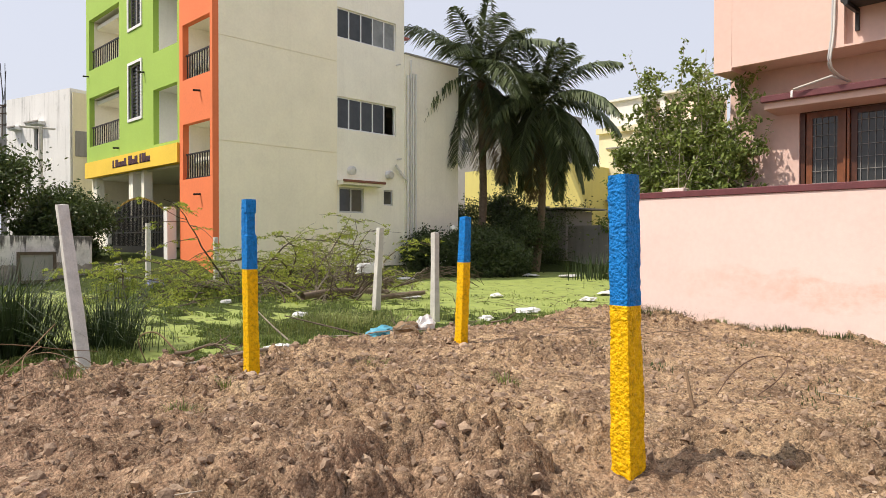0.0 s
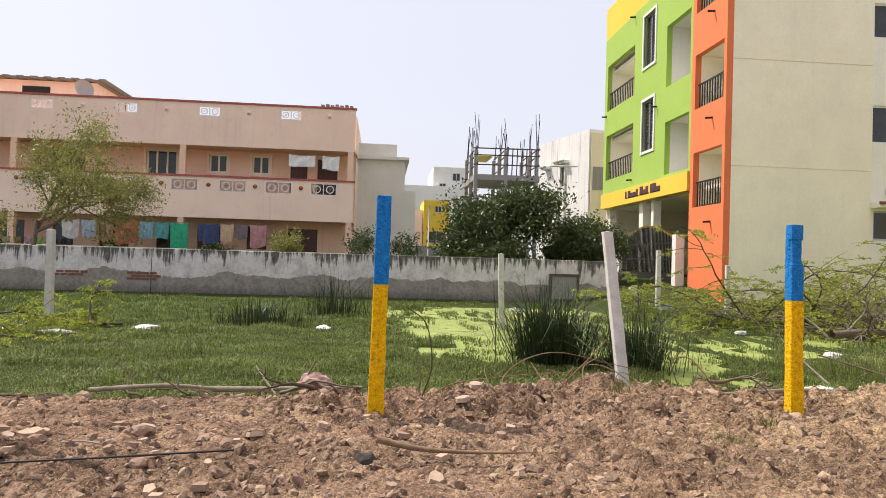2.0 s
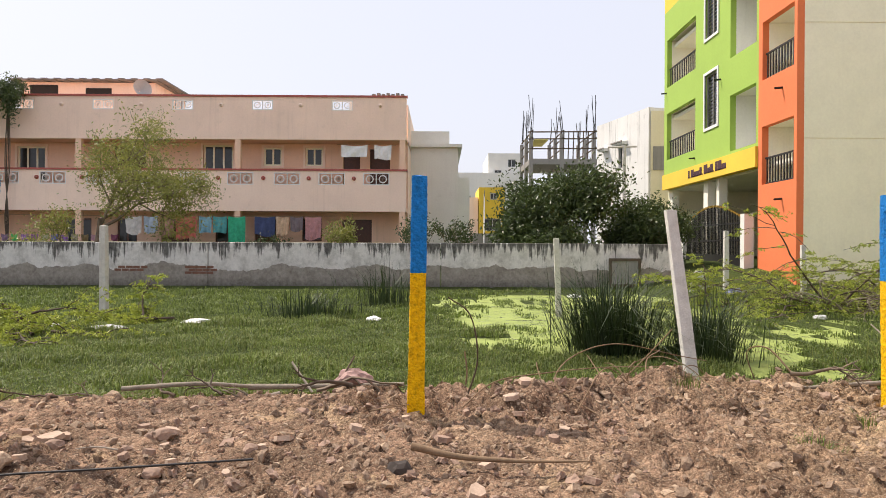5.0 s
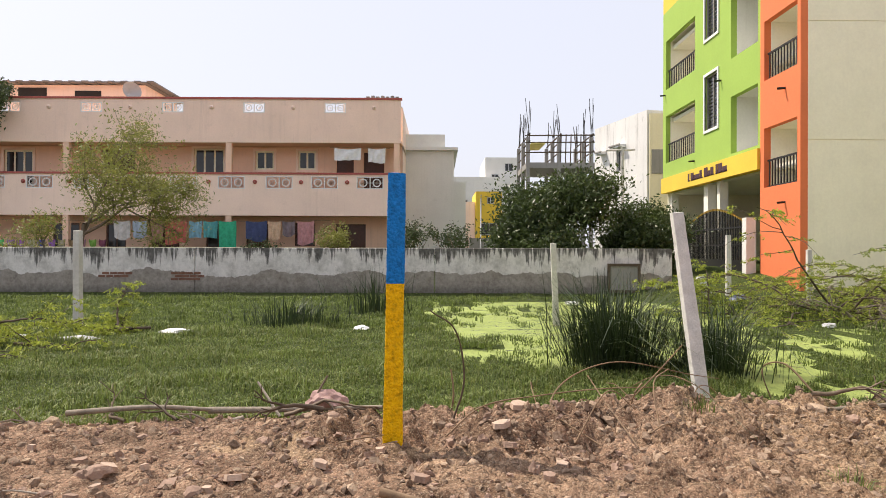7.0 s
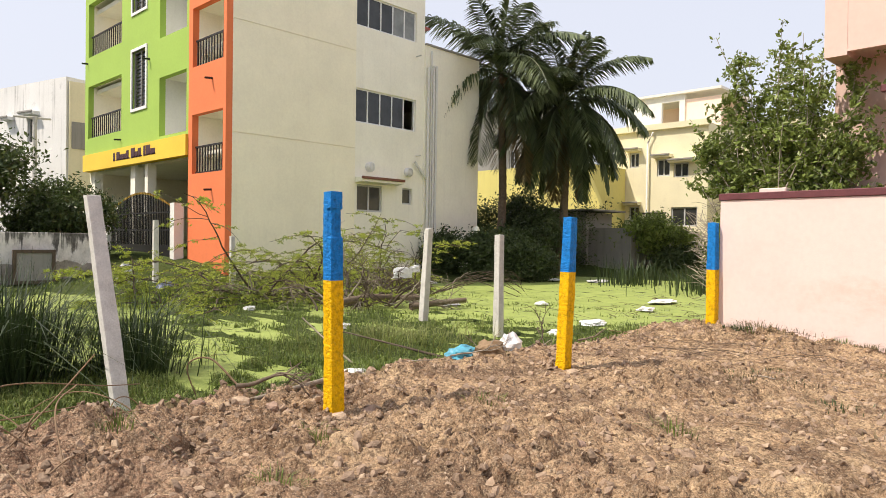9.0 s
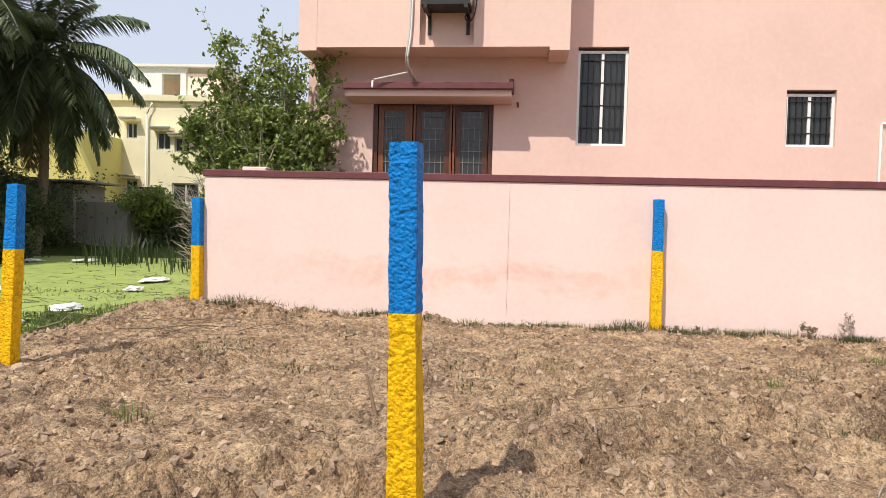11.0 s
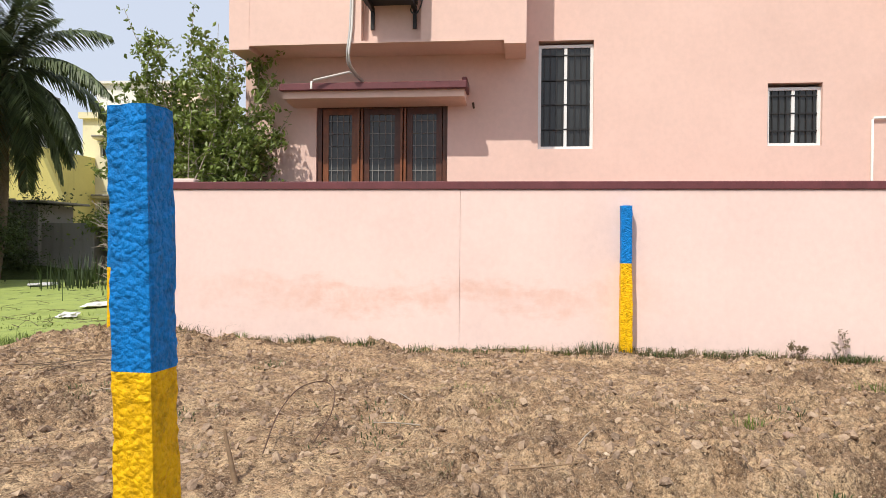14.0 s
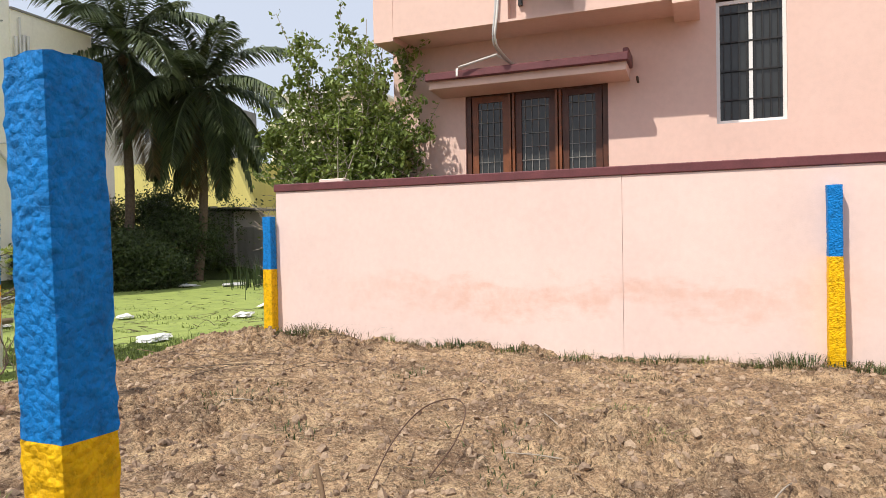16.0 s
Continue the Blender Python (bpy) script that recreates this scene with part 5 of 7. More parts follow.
# frame of a house under construction
cons = thing("unfinished_building", (-48, 8.8, 0), "concrete frame under construction with bare steel rods", "building site")
part("slab", wbox(-54, -48, 6.3, 11.2, 7.2, 7.6), GREY_WALL, cons)
part("slab", wbox(-54, -48, 6.3, 11.2, 4.6, 4.9), GREY_WALL, cons)
for x in (-53.6, -50.8, -48.1):
    for y in (6.4, 8.6, 10.9):
        part("column", wbox(x - 0.13, x + 0.13, y - 0.13, y + 0.13, 0, 9.4), GREY_WALL, cons)
        for k in range(4):
            s = Soup()
            tip = (x + rng.uniform(-0.2, 0.2), y + rng.uniform(-0.25, 0.25), rng.uniform(10.6, 12.3))
            s.tube([(x + 0.1 * (k % 2), y + 0.1 * (k // 2), 9.3), tip], 0.022, 5)
            s.mesh("steel_rod", IRON, cons)
for z in (8.3, 9.0, 9.5):
    for y in (6.4, 8.6, 10.9):
        s = Soup()
        s.tube([(-53.6, y, z), (-47.8, y + 0.1, z + 0.1)], 0.05)
        s.mesh("scaffold_pole", TWIG_DARK, cons)
    s = Soup()
    s.tube([(-48, 6.2, z), (-48, 11.2, z + 0.05)], 0.05)
    s.mesh("scaffold_pole", TWIG_DARK, cons)
for k in range(7):
    s = Soup()
    s.tube([(-48, 8.7 + 0.35 * k, 7.6), (-48, 8.75 + 0.35 * k, 9.6)], 0.04)
    s.mesh("prop", TWIG_DARK, cons)
part("sheet", wbox(-51, -47.8, 6.6, 7.6, 8.9, 8.95), LEMON, cons)

# houses beyond the pond
gwall = thing("wall_far", (-17, 27, 0), "low grey cement wall beyond the pond", "wall", kind="structure")
part("wall_panel", wbox(-30, -17.0, 26.9, 27.1, -0.2, 1.75), GREY_WALL, gwall)
part("wall_panel", wbox(-16.95, -15.07, 26.5, 26.7, -0.2, 1.95), GREY_WALL, gwall)
part("wall_panel", wbox(-15.07, -14.87, 26.5, 33, -0.2, 1.9), GREY_WALL, gwall)
shed = thing("shed", (-18.9, 27, 0.4), "small grey shed with a sagging sheet roof", "shed")
part("wall", wbox(-18.6, -16.95, 26.3, 28.5, -0.2, 2.65), GREY_WALL, shed)
part("roof", bevelled(wbox(-18.8, -16.4, 26.0, 28.8, 2.7, 2.78), 0.01), TIN, shed)
yh = simple_house("house", FY(30), -26.7, -19.3, 5.2, 7, LEMON, "yellow house half hidden by palms", ((-24.1, -23.2, 2.6, 3.8), (-21.5, -20.5, 1.9, 3.1)))
# solid near-black block in place of an unlit room
part("plinth_room", wbox(-22.7, -19.9, 28.2, 29.9, 0, 2.6), DARK, yh)
bm = bmesh.new()
sl = [(-19.5, 5.1), (-18.9, 5.1), (-17.1, 1.2), (-19.5, 1.2)]
for x, z in sl:
    for y in (29.2, 29.5):
        bm.verts.new((x, y, z))
bm.verts.ensure_lookup_table()
for k in range(4):
    a, b = 2 * k, 2 * ((k + 1) % 4)
    bm.faces.new([bm.verts[i] for i in (a, a + 1, b + 1, b)])
bm.faces.new([bm.verts[i] for i in (0, 2, 4, 6)])
bm.faces.new([bm.verts[i] for i in (1, 7, 5, 3)])
bmesh.ops.recalc_face_normals(bm, faces=bm.faces)
part("stair_wall", bm, LEMON, yh, "sloping stair wall")
simple_house("house", FY(40), -39, -30.2, 11.2, 8, GREY_WALL, "bare grey unfinished house", ((-33.9, -32.9, 8.2, 9.4), (-32.1, -31.3, 6.6, 8.0), (-36.3, -35.3, 8.2, 9.4)))
ch = simple_house("house", FY(34), -19.95, -14.75, 7.3, 10, CREAM, "cream two-storey house with chajja windows", ((-19.05, -18.50, 5.4, 6.2), (-17.47, -16.75, 4.85, 5.75), (-16.55, -15.75, 4.75, 5.5), (-19.05, -18.45, 2.5, 3.3), (-16.65, -15.25, 2.2, 3.2)))
for a, b, v in ((-19.20, -18.35, 6.4), (-17.60, -16.60, 5.95), (-16.70, -14.95, 5.65), (-19.20, -18.35, 3.5)):
    shade_slab(FY(34), a, b, v, 0.5, ch, CREAM, GREY_WALL, lip=False)
part("roof_parapet", wbox(-20.05, -14.65, 33.8, 34.0, 7.3, 7.6), CREAM, ch)
part("roof_room", holed(FY(35.2), -19.95, -16.55, 7.46, 9.3, [(-17.85, -16.85, 7.8, 8.95)], 0.2), WHITE, ch)
part("roof_room_side", wbox(-16.55, -14.65, 35.3, 35.5, 7.46, 9.0), PEACH, ch)
part("roof_slab", wbox(-20.15, -14.55, 35.0, 39, 9.3, 9.42), WHITE, ch)
part("roof_back", wbox(-19.95, -14.65, 38.7, 38.9, 7.46, 9.3), PEACH, ch)
s = Soup()
s.tube([(-17.95, 33.85, 1.8), (-17.95, 33.85, 6.6), (-17.65, 33.85, 7.2)], 0.05)
s.mesh("downpipe", PVC, ch)
simple_house("house", FY(36), -14.2, -9.0, 7.0, 9, CREAM, "cream house behind garden trees", ((-14.5, -13.5, 4.6, 5.8), (-12.5, -11.5, 4.6, 5.8)))
simple_house("house", FY(26), -9.0, -4.2, 5.6, 8, CREAM, "cream house behind the shrub", ((-8.2, -7.2, 3.6, 4.8), (-6.4, -5.4, 3.6, 4.8)))
ig = thing("garden_gate", (-17.2, 33, 0), "dark iron garden gate", "gate")
for k in range(12):
    part("gate_bar", wbox(-18.0 + 0.13 * k, -17.97 + 0.13 * k, 32.9, 32.93, 0.4, 2.9), IRON, ig)
part("gate_rail", wbox(-18.05, -16.4, 32.88, 32.9, 2.8, 2.9), IRON, ig)


# ---- plants ----
def leaf_quads(centres, size, rg, droop=0.3, ratio=0.45):
    """Small pointed leaves round the given centres: each a folded kite of two triangles, as one quad."""
    n = len(centres)
    d = rg.normal(size=(n, 3))
    d[:, 2] -= droop
    d /= np.linalg.norm(d, axis=1)[:, None]
    r = rg.normal(size=(n, 3))
    s = np.cross(d, r)
    s /= np.linalg.norm(s, axis=1)[:, None] + 1e-9
    up = np.cross(s, d)
    L = size * rg.uniform(0.6, 1.4, n)[:, None]
    a = centres - d * L * 0.5
    b = centres + d * L * 0.5 - up * L * 0.1
    m1 = centres + s * L * ratio * 0.5 + up * L * 0.06
    m2 = centres - s * L * ratio * 0.5 + up * L * 0.06
    V = np.stack([a, m1, b, m2], 1).reshape(-1, 3)
    F = np.arange(4 * n).reshape(-1, 4)
    return V, F


def grow(rg, start, direction, length, radius, depth, wood, tips, spread=0.6, up=0.15, kids=3, shrink=0.68, wiggle=0.25):
    """A limb and its branches; twig points go into tips."""
    n = 7
    p = np.array(start, float)
    d = np.array(direction, float)
    d /= np.linalg.norm(d)
    pts = [p.copy()]
    for k in range(n):
        d = d + rg.normal(size=3) * wiggle * 0.3
        d[2] += up * 0.3
        d /= np.linalg.norm(d)
        p = p + d * length / n
        pts.append(p.copy())
    wood.tube(pts, np.linspace(radius, radius * 0.55, n + 1), 6 if radius > 0.02 else 3)
    if depth == 0:
        tips.append(np.array(pts[2:]))
        return
    if depth <= 2:
        tips.append(np.array(pts[4:]))
    for k in range(kids):
        i = n - rg.integers(0, 4) if k else n
        nd = d + rg.normal(size=3) * spread
        grow(rg, pts[i], nd, length * shrink * rg.uniform(0.75, 1.2), radius * 0.55, depth - 1, wood, tips, spread, up, kids, shrink, wiggle)


def tree(name, base, height, label, leaf_mat, bark, seed, depth=4, kids=3, spread=0.6, up=0.15, radius=0.1, trunk=0.35, leaf=0.12, per=14, cloud=0.25, stems=1, ratio=0.45, shrink=0.7, category="tree", lean=(0, 0)):
    rg = np.random.default_rng(seed)
    ob = thing(name, base, label, category)
    wood, tips = Soup(), []
    b = np.array(base, float)
    for k in range(stems):
        d = np.array([lean[0], lean[1], 1.0]) + (rg.normal(size=3) * (0.35 if stems > 1 else 0.04)) * np.array([1, 1, 0.2])
        off = rg.normal(size=3) * (0.12 if stems > 1 else 0) * np.array([1, 1, 0])
        grow(rg, b + off - np.array([0, 0, 0.15]), d, height * trunk, radius, depth, wood, tips, spread, up, kids, shrink)
    T = np.concatenate(tips)
    wood.mesh("trunk", bark, ob)
    C = np.repeat(T, per, axis=0) + rg.normal(size=(len(T) * per, 3)) * cloud * np.array([1, 1, 0.8])
    V, F = leaf_quads(C, leaf, rg, 0.3, ratio)
    np_mesh("crown", V, F, leaf_mat, ob)
    return ob


tree("tree", (-24.0, 4.6, 0.2), 5.2, "broad dark green mango tree behind the boundary wall", MANGO_LEAF, BARK, 3, depth=4, kids=4, spread=0.95, up=0.03, radius=0.18, trunk=0.27, leaf=0.15, per=26, cloud=0.34, shrink=0.8)
tree("tree", (-23.6, 7.8, 0.2), 4.3, "dark green tree beside the driveway", MANGO_LEAF, BARK, 8, depth=4, kids=4, spread=0.95, up=0.0, radius=0.14, trunk=0.28, leaf=0.13, per=18, cloud=0.28, shrink=0.76)
tree("tree", (-22.8, 3.4, 0.2), 4.0, "dark green bushy tree behind the boundary wall", MANGO_LEAF, BARK, 9, depth=4, kids=4, spread=0.9, up=0.0, radius=0.12, trunk=0.28, leaf=0.13, per=18, cloud=0.28, shrink=0.76)
tree("tree", (-21.3, -11.05, 0.1), 5.4, "sparse yellow-green neem tree behind the boundary wall", NEEM_LEAF, BARK, 14, depth=4, kids=4, spread=0.75, up=0.14, radius=0.11, trunk=0.4, leaf=0.11, per=9, lean=(0, -0.22), cloud=0.22, ratio=0.35, shrink=0.7)
PLACE = HOUSE_PLACE


def arc_path(rg, start, az, el, length, sag, n=12, wander=0.08):
    """A shoot that rises and bends over under its weight."""
    d = np.array([math.cos(az) * math.cos(el), math.sin(az) * math.cos(el), math.sin(el)])
    p = np.array(start, float)
    out = [p.copy()]
    for k in range(n):
        d = d + rg.normal(size=3) * wander
        d[2] -= sag / n
        d /= np.linalg.norm(d)
        p = p + d * length / n
        out.append(p.copy())
    return np.array(out)


def along(P, rg, n, lo, hi):
    """n places along a path between two shares of it."""
    t = rg.uniform(lo, hi, n) * (len(P) - 1)
    i = np.minimum(t.astype(int), len(P) - 2)
    return P[i] + (P[i + 1] - P[i]) * (t - i)[:, None]


def in_yard(P):
    """The part of a shoot before it would meet the compound wall or the house."""
    out = (P[:, 1] < 8.68) | ((P[:, 1] > 9.3) & (P[:, 0] > -3.12)) | (P[:, 0] > -2.4) | (P[:, 0] < -4.65)
    return P[: int(np.argmax(out))] if out.any() else P


def fountain_shrub(base, label, seed, shoots, height, inside):
    """Upright arching shoots from one stool, leafy side twigs, long bare-based leaders."""
    rg = np.random.default_rng(seed)
    ob = thing("shrub", base, label, "shrub")
    wood, C = Soup(), []
    for k in range(shoots):
        az = rg.normal(1.57, 0.25) * rg.choice((1, -1)) + rg.choice((0.0, 1.57, 3.14)) if k % 3 else rg.choice((0.0, 3.14)) + rg.normal(0, 0.3)
        leader = k % 4 == 0
        el = rg.uniform(1.2, 1.5) if leader else rg.uniform(0.9, 1.45)
        L = height * (rg.uniform(0.85, 1.12) if leader else rg.uniform(0.45, 0.85))
        P = arc_path(rg, np.array(base) + rg.normal(size=3) * np.array([0.25, 0.08, 0]), az, el, L, rg.uniform(0.1, 0.8))
        P = in_yard(P)
        if len(P) < 4:
            continue
        wood.tube(P, np.linspace(0.016, 0.003, len(P)), 5)
        C.append(along(P, rg, 70, 0.45, 1.0) + rg.normal(size=(70, 3)) * 0.03)
        for q in along(P, rg, 15, 0.38, 0.95):
            T = arc_path(rg, q, rg.uniform(0, 6.283), rg.uniform(0.1, 1.0), rg.uniform(0.25, 0.6), 0.5, 6)
            T = in_yard(T)
            if len(T) < 3:
                continue
            wood.tube(T, np.linspace(0.005, 0.002, len(T)), 3)
            C.append(along(T, rg, 34, 0.1, 1.0) + rg.normal(size=(34, 3)) * 0.035)
    C = np.concatenate(C)
    C = C[inside(C)]
    wood.mesh("stem", BARK_PALE, ob)
    V, F = leaf_quads(C, 0.068, rg, 0.2, 0.55)
    np_mesh("crown", V, F, HEDGE_LEAF, ob)
    return ob


def yard_side(C):
    """Between the compound wall and the house, and free above the wall's end."""
    return (C[:, 1] > 8.66) & ((C[:, 1] < 9.36) | (C[:, 0] < -3.06)) & (C[:, 2] > 0.6) & (C[:, 0] < -2.4) & ((C[:, 0] > -4.2) | (C[:, 2] > 1.9))


def thorn_bush(base, label, seed, stems, reach, leaves=1.0):
    """Long arching thorny branches with sparse feathery leaves in layers."""
    rg = np.random.default_rng(seed)
    ob = thing("thorn_bush", base, label, "bush")
    C = []
    for k in range(stems):
        wood = Soup()
        P = arc_path(rg, np.array(base) + rg.normal(size=3) * np.array([0.2, 0.25, 0]), rg.uniform(0, 6.283), rg.uniform(0.45, 1.05), reach * rg.uniform(0.6, 1.15), rg.uniform(0.9, 1.7), 14, 0.12)
        P[:, 2] = np.maximum(P[:, 2], 0.03)
        wood.tube(P, np.linspace(0.026, 0.006, len(P)), 5)
        for q in along(P, rg, 13, 0.25, 1.0):
            S = arc_path(rg, q, rg.uniform(0, 6.283), rg.uniform(-0.1, 0.6), reach * rg.uniform(0.18, 0.42), 0.7, 7, 0.14)
            wood.tube(S, np.linspace(0.008, 0.003, len(S)), 4)
            for r in along(S, rg, 5, 0.2, 1.0):
                T = arc_path(rg, r, rg.uniform(0, 6.283), rg.uniform(-0.3, 0.4), rg.uniform(0.12, 0.3), 0.3, 4)
                n = int(rg.integers(8, 22) * leaves)
                C.append(along(T, rg, n, 0.0, 1.0) + rg.normal(size=(n, 3)) * np.array([0.025, 0.025, 0.01]))
        wood.mesh("branch", TWIG_DARK, ob)
    V, F = leaf_quads(np.concatenate(C), 0.065, rg, 0.1, 0.32)
    np_mesh("foliage", V, F, THORN_LEAF, ob)
    return ob


fountain_shrub((-3.42, 9.02, 0.1), "leafy green garden shrub with upright shoots behind the pink wall", 21, 210, 3.7, yard_side)
PLACE = Matrix.Identity(4)
for x, y, stems, reach, seed in ((-13.6, 7.8, 15, 3.1, 31), (-13.9, 9.8, 13, 2.9, 33), (-14.0, 11.9, 10, 2.5, 35), (-14.2, 6.3, 7, 1.8, 37)):
    thorn_bush((x, y, -0.05), "feathery yellow-green thorn bush in the marsh", seed, stems, reach)
thorn_bush((-9.6, -6.0, -0.05), "feathery green thorn bush in marsh grass", 41, 8, 1.5)
thorn_bush((-11.2, -5.0, -0.05), "low sprawling thorn bush in marsh grass", 43, 5, 0.9, 0.7)
# dark bushes below the palms
for k, (x, y, h) in enumerate(((-17.9, 18.6, 1.6), (-16.3, 18.9, 1.7), (-15.2, 19.6, 1.3), (-16.8, 20.4, 1.9), (-17.6, 23.6, 3.2), (-19.6, 25.0, 4.2))):
    tree("bush", (x, y, -0.05), h, "dense shaded bush at the pond edge", BUSH_LEAF, TWIG_DARK, 50 + k, depth=3, kids=4, spread=0.8, up=0.05, radius=0.04, trunk=0.45, leaf=0.12, per=9, cloud=0.22, stems=4, shrink=0.7, category="bush")
for k, (x, y, h) in enumerate(((-14.6, 27.5, 2.8), (-13.2, 27.5, 1.2), (-11.0, 27.5, 1.2), (-9.6, 27.5, 1.8), (-8.4, 26.5, 2.0))):
    tree("shrub", (x, y, 0.0), h, "olive green shrub at the far pond bank", BUSH_LEAF if k % 2 else HEDGE_LEAF, BARK, 70 + k, depth=3, kids=4, spread=0.6, up=0.15, radius=0.04, trunk=0.45, leaf=0.16, per=6, cloud=0.2, stems=4, shrink=0.66, category="shrub")
for x, y, z, h, seed in ((-27.0, -4.0, 0.3, 2.0, 81), (-27.0, -1.0, 0.3, 2.2, 82), (-26.6, 0.8, 0.3, 2.0, 83), (-27.0, -6.6, 0.3, 1.4, 85)):
    tree("shrub", (x, y, z), h, "thin garden shrub behind the boundary wall", NEEM_LEAF if seed == 81 else BUSH_LEAF, TWIG, seed, depth=3, kids=3, spread=0.5, up=0.2, radius=0.03, trunk=0.5, leaf=0.11, per=2, cloud=0.12, stems=4, shrink=0.62, category="shrub")

creeper = thing("creeper", (-29.3, -19.2, 0.3), "dark creeper hanging over the roof corner of the peach house", "creeper")
rgc = np.random.default_rng(91)
C = []
for k in range(60):
    y = rgc.uniform(-22.6, -18.2)
    P = arc_path(rgc, (-29.45, y, 8.05 + rgc.uniform(-0.1, 0.3)), rgc.uniform(-0.9, 0.9), rgc.uniform(-0.1, 0.9), rgc.uniform(0.8, 2.2) * (1.0 if abs(y + 19.0) > 0.7 else 1.25), 3.2, 10, 0.1)
    P[:, 0] = np.maximum(P[:, 0], -29.4)
    C.append(along(P, rgc, 150, 0.0, 1.0) + rgc.normal(size=(150, 3)) * 0.11)
V, F = leaf_quads(np.concatenate(C), 0.13, rgc, 0.5, 0.4)
np_mesh("foliage", V, F, BUSH_LEAF, creeper)
for k in range(4):
    s = Soup()
    s.tube(curve_pts([(-29.2, -18.9 + 0.06 * k, 0.1), (-29.25, -18.86 - 0.05 * k, 2.4), (-29.15, -18.95 + 0.07 * k, 4.8), (-29.3, -18.9, 8.0)], 24), 0.022, 6)
    s.mesh("stem", TWIG_DARK, creeper)


def palm(base, top, label, seed, n_fronds, length, low):
    """A coconut palm: ringed trunk, arching feather fronds."""
    rg = np.random.default_rng(seed)
    base, top = Vector(base), Vector(top)
    ob = thing("coconut_palm", base, label, "palm tree", "coconut palms")
    s = Soup()
    pts = curve_pts([base - Vector((0, 0, 0.3)), base.lerp(top, 0.4) + Vector((0.15, 0.1, 0)), top], 50)
    s.tube(pts, [0.19 - 0.06 * k / len(pts) + (0.012 if k % 2 else 0) for k in range(len(pts))], 10)
    s.mesh("trunk", BARK, ob)
    for f in range(n_fronds):
        az = f * 2.399 + rg.uniform(-0.25, 0.25)
        age = f / (n_fronds - 1)
        el = 1.45 - age ** 1.15 * (1.45 + low) + rg.uniform(-0.1, 0.1)
        L = length * rg.uniform(0.85, 1.1) * (0.75 + 0.25 * min(1, age * 3))
        n = 18
        d = np.array([math.cos(az) * math.cos(el), math.sin(az) * math.cos(el), math.sin(el)])
        p = np.array(top) + np.array([0, 0, 0.1])
        rach = [p.copy()]
        for k in range(n):
            d[2] -= 0.075 + 0.05 * age
            d /= np.linalg.norm(d)
            p = p + d * L / n
            rach.append(p.copy())
        R = np.array(rach)
        fr = Soup()
        fr.tube(R, np.linspace(0.035, 0.006, n + 1), 4)
        m = 84
        tt = np.linspace(0.13, 0.99, m)
        idx = tt * n
        i0 = np.minimum(idx.astype(int), n - 1)
        C = R[i0] + (R[i0 + 1] - R[i0]) * (idx - i0)[:, None]
        T = R[i0 + 1] - R[i0]
        T /= np.linalg.norm(T, axis=1)[:, None]
        S = np.cross(T, [0, 0, 1.0])
        S /= np.linalg.norm(S, axis=1)[:, None] + 1e-9
        for side in (-1, 1):
            ll = (0.78 * np.sin(np.pi * np.clip(tt * 0.9 + 0.1, 0, 1)) ** 0.6 + 0.12) * rg.uniform(0.85, 1.1, m) * length / 3.6
            D = side * S * 0.8 + T * 0.55 + np.array([0, 0, -0.25 - 0.2 * age]) + rg.normal(size=(m, 3)) * 0.09
            D /= np.linalg.norm(D, axis=1)[:, None]
            W = np.cross(D, np.array([0, 0, 1.0]) + 0.5 * side * S)
            W /= np.linalg.norm(W, axis=1)[:, None] + 1e-9
            w = 0.036
            mid = C + D * ll[:, None] * 0.5
            tip = mid + (D + np.array([0, 0, -0.55])) * ll[:, None] * 0.45
            V = np.stack([C - W * w * 0.5, C + W * w * 0.5, mid + W * w, mid - W * w, tip + W * 0.004, tip - W * 0.004], 1).reshape(-1, 3)
            b = np.arange(m)[:, None] * 6
            F = np.concatenate([b + np.array([[0, 1, 2, 3]]), b + np.array([[3, 2, 4, 5]])])
            fr.add(V, F)
        fr.mesh("frond", PALM_DRY if age > 0.94 else PALM_LEAF, ob, smooth=False)
    for k in range(7):
        a = k * 0.9
        c = np.array(top) + np.array([0.28 * math.cos(a), 0.28 * math.sin(a), -0.25 - 0.1 * (k % 2)])
        bm = bmesh.new()
        bmesh.ops.create_icosphere(bm, subdivisions=2, radius=0.13, matrix=Matrix.Translation(c) @ Matrix.Diagonal((1, 1, 1.25, 1)))
        part("coconut", bm, HEDGE_LEAF if k % 2 else TWIG, ob)
    return ob


palm((-18.5, 22.0, 0.0), (-18.45, 22.0, 8.1), "tall coconut palm at the pond edge", 5, 28, 4.7, 0.8)
palm((-16.6, 23.5, 0.0), (-16.3, 23.5, 6.9), "second coconut palm with drooping fronds", 6, 38, 4.0, 1.3)
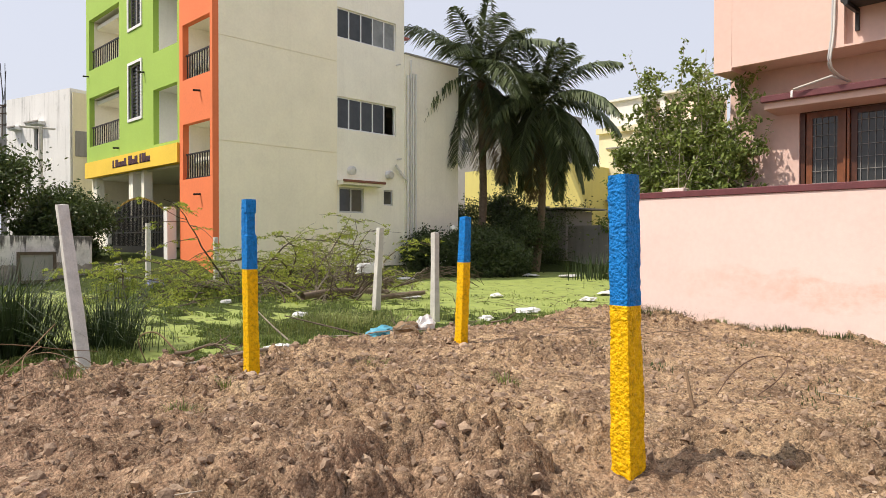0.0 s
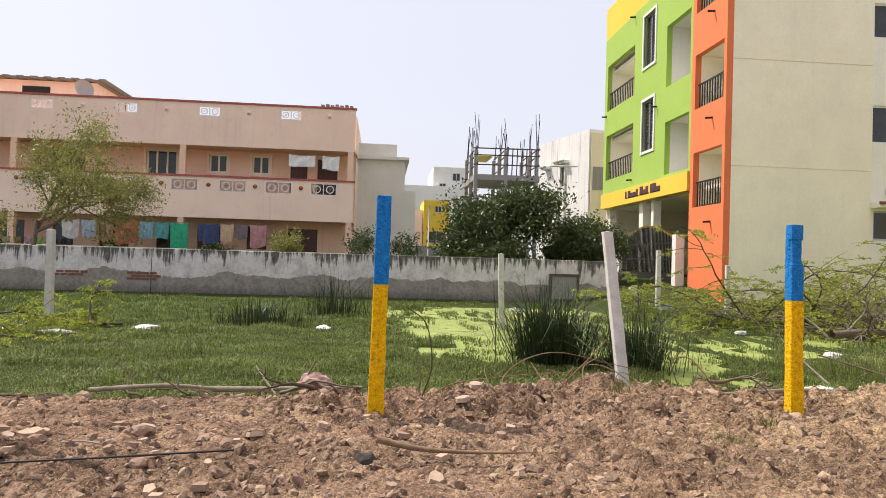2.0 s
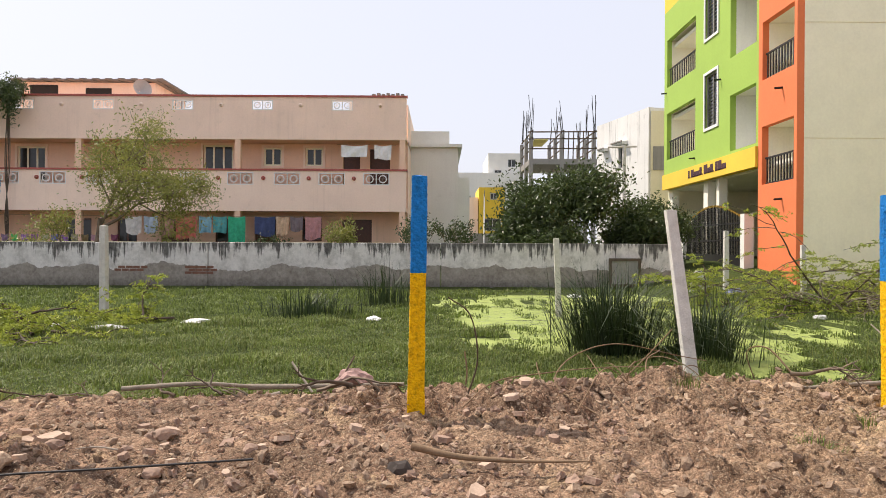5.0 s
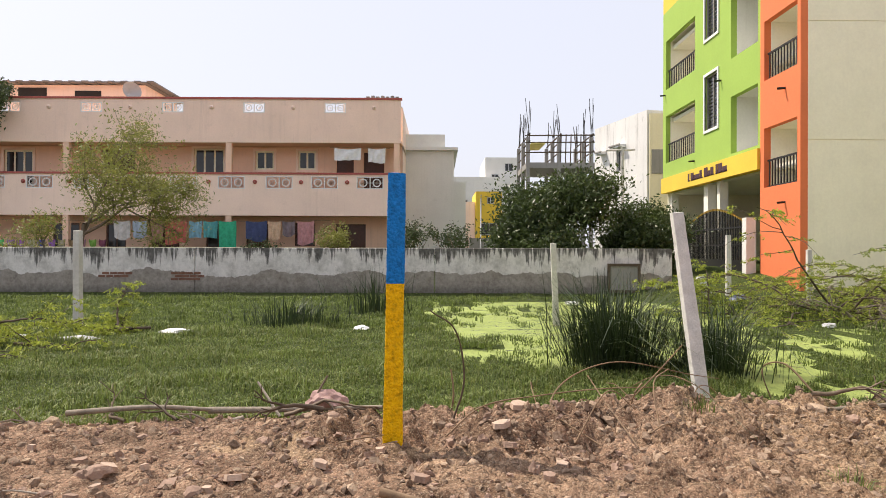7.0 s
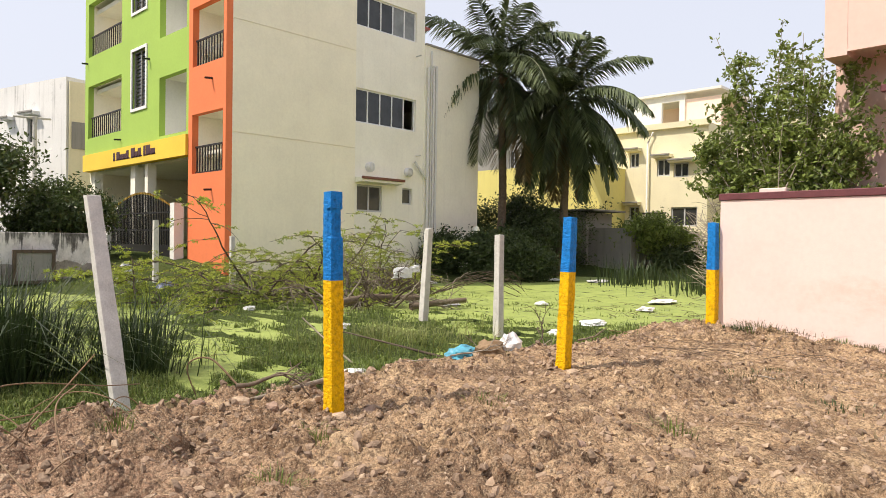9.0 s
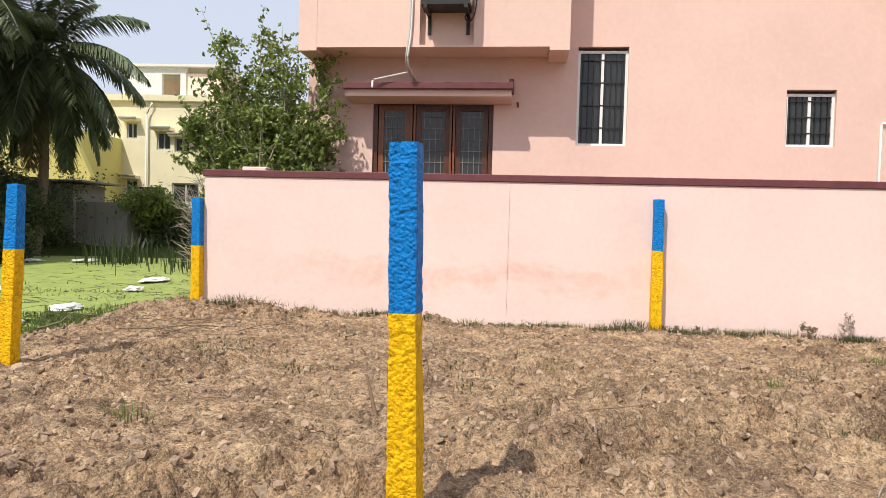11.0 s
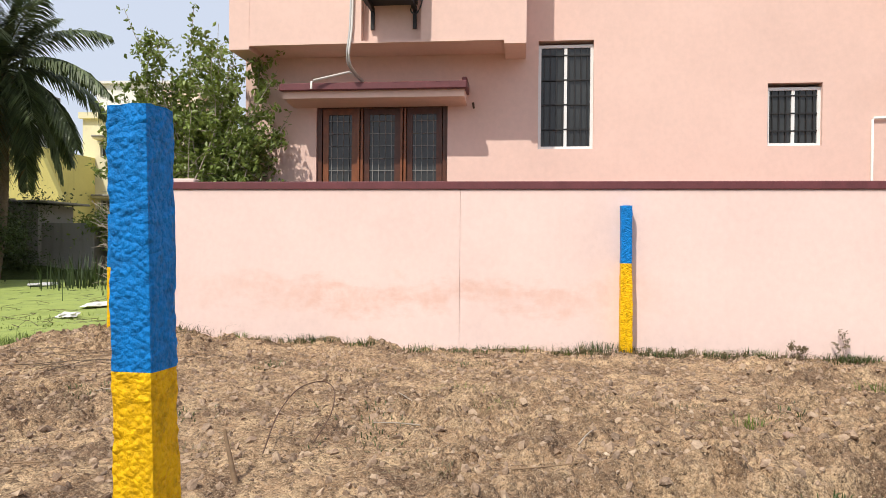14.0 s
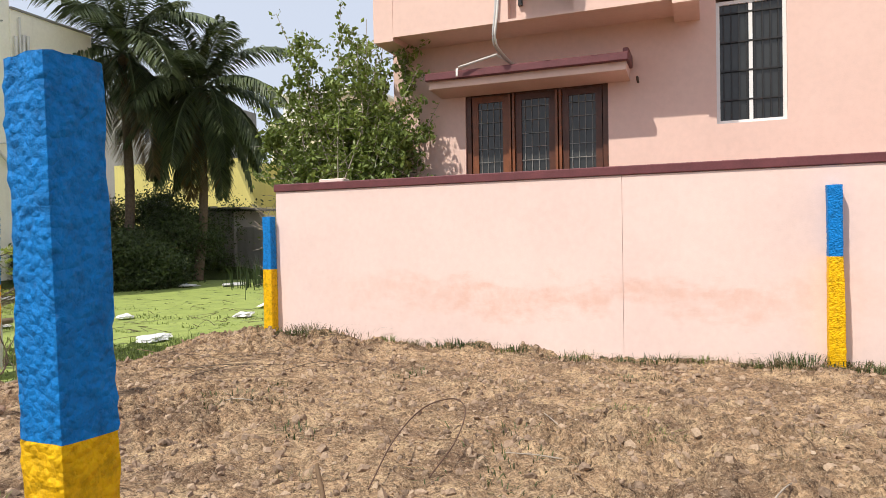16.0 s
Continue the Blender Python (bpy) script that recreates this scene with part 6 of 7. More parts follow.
# ---- marsh grass, reeds, weeds ----
def blades(P, H, W, rg, lean=0.5, az=None):
    """Bent grass blades at the places P: two quads each, the upper narrow."""
    n = len(P)
    az = rg.uniform(0, 2 * np.pi, n) if az is None else az
    D = np.stack([np.cos(az), np.sin(az), np.zeros(n)], 1)
    S = np.stack([-np.sin(az), np.cos(az), np.zeros(n)], 1)
    ln = np.abs(rg.normal(0, lean, n))[:, None]
    up = np.array([0, 0, 1.0])
    H = np.asarray(H)[:, None]
    mid = P + (up + D * ln * 0.5) * H * 0.55
    tip = P + (up * np.maximum(0.35, 1 - 0.35 * ln) + D * ln * 1.3) * H
    w = np.asarray(W)[:, None] if np.ndim(W) else W
    V = np.stack([P - S * w * 0.5, P + S * w * 0.5, mid + S * w * 0.42, mid - S * w * 0.42, tip + S * w * 0.06, tip - S * w * 0.06], 1).reshape(-1, 3)
    b = np.arange(n)[:, None] * 6
    return V, np.concatenate([b + np.array([[0, 1, 2, 3]]), b + np.array([[3, 2, 4, 5]])])


def scatter_grass(name, n, x0, x1, y0, y1, h, w, mat, seed, label, thr=0.5):
    rg = np.random.default_rng(seed)
    x, y = rg.uniform(x0, x1, n), rg.uniform(y0, y1, n)
    c = cover(x, y) + 0.16 * fbm(x * 2.3, y * 2.3, 61, 3)
    keep = (c > thr) & (x < bank_x(y) - 0.12 + 0.1 * rg.normal(size=n))
    x, y, c = x[keep], y[keep], c[keep]
    z = ground_z(x, y, False)
    tuft = 0.45 + 1.0 * sstep(-0.4, 0.6, fbm(x * 1.9, y * 1.9, 71, 3))
    V, F = blades(np.stack([x, y, z - 0.01], 1), h * tuft * rg.uniform(0.5, 1.3, len(x)), w * rg.uniform(0.7, 1.3, len(x)), rg, 0.6)
    return tagged(np_mesh(name, V, F, mat), label, "grass", kind="stuff")


scatter_grass("grass", 95000, -9.6, -5.1, -7, 5.5, 0.075, 0.01, GRASS, 1, "short green marsh grass by the bank")
scatter_grass("grass", 70000, -14.5, -9.6, -11, 6, 0.085, 0.015, GRASS, 2, "short green marsh grass")
scatter_grass("grass", 45000, -20.0, -14.5, -16, 6, 0.1, 0.02, GRASS, 3, "short green marsh grass by the boundary wall")
scatter_grass("grass", 40000, -19.5, -5.0, 4.5, 16, 0.09, 0.014, GRASS, 4, "tufts of marsh grass in the duckweed", 0.52)
scatter_grass("grass", 26000, -12.0, -5.0, -7, 4.5, 0.09, 0.010, GRASS_DRY, 5, "pale grass among the green marsh grass", 0.6)

rgt = np.random.default_rng(8)
x, y = rgt.uniform(-18, -6, 90000), rgt.uniform(0.5, 15, 90000)
keep = (fbm(x * 1.1, y * 3.0, 64, 4) > 0.2) & (x < bank_x(y) - 0.2) & (rgt.uniform(0, 1, 90000) < sstep(16, 6, y))
x, y = x[keep], y[keep]
V, F = blades(np.stack([x, y, np.maximum(ground_z(x, y, False), -0.08)], 1), 0.06 * rgt.uniform(0.4, 1.4, len(x)), 0.013 * rgt.uniform(0.7, 1.3, len(x)), rgt, 0.8)
tagged(np_mesh("grass", V, F, GRASS), "short grass tufts standing in the duckweed", "grass", kind="stuff")


def reed_clump(name, centre, spread, n, h, w, lean, mat, seed, label):
    rg = np.random.default_rng(seed)
    P = np.array(centre) + rg.normal(size=(n, 3)) * np.array([spread[0], spread[1], 0])
    out = P - np.array(centre)
    az = np.arctan2(out[:, 1], out[:, 0]) + rg.normal(0, 0.5, n)
    V, F = blades(P, h * rg.uniform(0.45, 1.15, n), np.full(n, w), rg, lean, az)
    ob = np_mesh(name, V, F, mat)
    return tagged(ob, label, "reeds", "reed clumps", kind="stuff")


reed_clump("reeds", (-8.2, 2.1, -0.1), (0.2, 0.26), 950, 1.2, 0.013, 0.75, REED, 1, "dense clump of dark green bulrushes")
reed_clump("reeds", (-7.9, 3.2, -0.1), (0.2, 0.22), 460, 0.95, 0.012, 0.8, REED, 2, "dense clump of dark green bulrushes by the tilted post")
reed_clump("reeds", (-12.4, -2.5, -0.1), (0.25, 0.5), 330, 0.6, 0.018, 0.35, REED, 3, "short clump of bulrushes in the marsh")
reed_clump("reeds", (-14.6, -1.2, -0.1), (0.2, 0.35), 220, 1.05, 0.016, 0.3, REED, 4, "tall thin bulrushes in the marsh")
reed_clump("reeds", (-12.0, 21.0, -0.1), (0.5, 0.7), 160, 1.0, 0.035, 0.35, REED, 5, "sparse reeds in the far pond")
reed_clump("reeds", (-9.6, 21.5, -0.1), (0.7, 1.0), 130, 1.0, 0.035, 0.4, REED, 6, "sparse reeds in the far pond")
reed_clump("reeds", (-8.6, 19.0, -0.1), (0.5, 0.8), 90, 0.8, 0.03, 0.4, REED, 7, "sparse reeds in the far pond")
reed_clump("reeds", (-7.6, 6.2, -0.08), (0.5, 0.8), 900, 0.3, 0.01, 0.6, GRASS_DRY, 8, "matted grass tuft at the pond edge")
reed_clump("reeds", (-5.5, 9.4, -0.06), (0.35, 0.4), 500, 0.22, 0.01, 0.6, GRASS, 9, "grass tuft at the pond edge")
reed_clump("reeds", (-14.0, 7.0, 0.0), (0.6, 0.9), 700, 0.45, 0.016, 0.6, GRASS, 10, "rank grass under the thorn bush")
WEEDS = [(x, wall_line(x) - 0.13) for x in (-1.6, -0.8, 0.4, 1.95, 2.5, 3.1, -3.1, -4.2, 5.0, 0.9)]
for k, (x, y) in enumerate(WEEDS + [(0.0, 6.9), (1.8, 6.6), (3.3, 7.7), (-0.3, 7.6), (4.2, 7.2), (2.6, 5.8), (-5.0, 1.9), (-4.4, 2.9), (-3.9, 2.3), (-2.9, 4.8), (-4.2, 4.4)]):
    z = float(ground_z(np.array([x]), np.array([y]))[0])
    reed_clump("weed_tuft", (x, y, z), (0.09, 0.05), 60, 0.10, 0.006, 0.7, GRASS, 100 + k, "small green weed tuft growing from bare earth")
rgw = np.random.default_rng(17)
for k in range(44):
    x = rgw.uniform(-4.5, 5.6)
    y = wall_line(x) - rgw.uniform(0.06, 0.3)
    z = float(ground_z(np.array([x]), np.array([y]))[0])
    reed_clump("weed_tuft", (x, y, z), (rgw.uniform(0.08, 0.25), 0.06), 70, rgw.uniform(0.06, 0.13), 0.008, 0.9, BUSH_LEAF if k % 3 else WEED_DRY, 300 + k, "low straggling weeds at the foot of the pink wall")
for k in range(24):
    x, y = rgw.uniform(-3.5, 4.8), rgw.uniform(5.2, 9.2)
    z = float(ground_z(np.array([x]), np.array([y]))[0])
    reed_clump("weed_tuft", (x, y, z), (rgw.uniform(0.08, 0.22), rgw.uniform(0.06, 0.15)), 45, rgw.uniform(0.03, 0.07), 0.008, 1.0, BUSH_LEAF if k % 2 else WEED_DRY, 400 + k, "small flat weeds spreading over bare earth")
for k, (x, h) in enumerate(((3.42, 0.36), (3.52, 0.3), (3.92, 0.52), (1.85, 0.22), (2.1, 0.24), (2.3, 0.22), (2.65, 0.2), (2.9, 0.18), (1.05, 0.18), (0.8, 0.16), (4.9, 0.2), (5.3, 0.22))):
    tree("dry_weed", (x, wall_line(x) - 0.1, 0.06), h, "small dry weed stalk against the pink wall", WEED_DRY, TWIG, 200 + k, depth=2, kids=3, spread=0.35, up=0.2, radius=0.004, trunk=0.5, leaf=0.025, per=3, cloud=0.015, shrink=0.5, category="weed")


# ---- stones, clods, rubble ----
def rocks(n, x0, x1, y0, y1, lo, hi, mat, seed, name, label, power=2.5, level=1):
    """Loose clods, each a jittered icosahedron, joined as one heap of stuff."""
    rg = np.random.default_rng(seed)
    bm = bmesh.new()
    bmesh.ops.create_icosphere(bm, subdivisions=level, radius=1.0)
    bv = np.array([v.co[:] for v in bm.verts])
    bf = np.array([[v.index for v in f.verts] for f in bm.faces])
    bm.free()
    x, y = rg.uniform(x0, x1, n), rg.uniform(y0, y1, n)
    keep = (x > bank_x(y) - 0.25) & (y < wall_line(x) - 0.02)
    x, y = x[keep], y[keep]
    n = len(x)
    r = lo + (hi - lo) * rg.uniform(0, 1, n) ** power
    z = ground_z(x, y) + r * 0.1
    q = rg.normal(size=(n, 4))
    q /= np.linalg.norm(q, axis=1)[:, None]
    V = bv[None] * (1 + 0.3 * rg.normal(size=(n, len(bv), 1)).clip(-1.8, 1.8)) * np.stack([np.ones(n), rg.uniform(0.6, 1, n), rg.uniform(0.4, 0.8, n)], 1)[:, None, :]
    w_, a, b, c = q.T[:, :, None]
    ax = np.stack([a, b, c], -1)
    t = 2 * np.cross(ax, V)
    V = V + w_[..., None] * t + np.cross(ax, t)
    V = V * r[:, None, None] + np.stack([x, y, z], 1)[:, None, :]
    F = bf[None] + (np.arange(n) * len(bv))[:, None, None]
    return tagged(np_mesh(name, V.reshape(-1, 3), F.reshape(-1, 3), mat), label, "stones", kind="stuff")


def clod_material(name, a, b, c):
    """Crumbs of earth, each with its own tone."""
    m, nt, lk, bs = nodes_of(name)
    g = nt.new("ShaderNodeNewGeometry")
    col = n_ramp(nt, lk, g.outputs["Random Per Island"], (0.0, a), (0.6, b), (1.0, c))
    col = n_mix(nt, lk, 0.4, col, n_ramp(nt, lk, n_noise(nt, lk, g.outputs["Position"], 45, 6, 0.7), (0.35, a), (0.65, c)))
    lk.new(col, bs.inputs["Base Color"])
    bs.inputs["Roughness"].default_value = 0.95
    n_bump(nt, lk, bs, n_noise(nt, lk, g.outputs["Position"], 90, 5), 0.9, 0.01)
    return m


CLOD = clod_material("earth_clod", (0.12, 0.08, 0.056), (0.32, 0.22, 0.15), (0.54, 0.4, 0.275))
PEBBLE = clod_material("pale_pebble", (0.3, 0.21, 0.145), (0.45, 0.33, 0.23), (0.6, 0.48, 0.35))
rocks(25000, -5.9, 4.6, -3.4, 9.9, 0.006, 0.042, CLOD, 1, "clods", "loose crumbled clods of brown earth", 3.2)
rocks(1300, -5.9, 4.6, -3.4, 9.9, 0.005, 0.028, PEBBLE, 2, "pebbles", "pale pebbles scattered over the earth", 3.5)
rocks(900, -5.9, -2.0, -3.6, 1.2, 0.008, 0.045, STONE, 3, "rubble", "broken brick and stone rubble in the earth", 3.2, 2)
rocks(1500, -6.0, -4.4, 0.4, 4.6, 0.008, 0.034, CLOD, 4, "clods", "heaped clods of earth along the bank", 2.8)


def rock(x, y, r, mat, label, seed, flat=0.6):
    rg = np.random.default_rng(seed)
    z = float(ground_z(np.array([x]), np.array([y]))[0])
    bm = bmesh.new()
    bmesh.ops.create_icosphere(bm, subdivisions=2, radius=r)
    for v in bm.verts:
        k = 1 + 0.35 * noise.noise(v.co / r * 1.4 + Vector((seed, 0, 0))) + 0.1 * noise.noise(v.co / r * 5)
        v.co = Vector((v.co.x * k, v.co.y * k * 0.8, v.co.z * k * flat))
    bmesh.ops.rotate(bm, verts=bm.verts, cent=(0, 0, 0), matrix=Matrix.Rotation(rg.uniform(0, 6), 3, "Z"))
    bmesh.ops.translate(bm, verts=bm.verts, vec=(x, y, z + r * flat * 0.35))
    return tagged(part("stone", bm, mat), label, "stone", "loose stones")


for k, (x, y, r) in enumerate(((-5.45, 2.95, 0.1), (-5.3, 3.15, 0.08), (-5.6, 2.7, 0.07), (-4.75, 3.35, 0.08), (-4.9, 3.75, 0.09), (-3.9, 3.0, 0.07), (-2.25, 2.7, 0.06), (-1.9, 2.95, 0.05), (-3.1, 3.9, 0.06), (-4.45, 5.9, 0.09), (-4.8, 6.3, 0.08), (-4.9, -0.6, 0.07), (-3.33, -2.33, 0.1), (-3.79, -2.3, 0.08), (-4.05, -1.74, 0.09), (-2.9, -2.35, 0.08), (-4.67, -1.01, 0.06), (-3.3, -1.5, 0.07), (-4.2, 0.3, 0.05), (-3.7, -1.1, 0.06), (-0.6, 6.9, 0.05), (0.9, 6.6, 0.06), (1.9, 6.2, 0.05))):
    rock(x, y, r * 0.8, STONE if k % 3 else CLOD, "broken stone lying in the dug earth", k)
SHARD = plain("pale_stone_shard", (0.46, 0.335, 0.25), 0.9, var=0.25, scale=12, bump=0.6)
rgs = np.random.default_rng(61)
for k in range(46):
    x, y = rgs.uniform(-4.9, -2.3), rgs.uniform(-3.0, 0.9)
    z = float(ground_z(np.array([x]), np.array([y]))[0]) + 0.02
    bm = bmesh.new()
    m = int(rgs.integers(4, 7))
    r = rgs.uniform(0.035, 0.085)
    rim = [(r * rgs.uniform(0.6, 1.1) * math.cos(6.283 * q / m), r * rgs.uniform(0.45, 0.8) * math.sin(6.283 * q / m)) for q in range(m)]
    lo = [bm.verts.new((u, v, -0.02)) for u, v in rim]
    hi = [bm.verts.new((u * 0.92, v * 0.92, 0.012)) for u, v in rim]
    bm.faces.new(hi)
    bm.faces.new(lo[::-1])
    for q in range(m):
        bm.faces.new((lo[q], lo[(q + 1) % m], hi[(q + 1) % m], hi[q]))
    bmesh.ops.transform(bm, matrix=pose(x, y, z, rgs.uniform(-16, 16), rgs.uniform(-16, 16), rgs.uniform(0, 360)), verts=bm.verts)
    bmesh.ops.recalc_face_normals(bm, faces=bm.faces)
    tagged(part("stone", bm, SHARD if k % 3 else STONE), "flat pale stone shard lying in the earth", "stone", "stone shards")
rock(-3.44, -0.22, 0.075, plain("charred_clod", (0.045, 0.035, 0.03), 0.95, var=0.4), "dark clod with a trailing root", 77, 0.8)


# ---- sticks, wires, rubbish ----
def stick(name, pts, r0, r1, mat, label, category="stick", n=20):
    P = curve_pts(pts, n)
    s = Soup()
    s.tube(P, np.linspace(r0, r1, len(P)) * 0.75, 6)
    return tagged(s.mesh(name, mat), label, category, "loose sticks and wires")


stick("wire_loop", [(-1.37, 5.58, 0.06), (-1.44, 6.1, 0.16), (-1.44, 6.6, 0.22), (-1.34, 6.92, 0.21), (-1.22, 6.8, 0.17), (-1.13, 6.3, 0.12), (-1.13, 5.82, 0.06)], 0.006, 0.006, WIRE, "rusty wire loop standing up from the earth", "wire", 40)
stick("stick", [(-1.39, 5.2, 0.0), (-1.43, 5.22, 0.15), (-1.47, 5.24, 0.29)], 0.022, 0.012, TWIG, "short stub of wood sticking out of the earth")
stick("stick", [(-5.6, 0.2, 0.0), (-5.55, 0.22, 0.2), (-5.56, 0.2, 0.38)], 0.012, 0.008, TWIG, "thin upright stick at the bank")
stick("stick", [(-5.4, -0.85, 0.0), (-5.35, -0.8, 0.2), (-5.4, -0.72, 0.36)], 0.013, 0.009, BARK, "thin upright stick at the bank")
stick("stick", [(-5.3, -1.05, 0.08), (-5.45, -1.25, 0.3)], 0.014, 0.012, BARK_PALE, "pale broken stick leaning at the bank")
stick("branch", [(-5.4, -1.6, 0.1), (-5.35, -1.0, 0.12), (-5.25, -0.3, 0.16)], 0.035, 0.02, DEADWOOD, "weathered branch lying along the bank", "branch")
stick("branch", [(-5.3, -2.6, 0.1), (-5.32, -2.0, 0.14), (-5.4, -1.5, 0.1)], 0.03, 0.02, DEADWOOD, "weathered branch lying along the bank", "branch")
stick("branch", [(-6.0, 4.6, 0.02), (-5.7, 4.0, 0.1), (-5.55, 3.4, 0.1), (-5.6, 2.9, 0.05)], 0.035, 0.02, DEADWOOD, "fallen log along the pond bank", "branch")
stick("root", [(-3.42, -0.16, 0.2), (-3.4, 0.1, 0.15), (-3.36, 0.45, 0.14), (-3.33, 0.78, 0.15)], 0.03, 0.006, TWIG, "dry root trailing from a dark clod", "root")
stick("cable", [(-2.7, -2.4, 0.16), (-2.95, -2.2, 0.18), (-3.1, -1.6, 0.18), (-3.25, -0.96, 0.18)], 0.008, 0.008, IRON, "thin black cable on the earth", "cable")
stick("vine_stem", [(-6.1, 2.95, 0.0), (-6.08, 2.85, 0.3), (-5.95, 2.98, 0.36), (-5.75, 3.12, 0.15), (-5.65, 3.18, 0.1)], 0.007, 0.014, TWIG, "arched dry stem rising from the marsh", "stem", 30)
for pts in ([(-4.7, 0.15, 0.1), (-4.85, 0.4, 0.26), (-5.0, 0.8, 0.3), (-5.1, 1.3, 0.33), (-5.3, 1.9, 0.3)], [(-4.5, 1.1, 0.1), (-4.8, 0.85, 0.25), (-5.0, 1.0, 0.42), (-5.2, 1.4, 0.5), (-5.5, 2.0, 0.36), (-5.9, 2.4, 0.25)], [(-4.4, 1.3, 0.12), (-4.8, 1.2, 0.3), (-5.1, 1.15, 0.42)], [(-5.0, 1.35, 0.2), (-5.1, 1.6, 0.4), (-5.2, 1.85, 0.62)], [(-4.55, 0.95, 0.1), (-4.75, 1.2, 0.38), (-4.8, 1.4, 0.25)], [(-4.6, 1.5, 0.15), (-4.9, 1.55, 0.4), (-5.2, 1.75, 0.45)]):
    stick("vine_stem", pts, 0.007, 0.005, TWIG, "dry brown creeper stem arching over the bank", "stem", 30)
stick("stem", [(-4.75, 0.05, 0.9), (-4.9, 0.22, 0.75), (-5.0, 0.28, 0.4), (-5.05, 0.2, 0.1)], 0.006, 0.01, TWIG_DARK, "thin bent stem leaning by the painted post", "stem")
for pts, r in (([(-6.6, 5.0, -0.05), (-6.9, 4.9, 0.15), (-7.4, 4.85, 0.42)], 0.022), ([(-6.3, 6.0, -0.02), (-6.8, 5.7, 0.1), (-7.6, 5.5, 0.2)], 0.025)):
    stick("branch", pts, r, 0.01, DEADWOOD if r < 0.024 else TWIG_DARK, "broken branch leaning at the pond edge", "branch")
rgb = np.random.default_rng(99)
for k in range(26):
    x, y = rgb.uniform(-5.2, -3.0), rgb.uniform(7.4, 9.4)
    a = rgb.uniform(-1.1, 1.1)
    L = rgb.uniform(0.15, 0.6)
    z = float(ground_z(np.array([x]), np.array([y]))[0]) + 0.015
    stick("twig", [(x - L * math.cos(a), y - L * math.sin(a), z), (x, y, z + rgb.uniform(0.01, 0.07)), (x + L * math.cos(a), y + L * math.sin(a) * 0.7, z)], 0.005, 0.003, TWIG_DARK if k % 2 else TWIG, "dry twig lying on the earth", "twig", 8)
for k in range(40):
    x, y = rgb.uniform(-5.4, 2.5), rgb.uniform(-2.5, 7.5)
    if abs(x) < 1.6 and y < 3.2:
        continue
    a = rgb.uniform(0, 6.28)
    L = rgb.uniform(0.06, 0.2)
    z = float(ground_z(np.array([x]), np.array([y]))[0]) + 0.012
    stick("twig", [(x - L * math.cos(a), y - L * math.sin(a), z), (x, y, z + 0.02), (x + L * math.cos(a), y + L * math.sin(a), z + rgb.uniform(0, 0.05))], 0.008, 0.004, BARK_PALE if k % 2 else TWIG, "short dry twig lying on the earth", "twig", 6)
# brushwood and creeper tangles along the bank
for k in range(16):
    y = (-2.9, -2.5, -2.1, -1.7, -1.3, -1.0, -0.7, -0.5, 3.0, 3.3, 5.4, 5.8, 6.6, 7.0, 7.5, 8.0)[k]
    x = float(bank_x(np.array([y]))[0]) + rgb.uniform(-0.05, 0.25)
    z = float(ground_z(np.array([x]), np.array([y]))[0]) + 0.03
    a = rgb.choice((1.57, -1.57)) + rgb.normal(0, 0.4)
    s = Soup()
    grow(rgb, (x, y, z), (math.cos(a), math.sin(a), 0.08), rgb.uniform(0.25, 0.5), rgb.uniform(0.01, 0.022), 2, s, [], 0.45, 0.0, 3, 0.6, 0.5)
    tagged(s.mesh("branch", (TWIG_DARK, DEADWOOD, BARK)[k % 3]), "dead branched stick lying along the bank", "branch", "loose sticks and wires")
for k in range(12):
    y = rgb.uniform(0.5, 2.3)
    P = arc_path(rgb, (-4.9 - rgb.uniform(0, 0.5), y, 0.12), rgb.uniform(0, 6.28), rgb.uniform(0.5, 1.2), rgb.uniform(0.4, 1.1), rgb.uniform(1.2, 2.4), 10, 0.1)
    P[:, 2] = np.maximum(P[:, 2], 0.08)
    stick("vine_stem", [tuple(q) for q in P[::2]], 0.006, 0.004, TWIG, "dry brown creeper stem arching over the bank", "stem", 20)
# brush heap before the beige wall
heap = thing("brush_heap", (-11.6, 9.6, -0.05), "heap of dead branches with torn plastic", "brush heap")
for k in range(46):
    c = np.array([-11.6, 9.7, 0.03]) + rgb.normal(size=3) * np.array([0.5, 0.75, 0.0])
    a = rgb.uniform(0, 6.28)
    s = Soup()
    grow(rgb, c, (math.cos(a), math.sin(a), rgb.uniform(0.3, 1.3)), rgb.uniform(0.45, 0.8), rgb.uniform(0.014, 0.03), 3, s, [], 0.6, -0.1, 3, 0.65, 0.6)
    s.mesh("branch", TWIG_DARK if k % 3 else DEADWOOD, heap)
for pts, r in (([(-11.2, 8.2, 0.1), (-11.3, 9.2, 0.16), (-11.0, 10.4, 0.1)], 0.08), ([(-10.6, 9.6, 0.0), (-10.4, 10.2, 0.06), (-10.2, 10.8, 0.1)], 0.07)):
    s = Soup()
    s.tube(curve_pts(pts), np.linspace(r, r * 0.7, len(curve_pts(pts))), 9)
    s.mesh("log", BARK, heap, label="fallen grey log")
for k in range(9):
    y = 10.9 + 0.16 * k
    s = Soup()
    s.tube(curve_pts([(-10.8, 10.4, 0.2), (-10.4, y + 0.2, 0.5 + 0.08 * (k % 3)), (-9.6 - 0.1 * k, y + 0.9, 0.15 + 0.1 * (k % 4))], 12), 0.007, 5)
    s.mesh("branch", TWIG_DARK, heap)


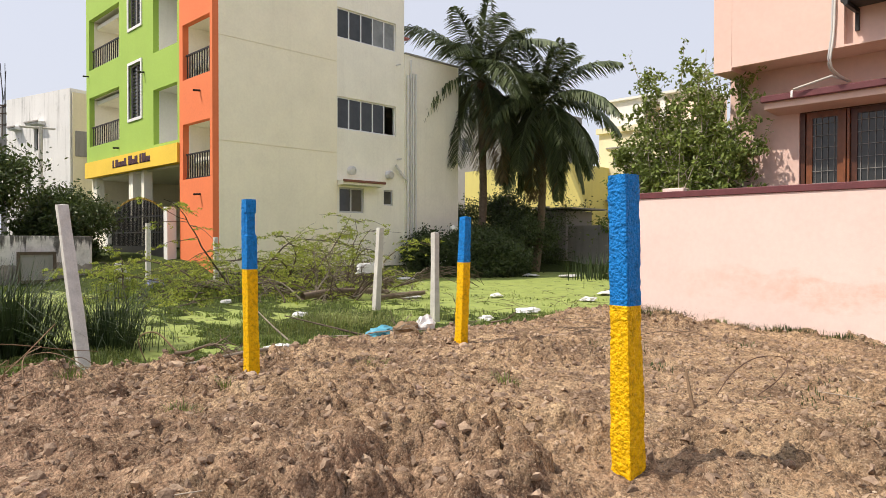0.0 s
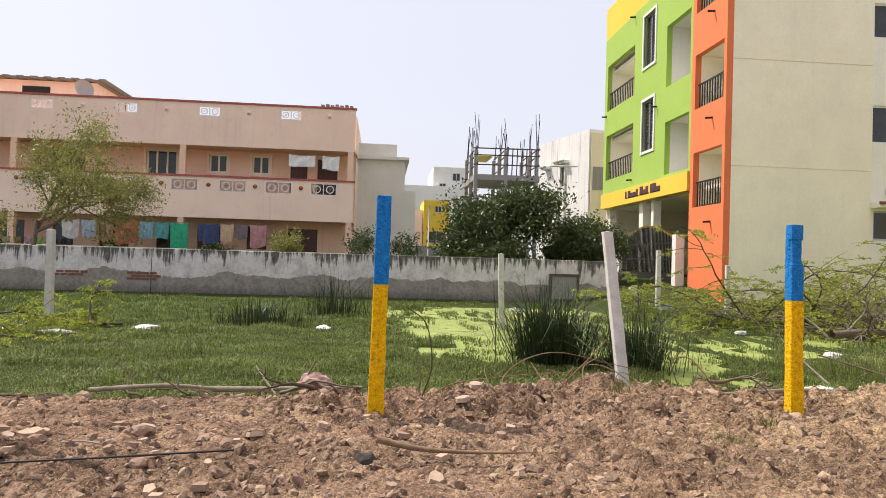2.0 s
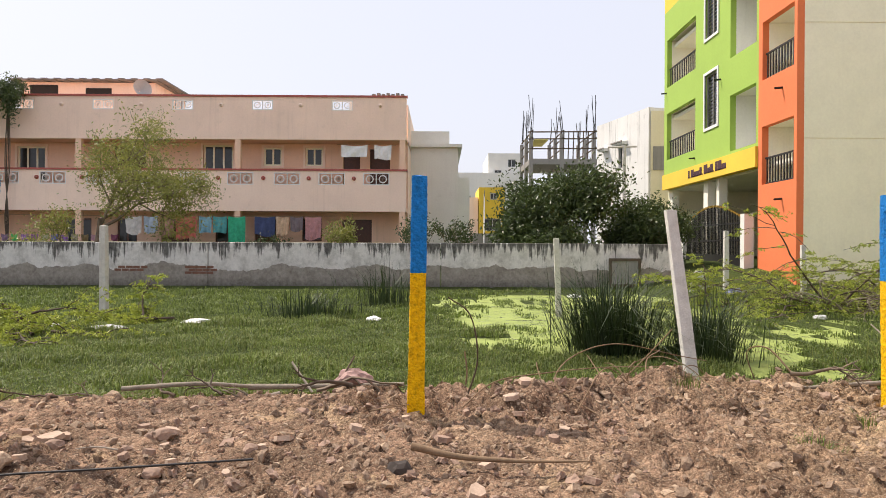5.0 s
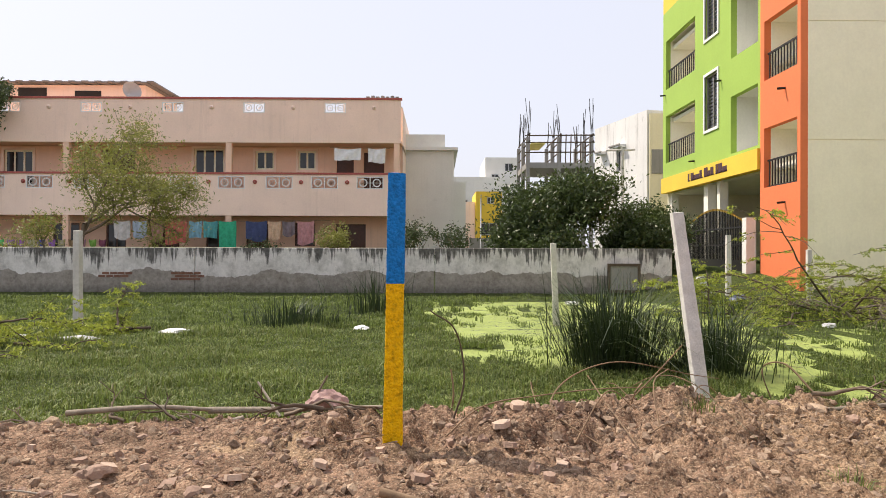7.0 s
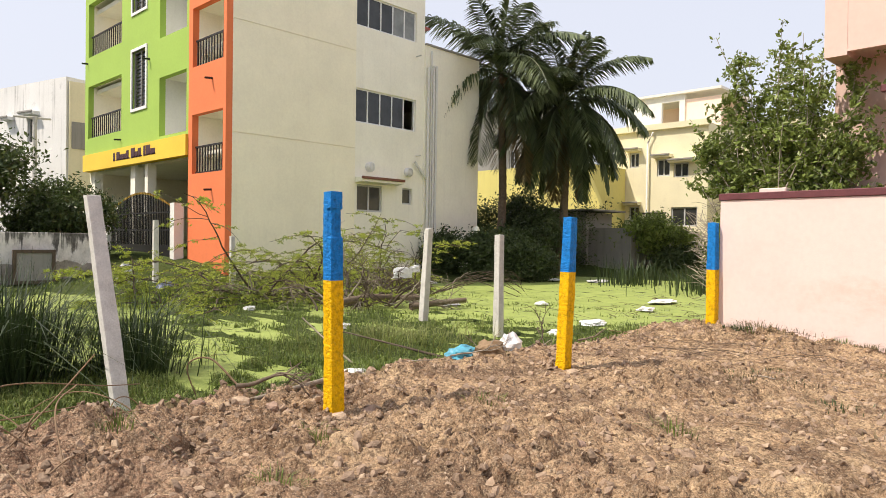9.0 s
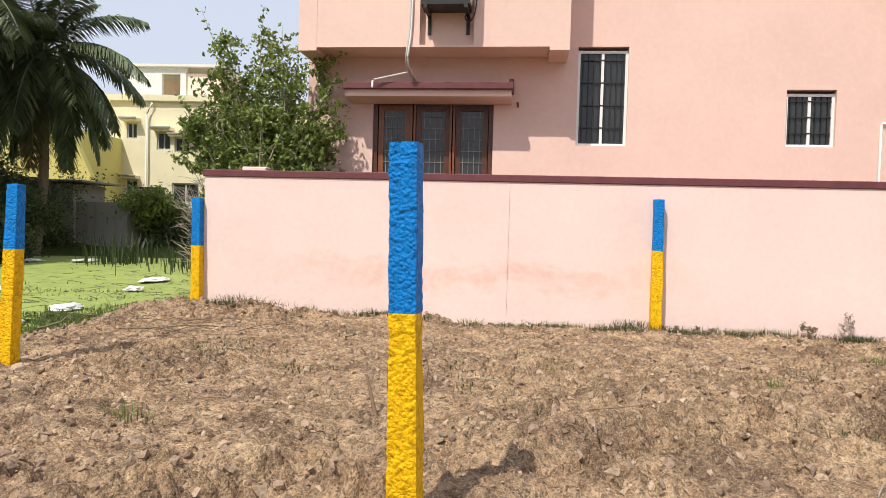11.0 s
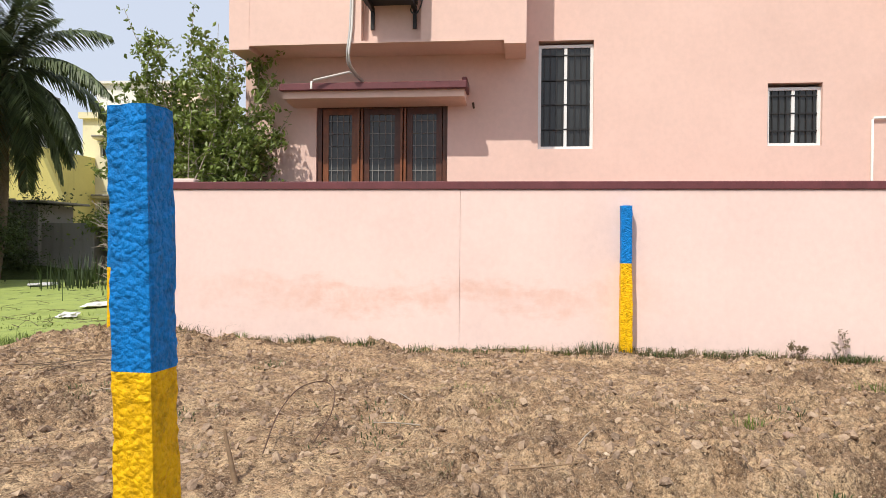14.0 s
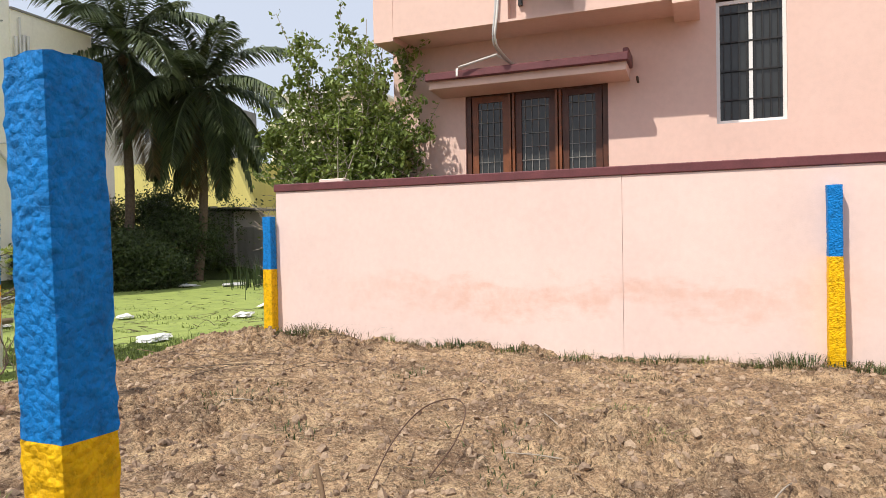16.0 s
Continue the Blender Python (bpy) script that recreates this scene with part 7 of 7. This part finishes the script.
def crumpled(name, centre, size, mat, label, seed, category="rubbish", group="litter"):
    """A crumpled bag or sheet."""
    bm = bmesh.new()
    bmesh.ops.create_icosphere(bm, subdivisions=3, radius=1.0)
    for v in bm.verts:
        k = 1 + 0.45 * noise.noise(v.co * 1.7 + Vector((seed * 3.1, 0, 0))) + 0.25 * noise.noise(v.co * 4.5 + Vector((0, seed, 0)))
        v.co = Vector((v.co.x * size[0] * k, v.co.y * size[1] * k, max(-0.25, v.co.z) * size[2] * k)) + Vector(centre)
    return tagged(part(name, bm, mat), label, category, group)


crumpled("plastic_bag", (-10.9, 9.65, 0.6), (0.07, 0.26, 0.16), PLASTIC_WHITE, "torn white plastic bag caught on the brush heap", 1)
crumpled("plastic_bag", (-11.1, 10.2, 0.68), (0.06, 0.16, 0.11), PLASTIC_WHITE, "torn white plastic bag caught on the brush heap", 2)
crumpled("plastic_bag", (-10.8, 10.9, -0.04), (0.2, 0.3, 0.04), PLASTIC_WHITE, "white plastic scrap floating in the pond", 3)
crumpled("sack", (-5.6, 6.05, 0.1), (0.16, 0.2, 0.14), plain("brown_sack", (0.24, 0.16, 0.09), 0.9, var=0.4), "brown sack of rubbish at the pond edge", 4)
crumpled("plastic_sheet", (-5.75, 5.75, 0.1), (0.14, 0.2, 0.1), PLASTIC_BLUE, "crumpled blue plastic sheet by the rubbish sack", 5)
crumpled("plastic_bag", (-5.55, 6.35, 0.16), (0.1, 0.14, 0.14), PLASTIC_WHITE, "white plastic bag by the rubbish sack", 6)
crumpled("plastic_bag", (-5.5, 5.15, 0.07), (0.06, 0.1, 0.05), plain("dull_yellow_bag", (0.35, 0.3, 0.1), 0.6), "dull yellow scrap on the bank", 7)
crumpled("plastic_bag", (-5.9, 4.35, 0.06), (0.07, 0.2, 0.05), PLASTIC_WHITE, "white plastic scrap on the bank", 8)
crumpled("cloth_scrap", (-5.38, -0.72, 0.16), (0.1, 0.14, 0.1), plain("dusty_pink_cloth", (0.42, 0.27, 0.24), 0.9, var=0.3), "dusty pink cloth scrap at the bank", 9)
for k, (x, y, sx, sy) in enumerate(((-10.3, -5.2, 0.12, 0.32), (-11.2, -4.1, 0.15, 0.28), (-10.5, -6.1, 0.1, 0.15), (-11.8, -1.2, 0.15, 0.14), (-12.4, 7.1, 0.1, 0.12), (-6.9, 10.3, 0.18, 0.3), (-8.0, 15.2, 0.25, 0.45), (-7.4, 13.2, 0.15, 0.2), (-13.2, 21.0, 0.3, 0.5), (-9.5, 12.5, 0.12, 0.15), (-16.0, 15.5, 0.2, 0.3), (-9.2, 6.8, 0.1, 0.15), (-5.6, 9.3, 0.2, 0.28), (-14.4, 20.3, 0.25, 0.35), (-6.6, 8.8, 0.1, 0.16), (-17.5, 3.5, 0.12, 0.2))):
    crumpled("plastic_bag", (x, y, -0.03), (sx, sy, 0.06), PLASTIC_WHITE if k % 4 else GREY_PALE, "dirty white plastic litter in the marsh", 20 + k)
crumpled("plastic_bag", (-17.0, 6.6, 0.28), (0.16, 0.2, 0.4), GREY_PALE, "grey sack standing in the grass", 40)
crumpled("plastic_bag", (-15.6, 6.9, 0.1), (0.15, 0.22, 0.25), plain("navy_and_white_plastic", (0.2, 0.22, 0.36), 0.5, var=0.8, scale=5), "blue and white plastic bag in the grass", 41)
crumpled("plastic_bag", (-16.0, 17.8, 1.7), (0.1, 0.12, 0.12), PLASTIC_WHITE, "white bag caught in the bush", 42)
for k in range(60):
    x, y = rgb.uniform(-9.5, -5.5), rgb.uniform(8.8, 17)
    P = [(x, y, -0.06), (x + rgb.uniform(-0.3, 0.3), y + rgb.uniform(-0.2, 0.2), -0.04 + rgb.uniform(0, 0.06)), (x + rgb.uniform(-0.6, 0.6), y + rgb.uniform(-0.3, 0.3), -0.06)]
    stick("twig", P, 0.006, 0.004, TWIG_DARK, "dead twig floating in the duckweed", "twig", 6)
# broken wooden frame leaning on the boundary wall
FRM = FaceX(-19.85)
bf = thing("wooden_frame", (-19.85, 5.6, 0.0), "broken wooden window frame leaning on the old wall", "window frame")
part("frame", frame_bm(FRM, 5.0, 5.95, 0.1, 0.95, 0.08, 0, 0.06), TWIG_DARK, bf)
part("board", boxes(FRM, (5.07, 5.88, 0.17, 0.88, 0.03, 0.05)), GREY_WALL, bf)
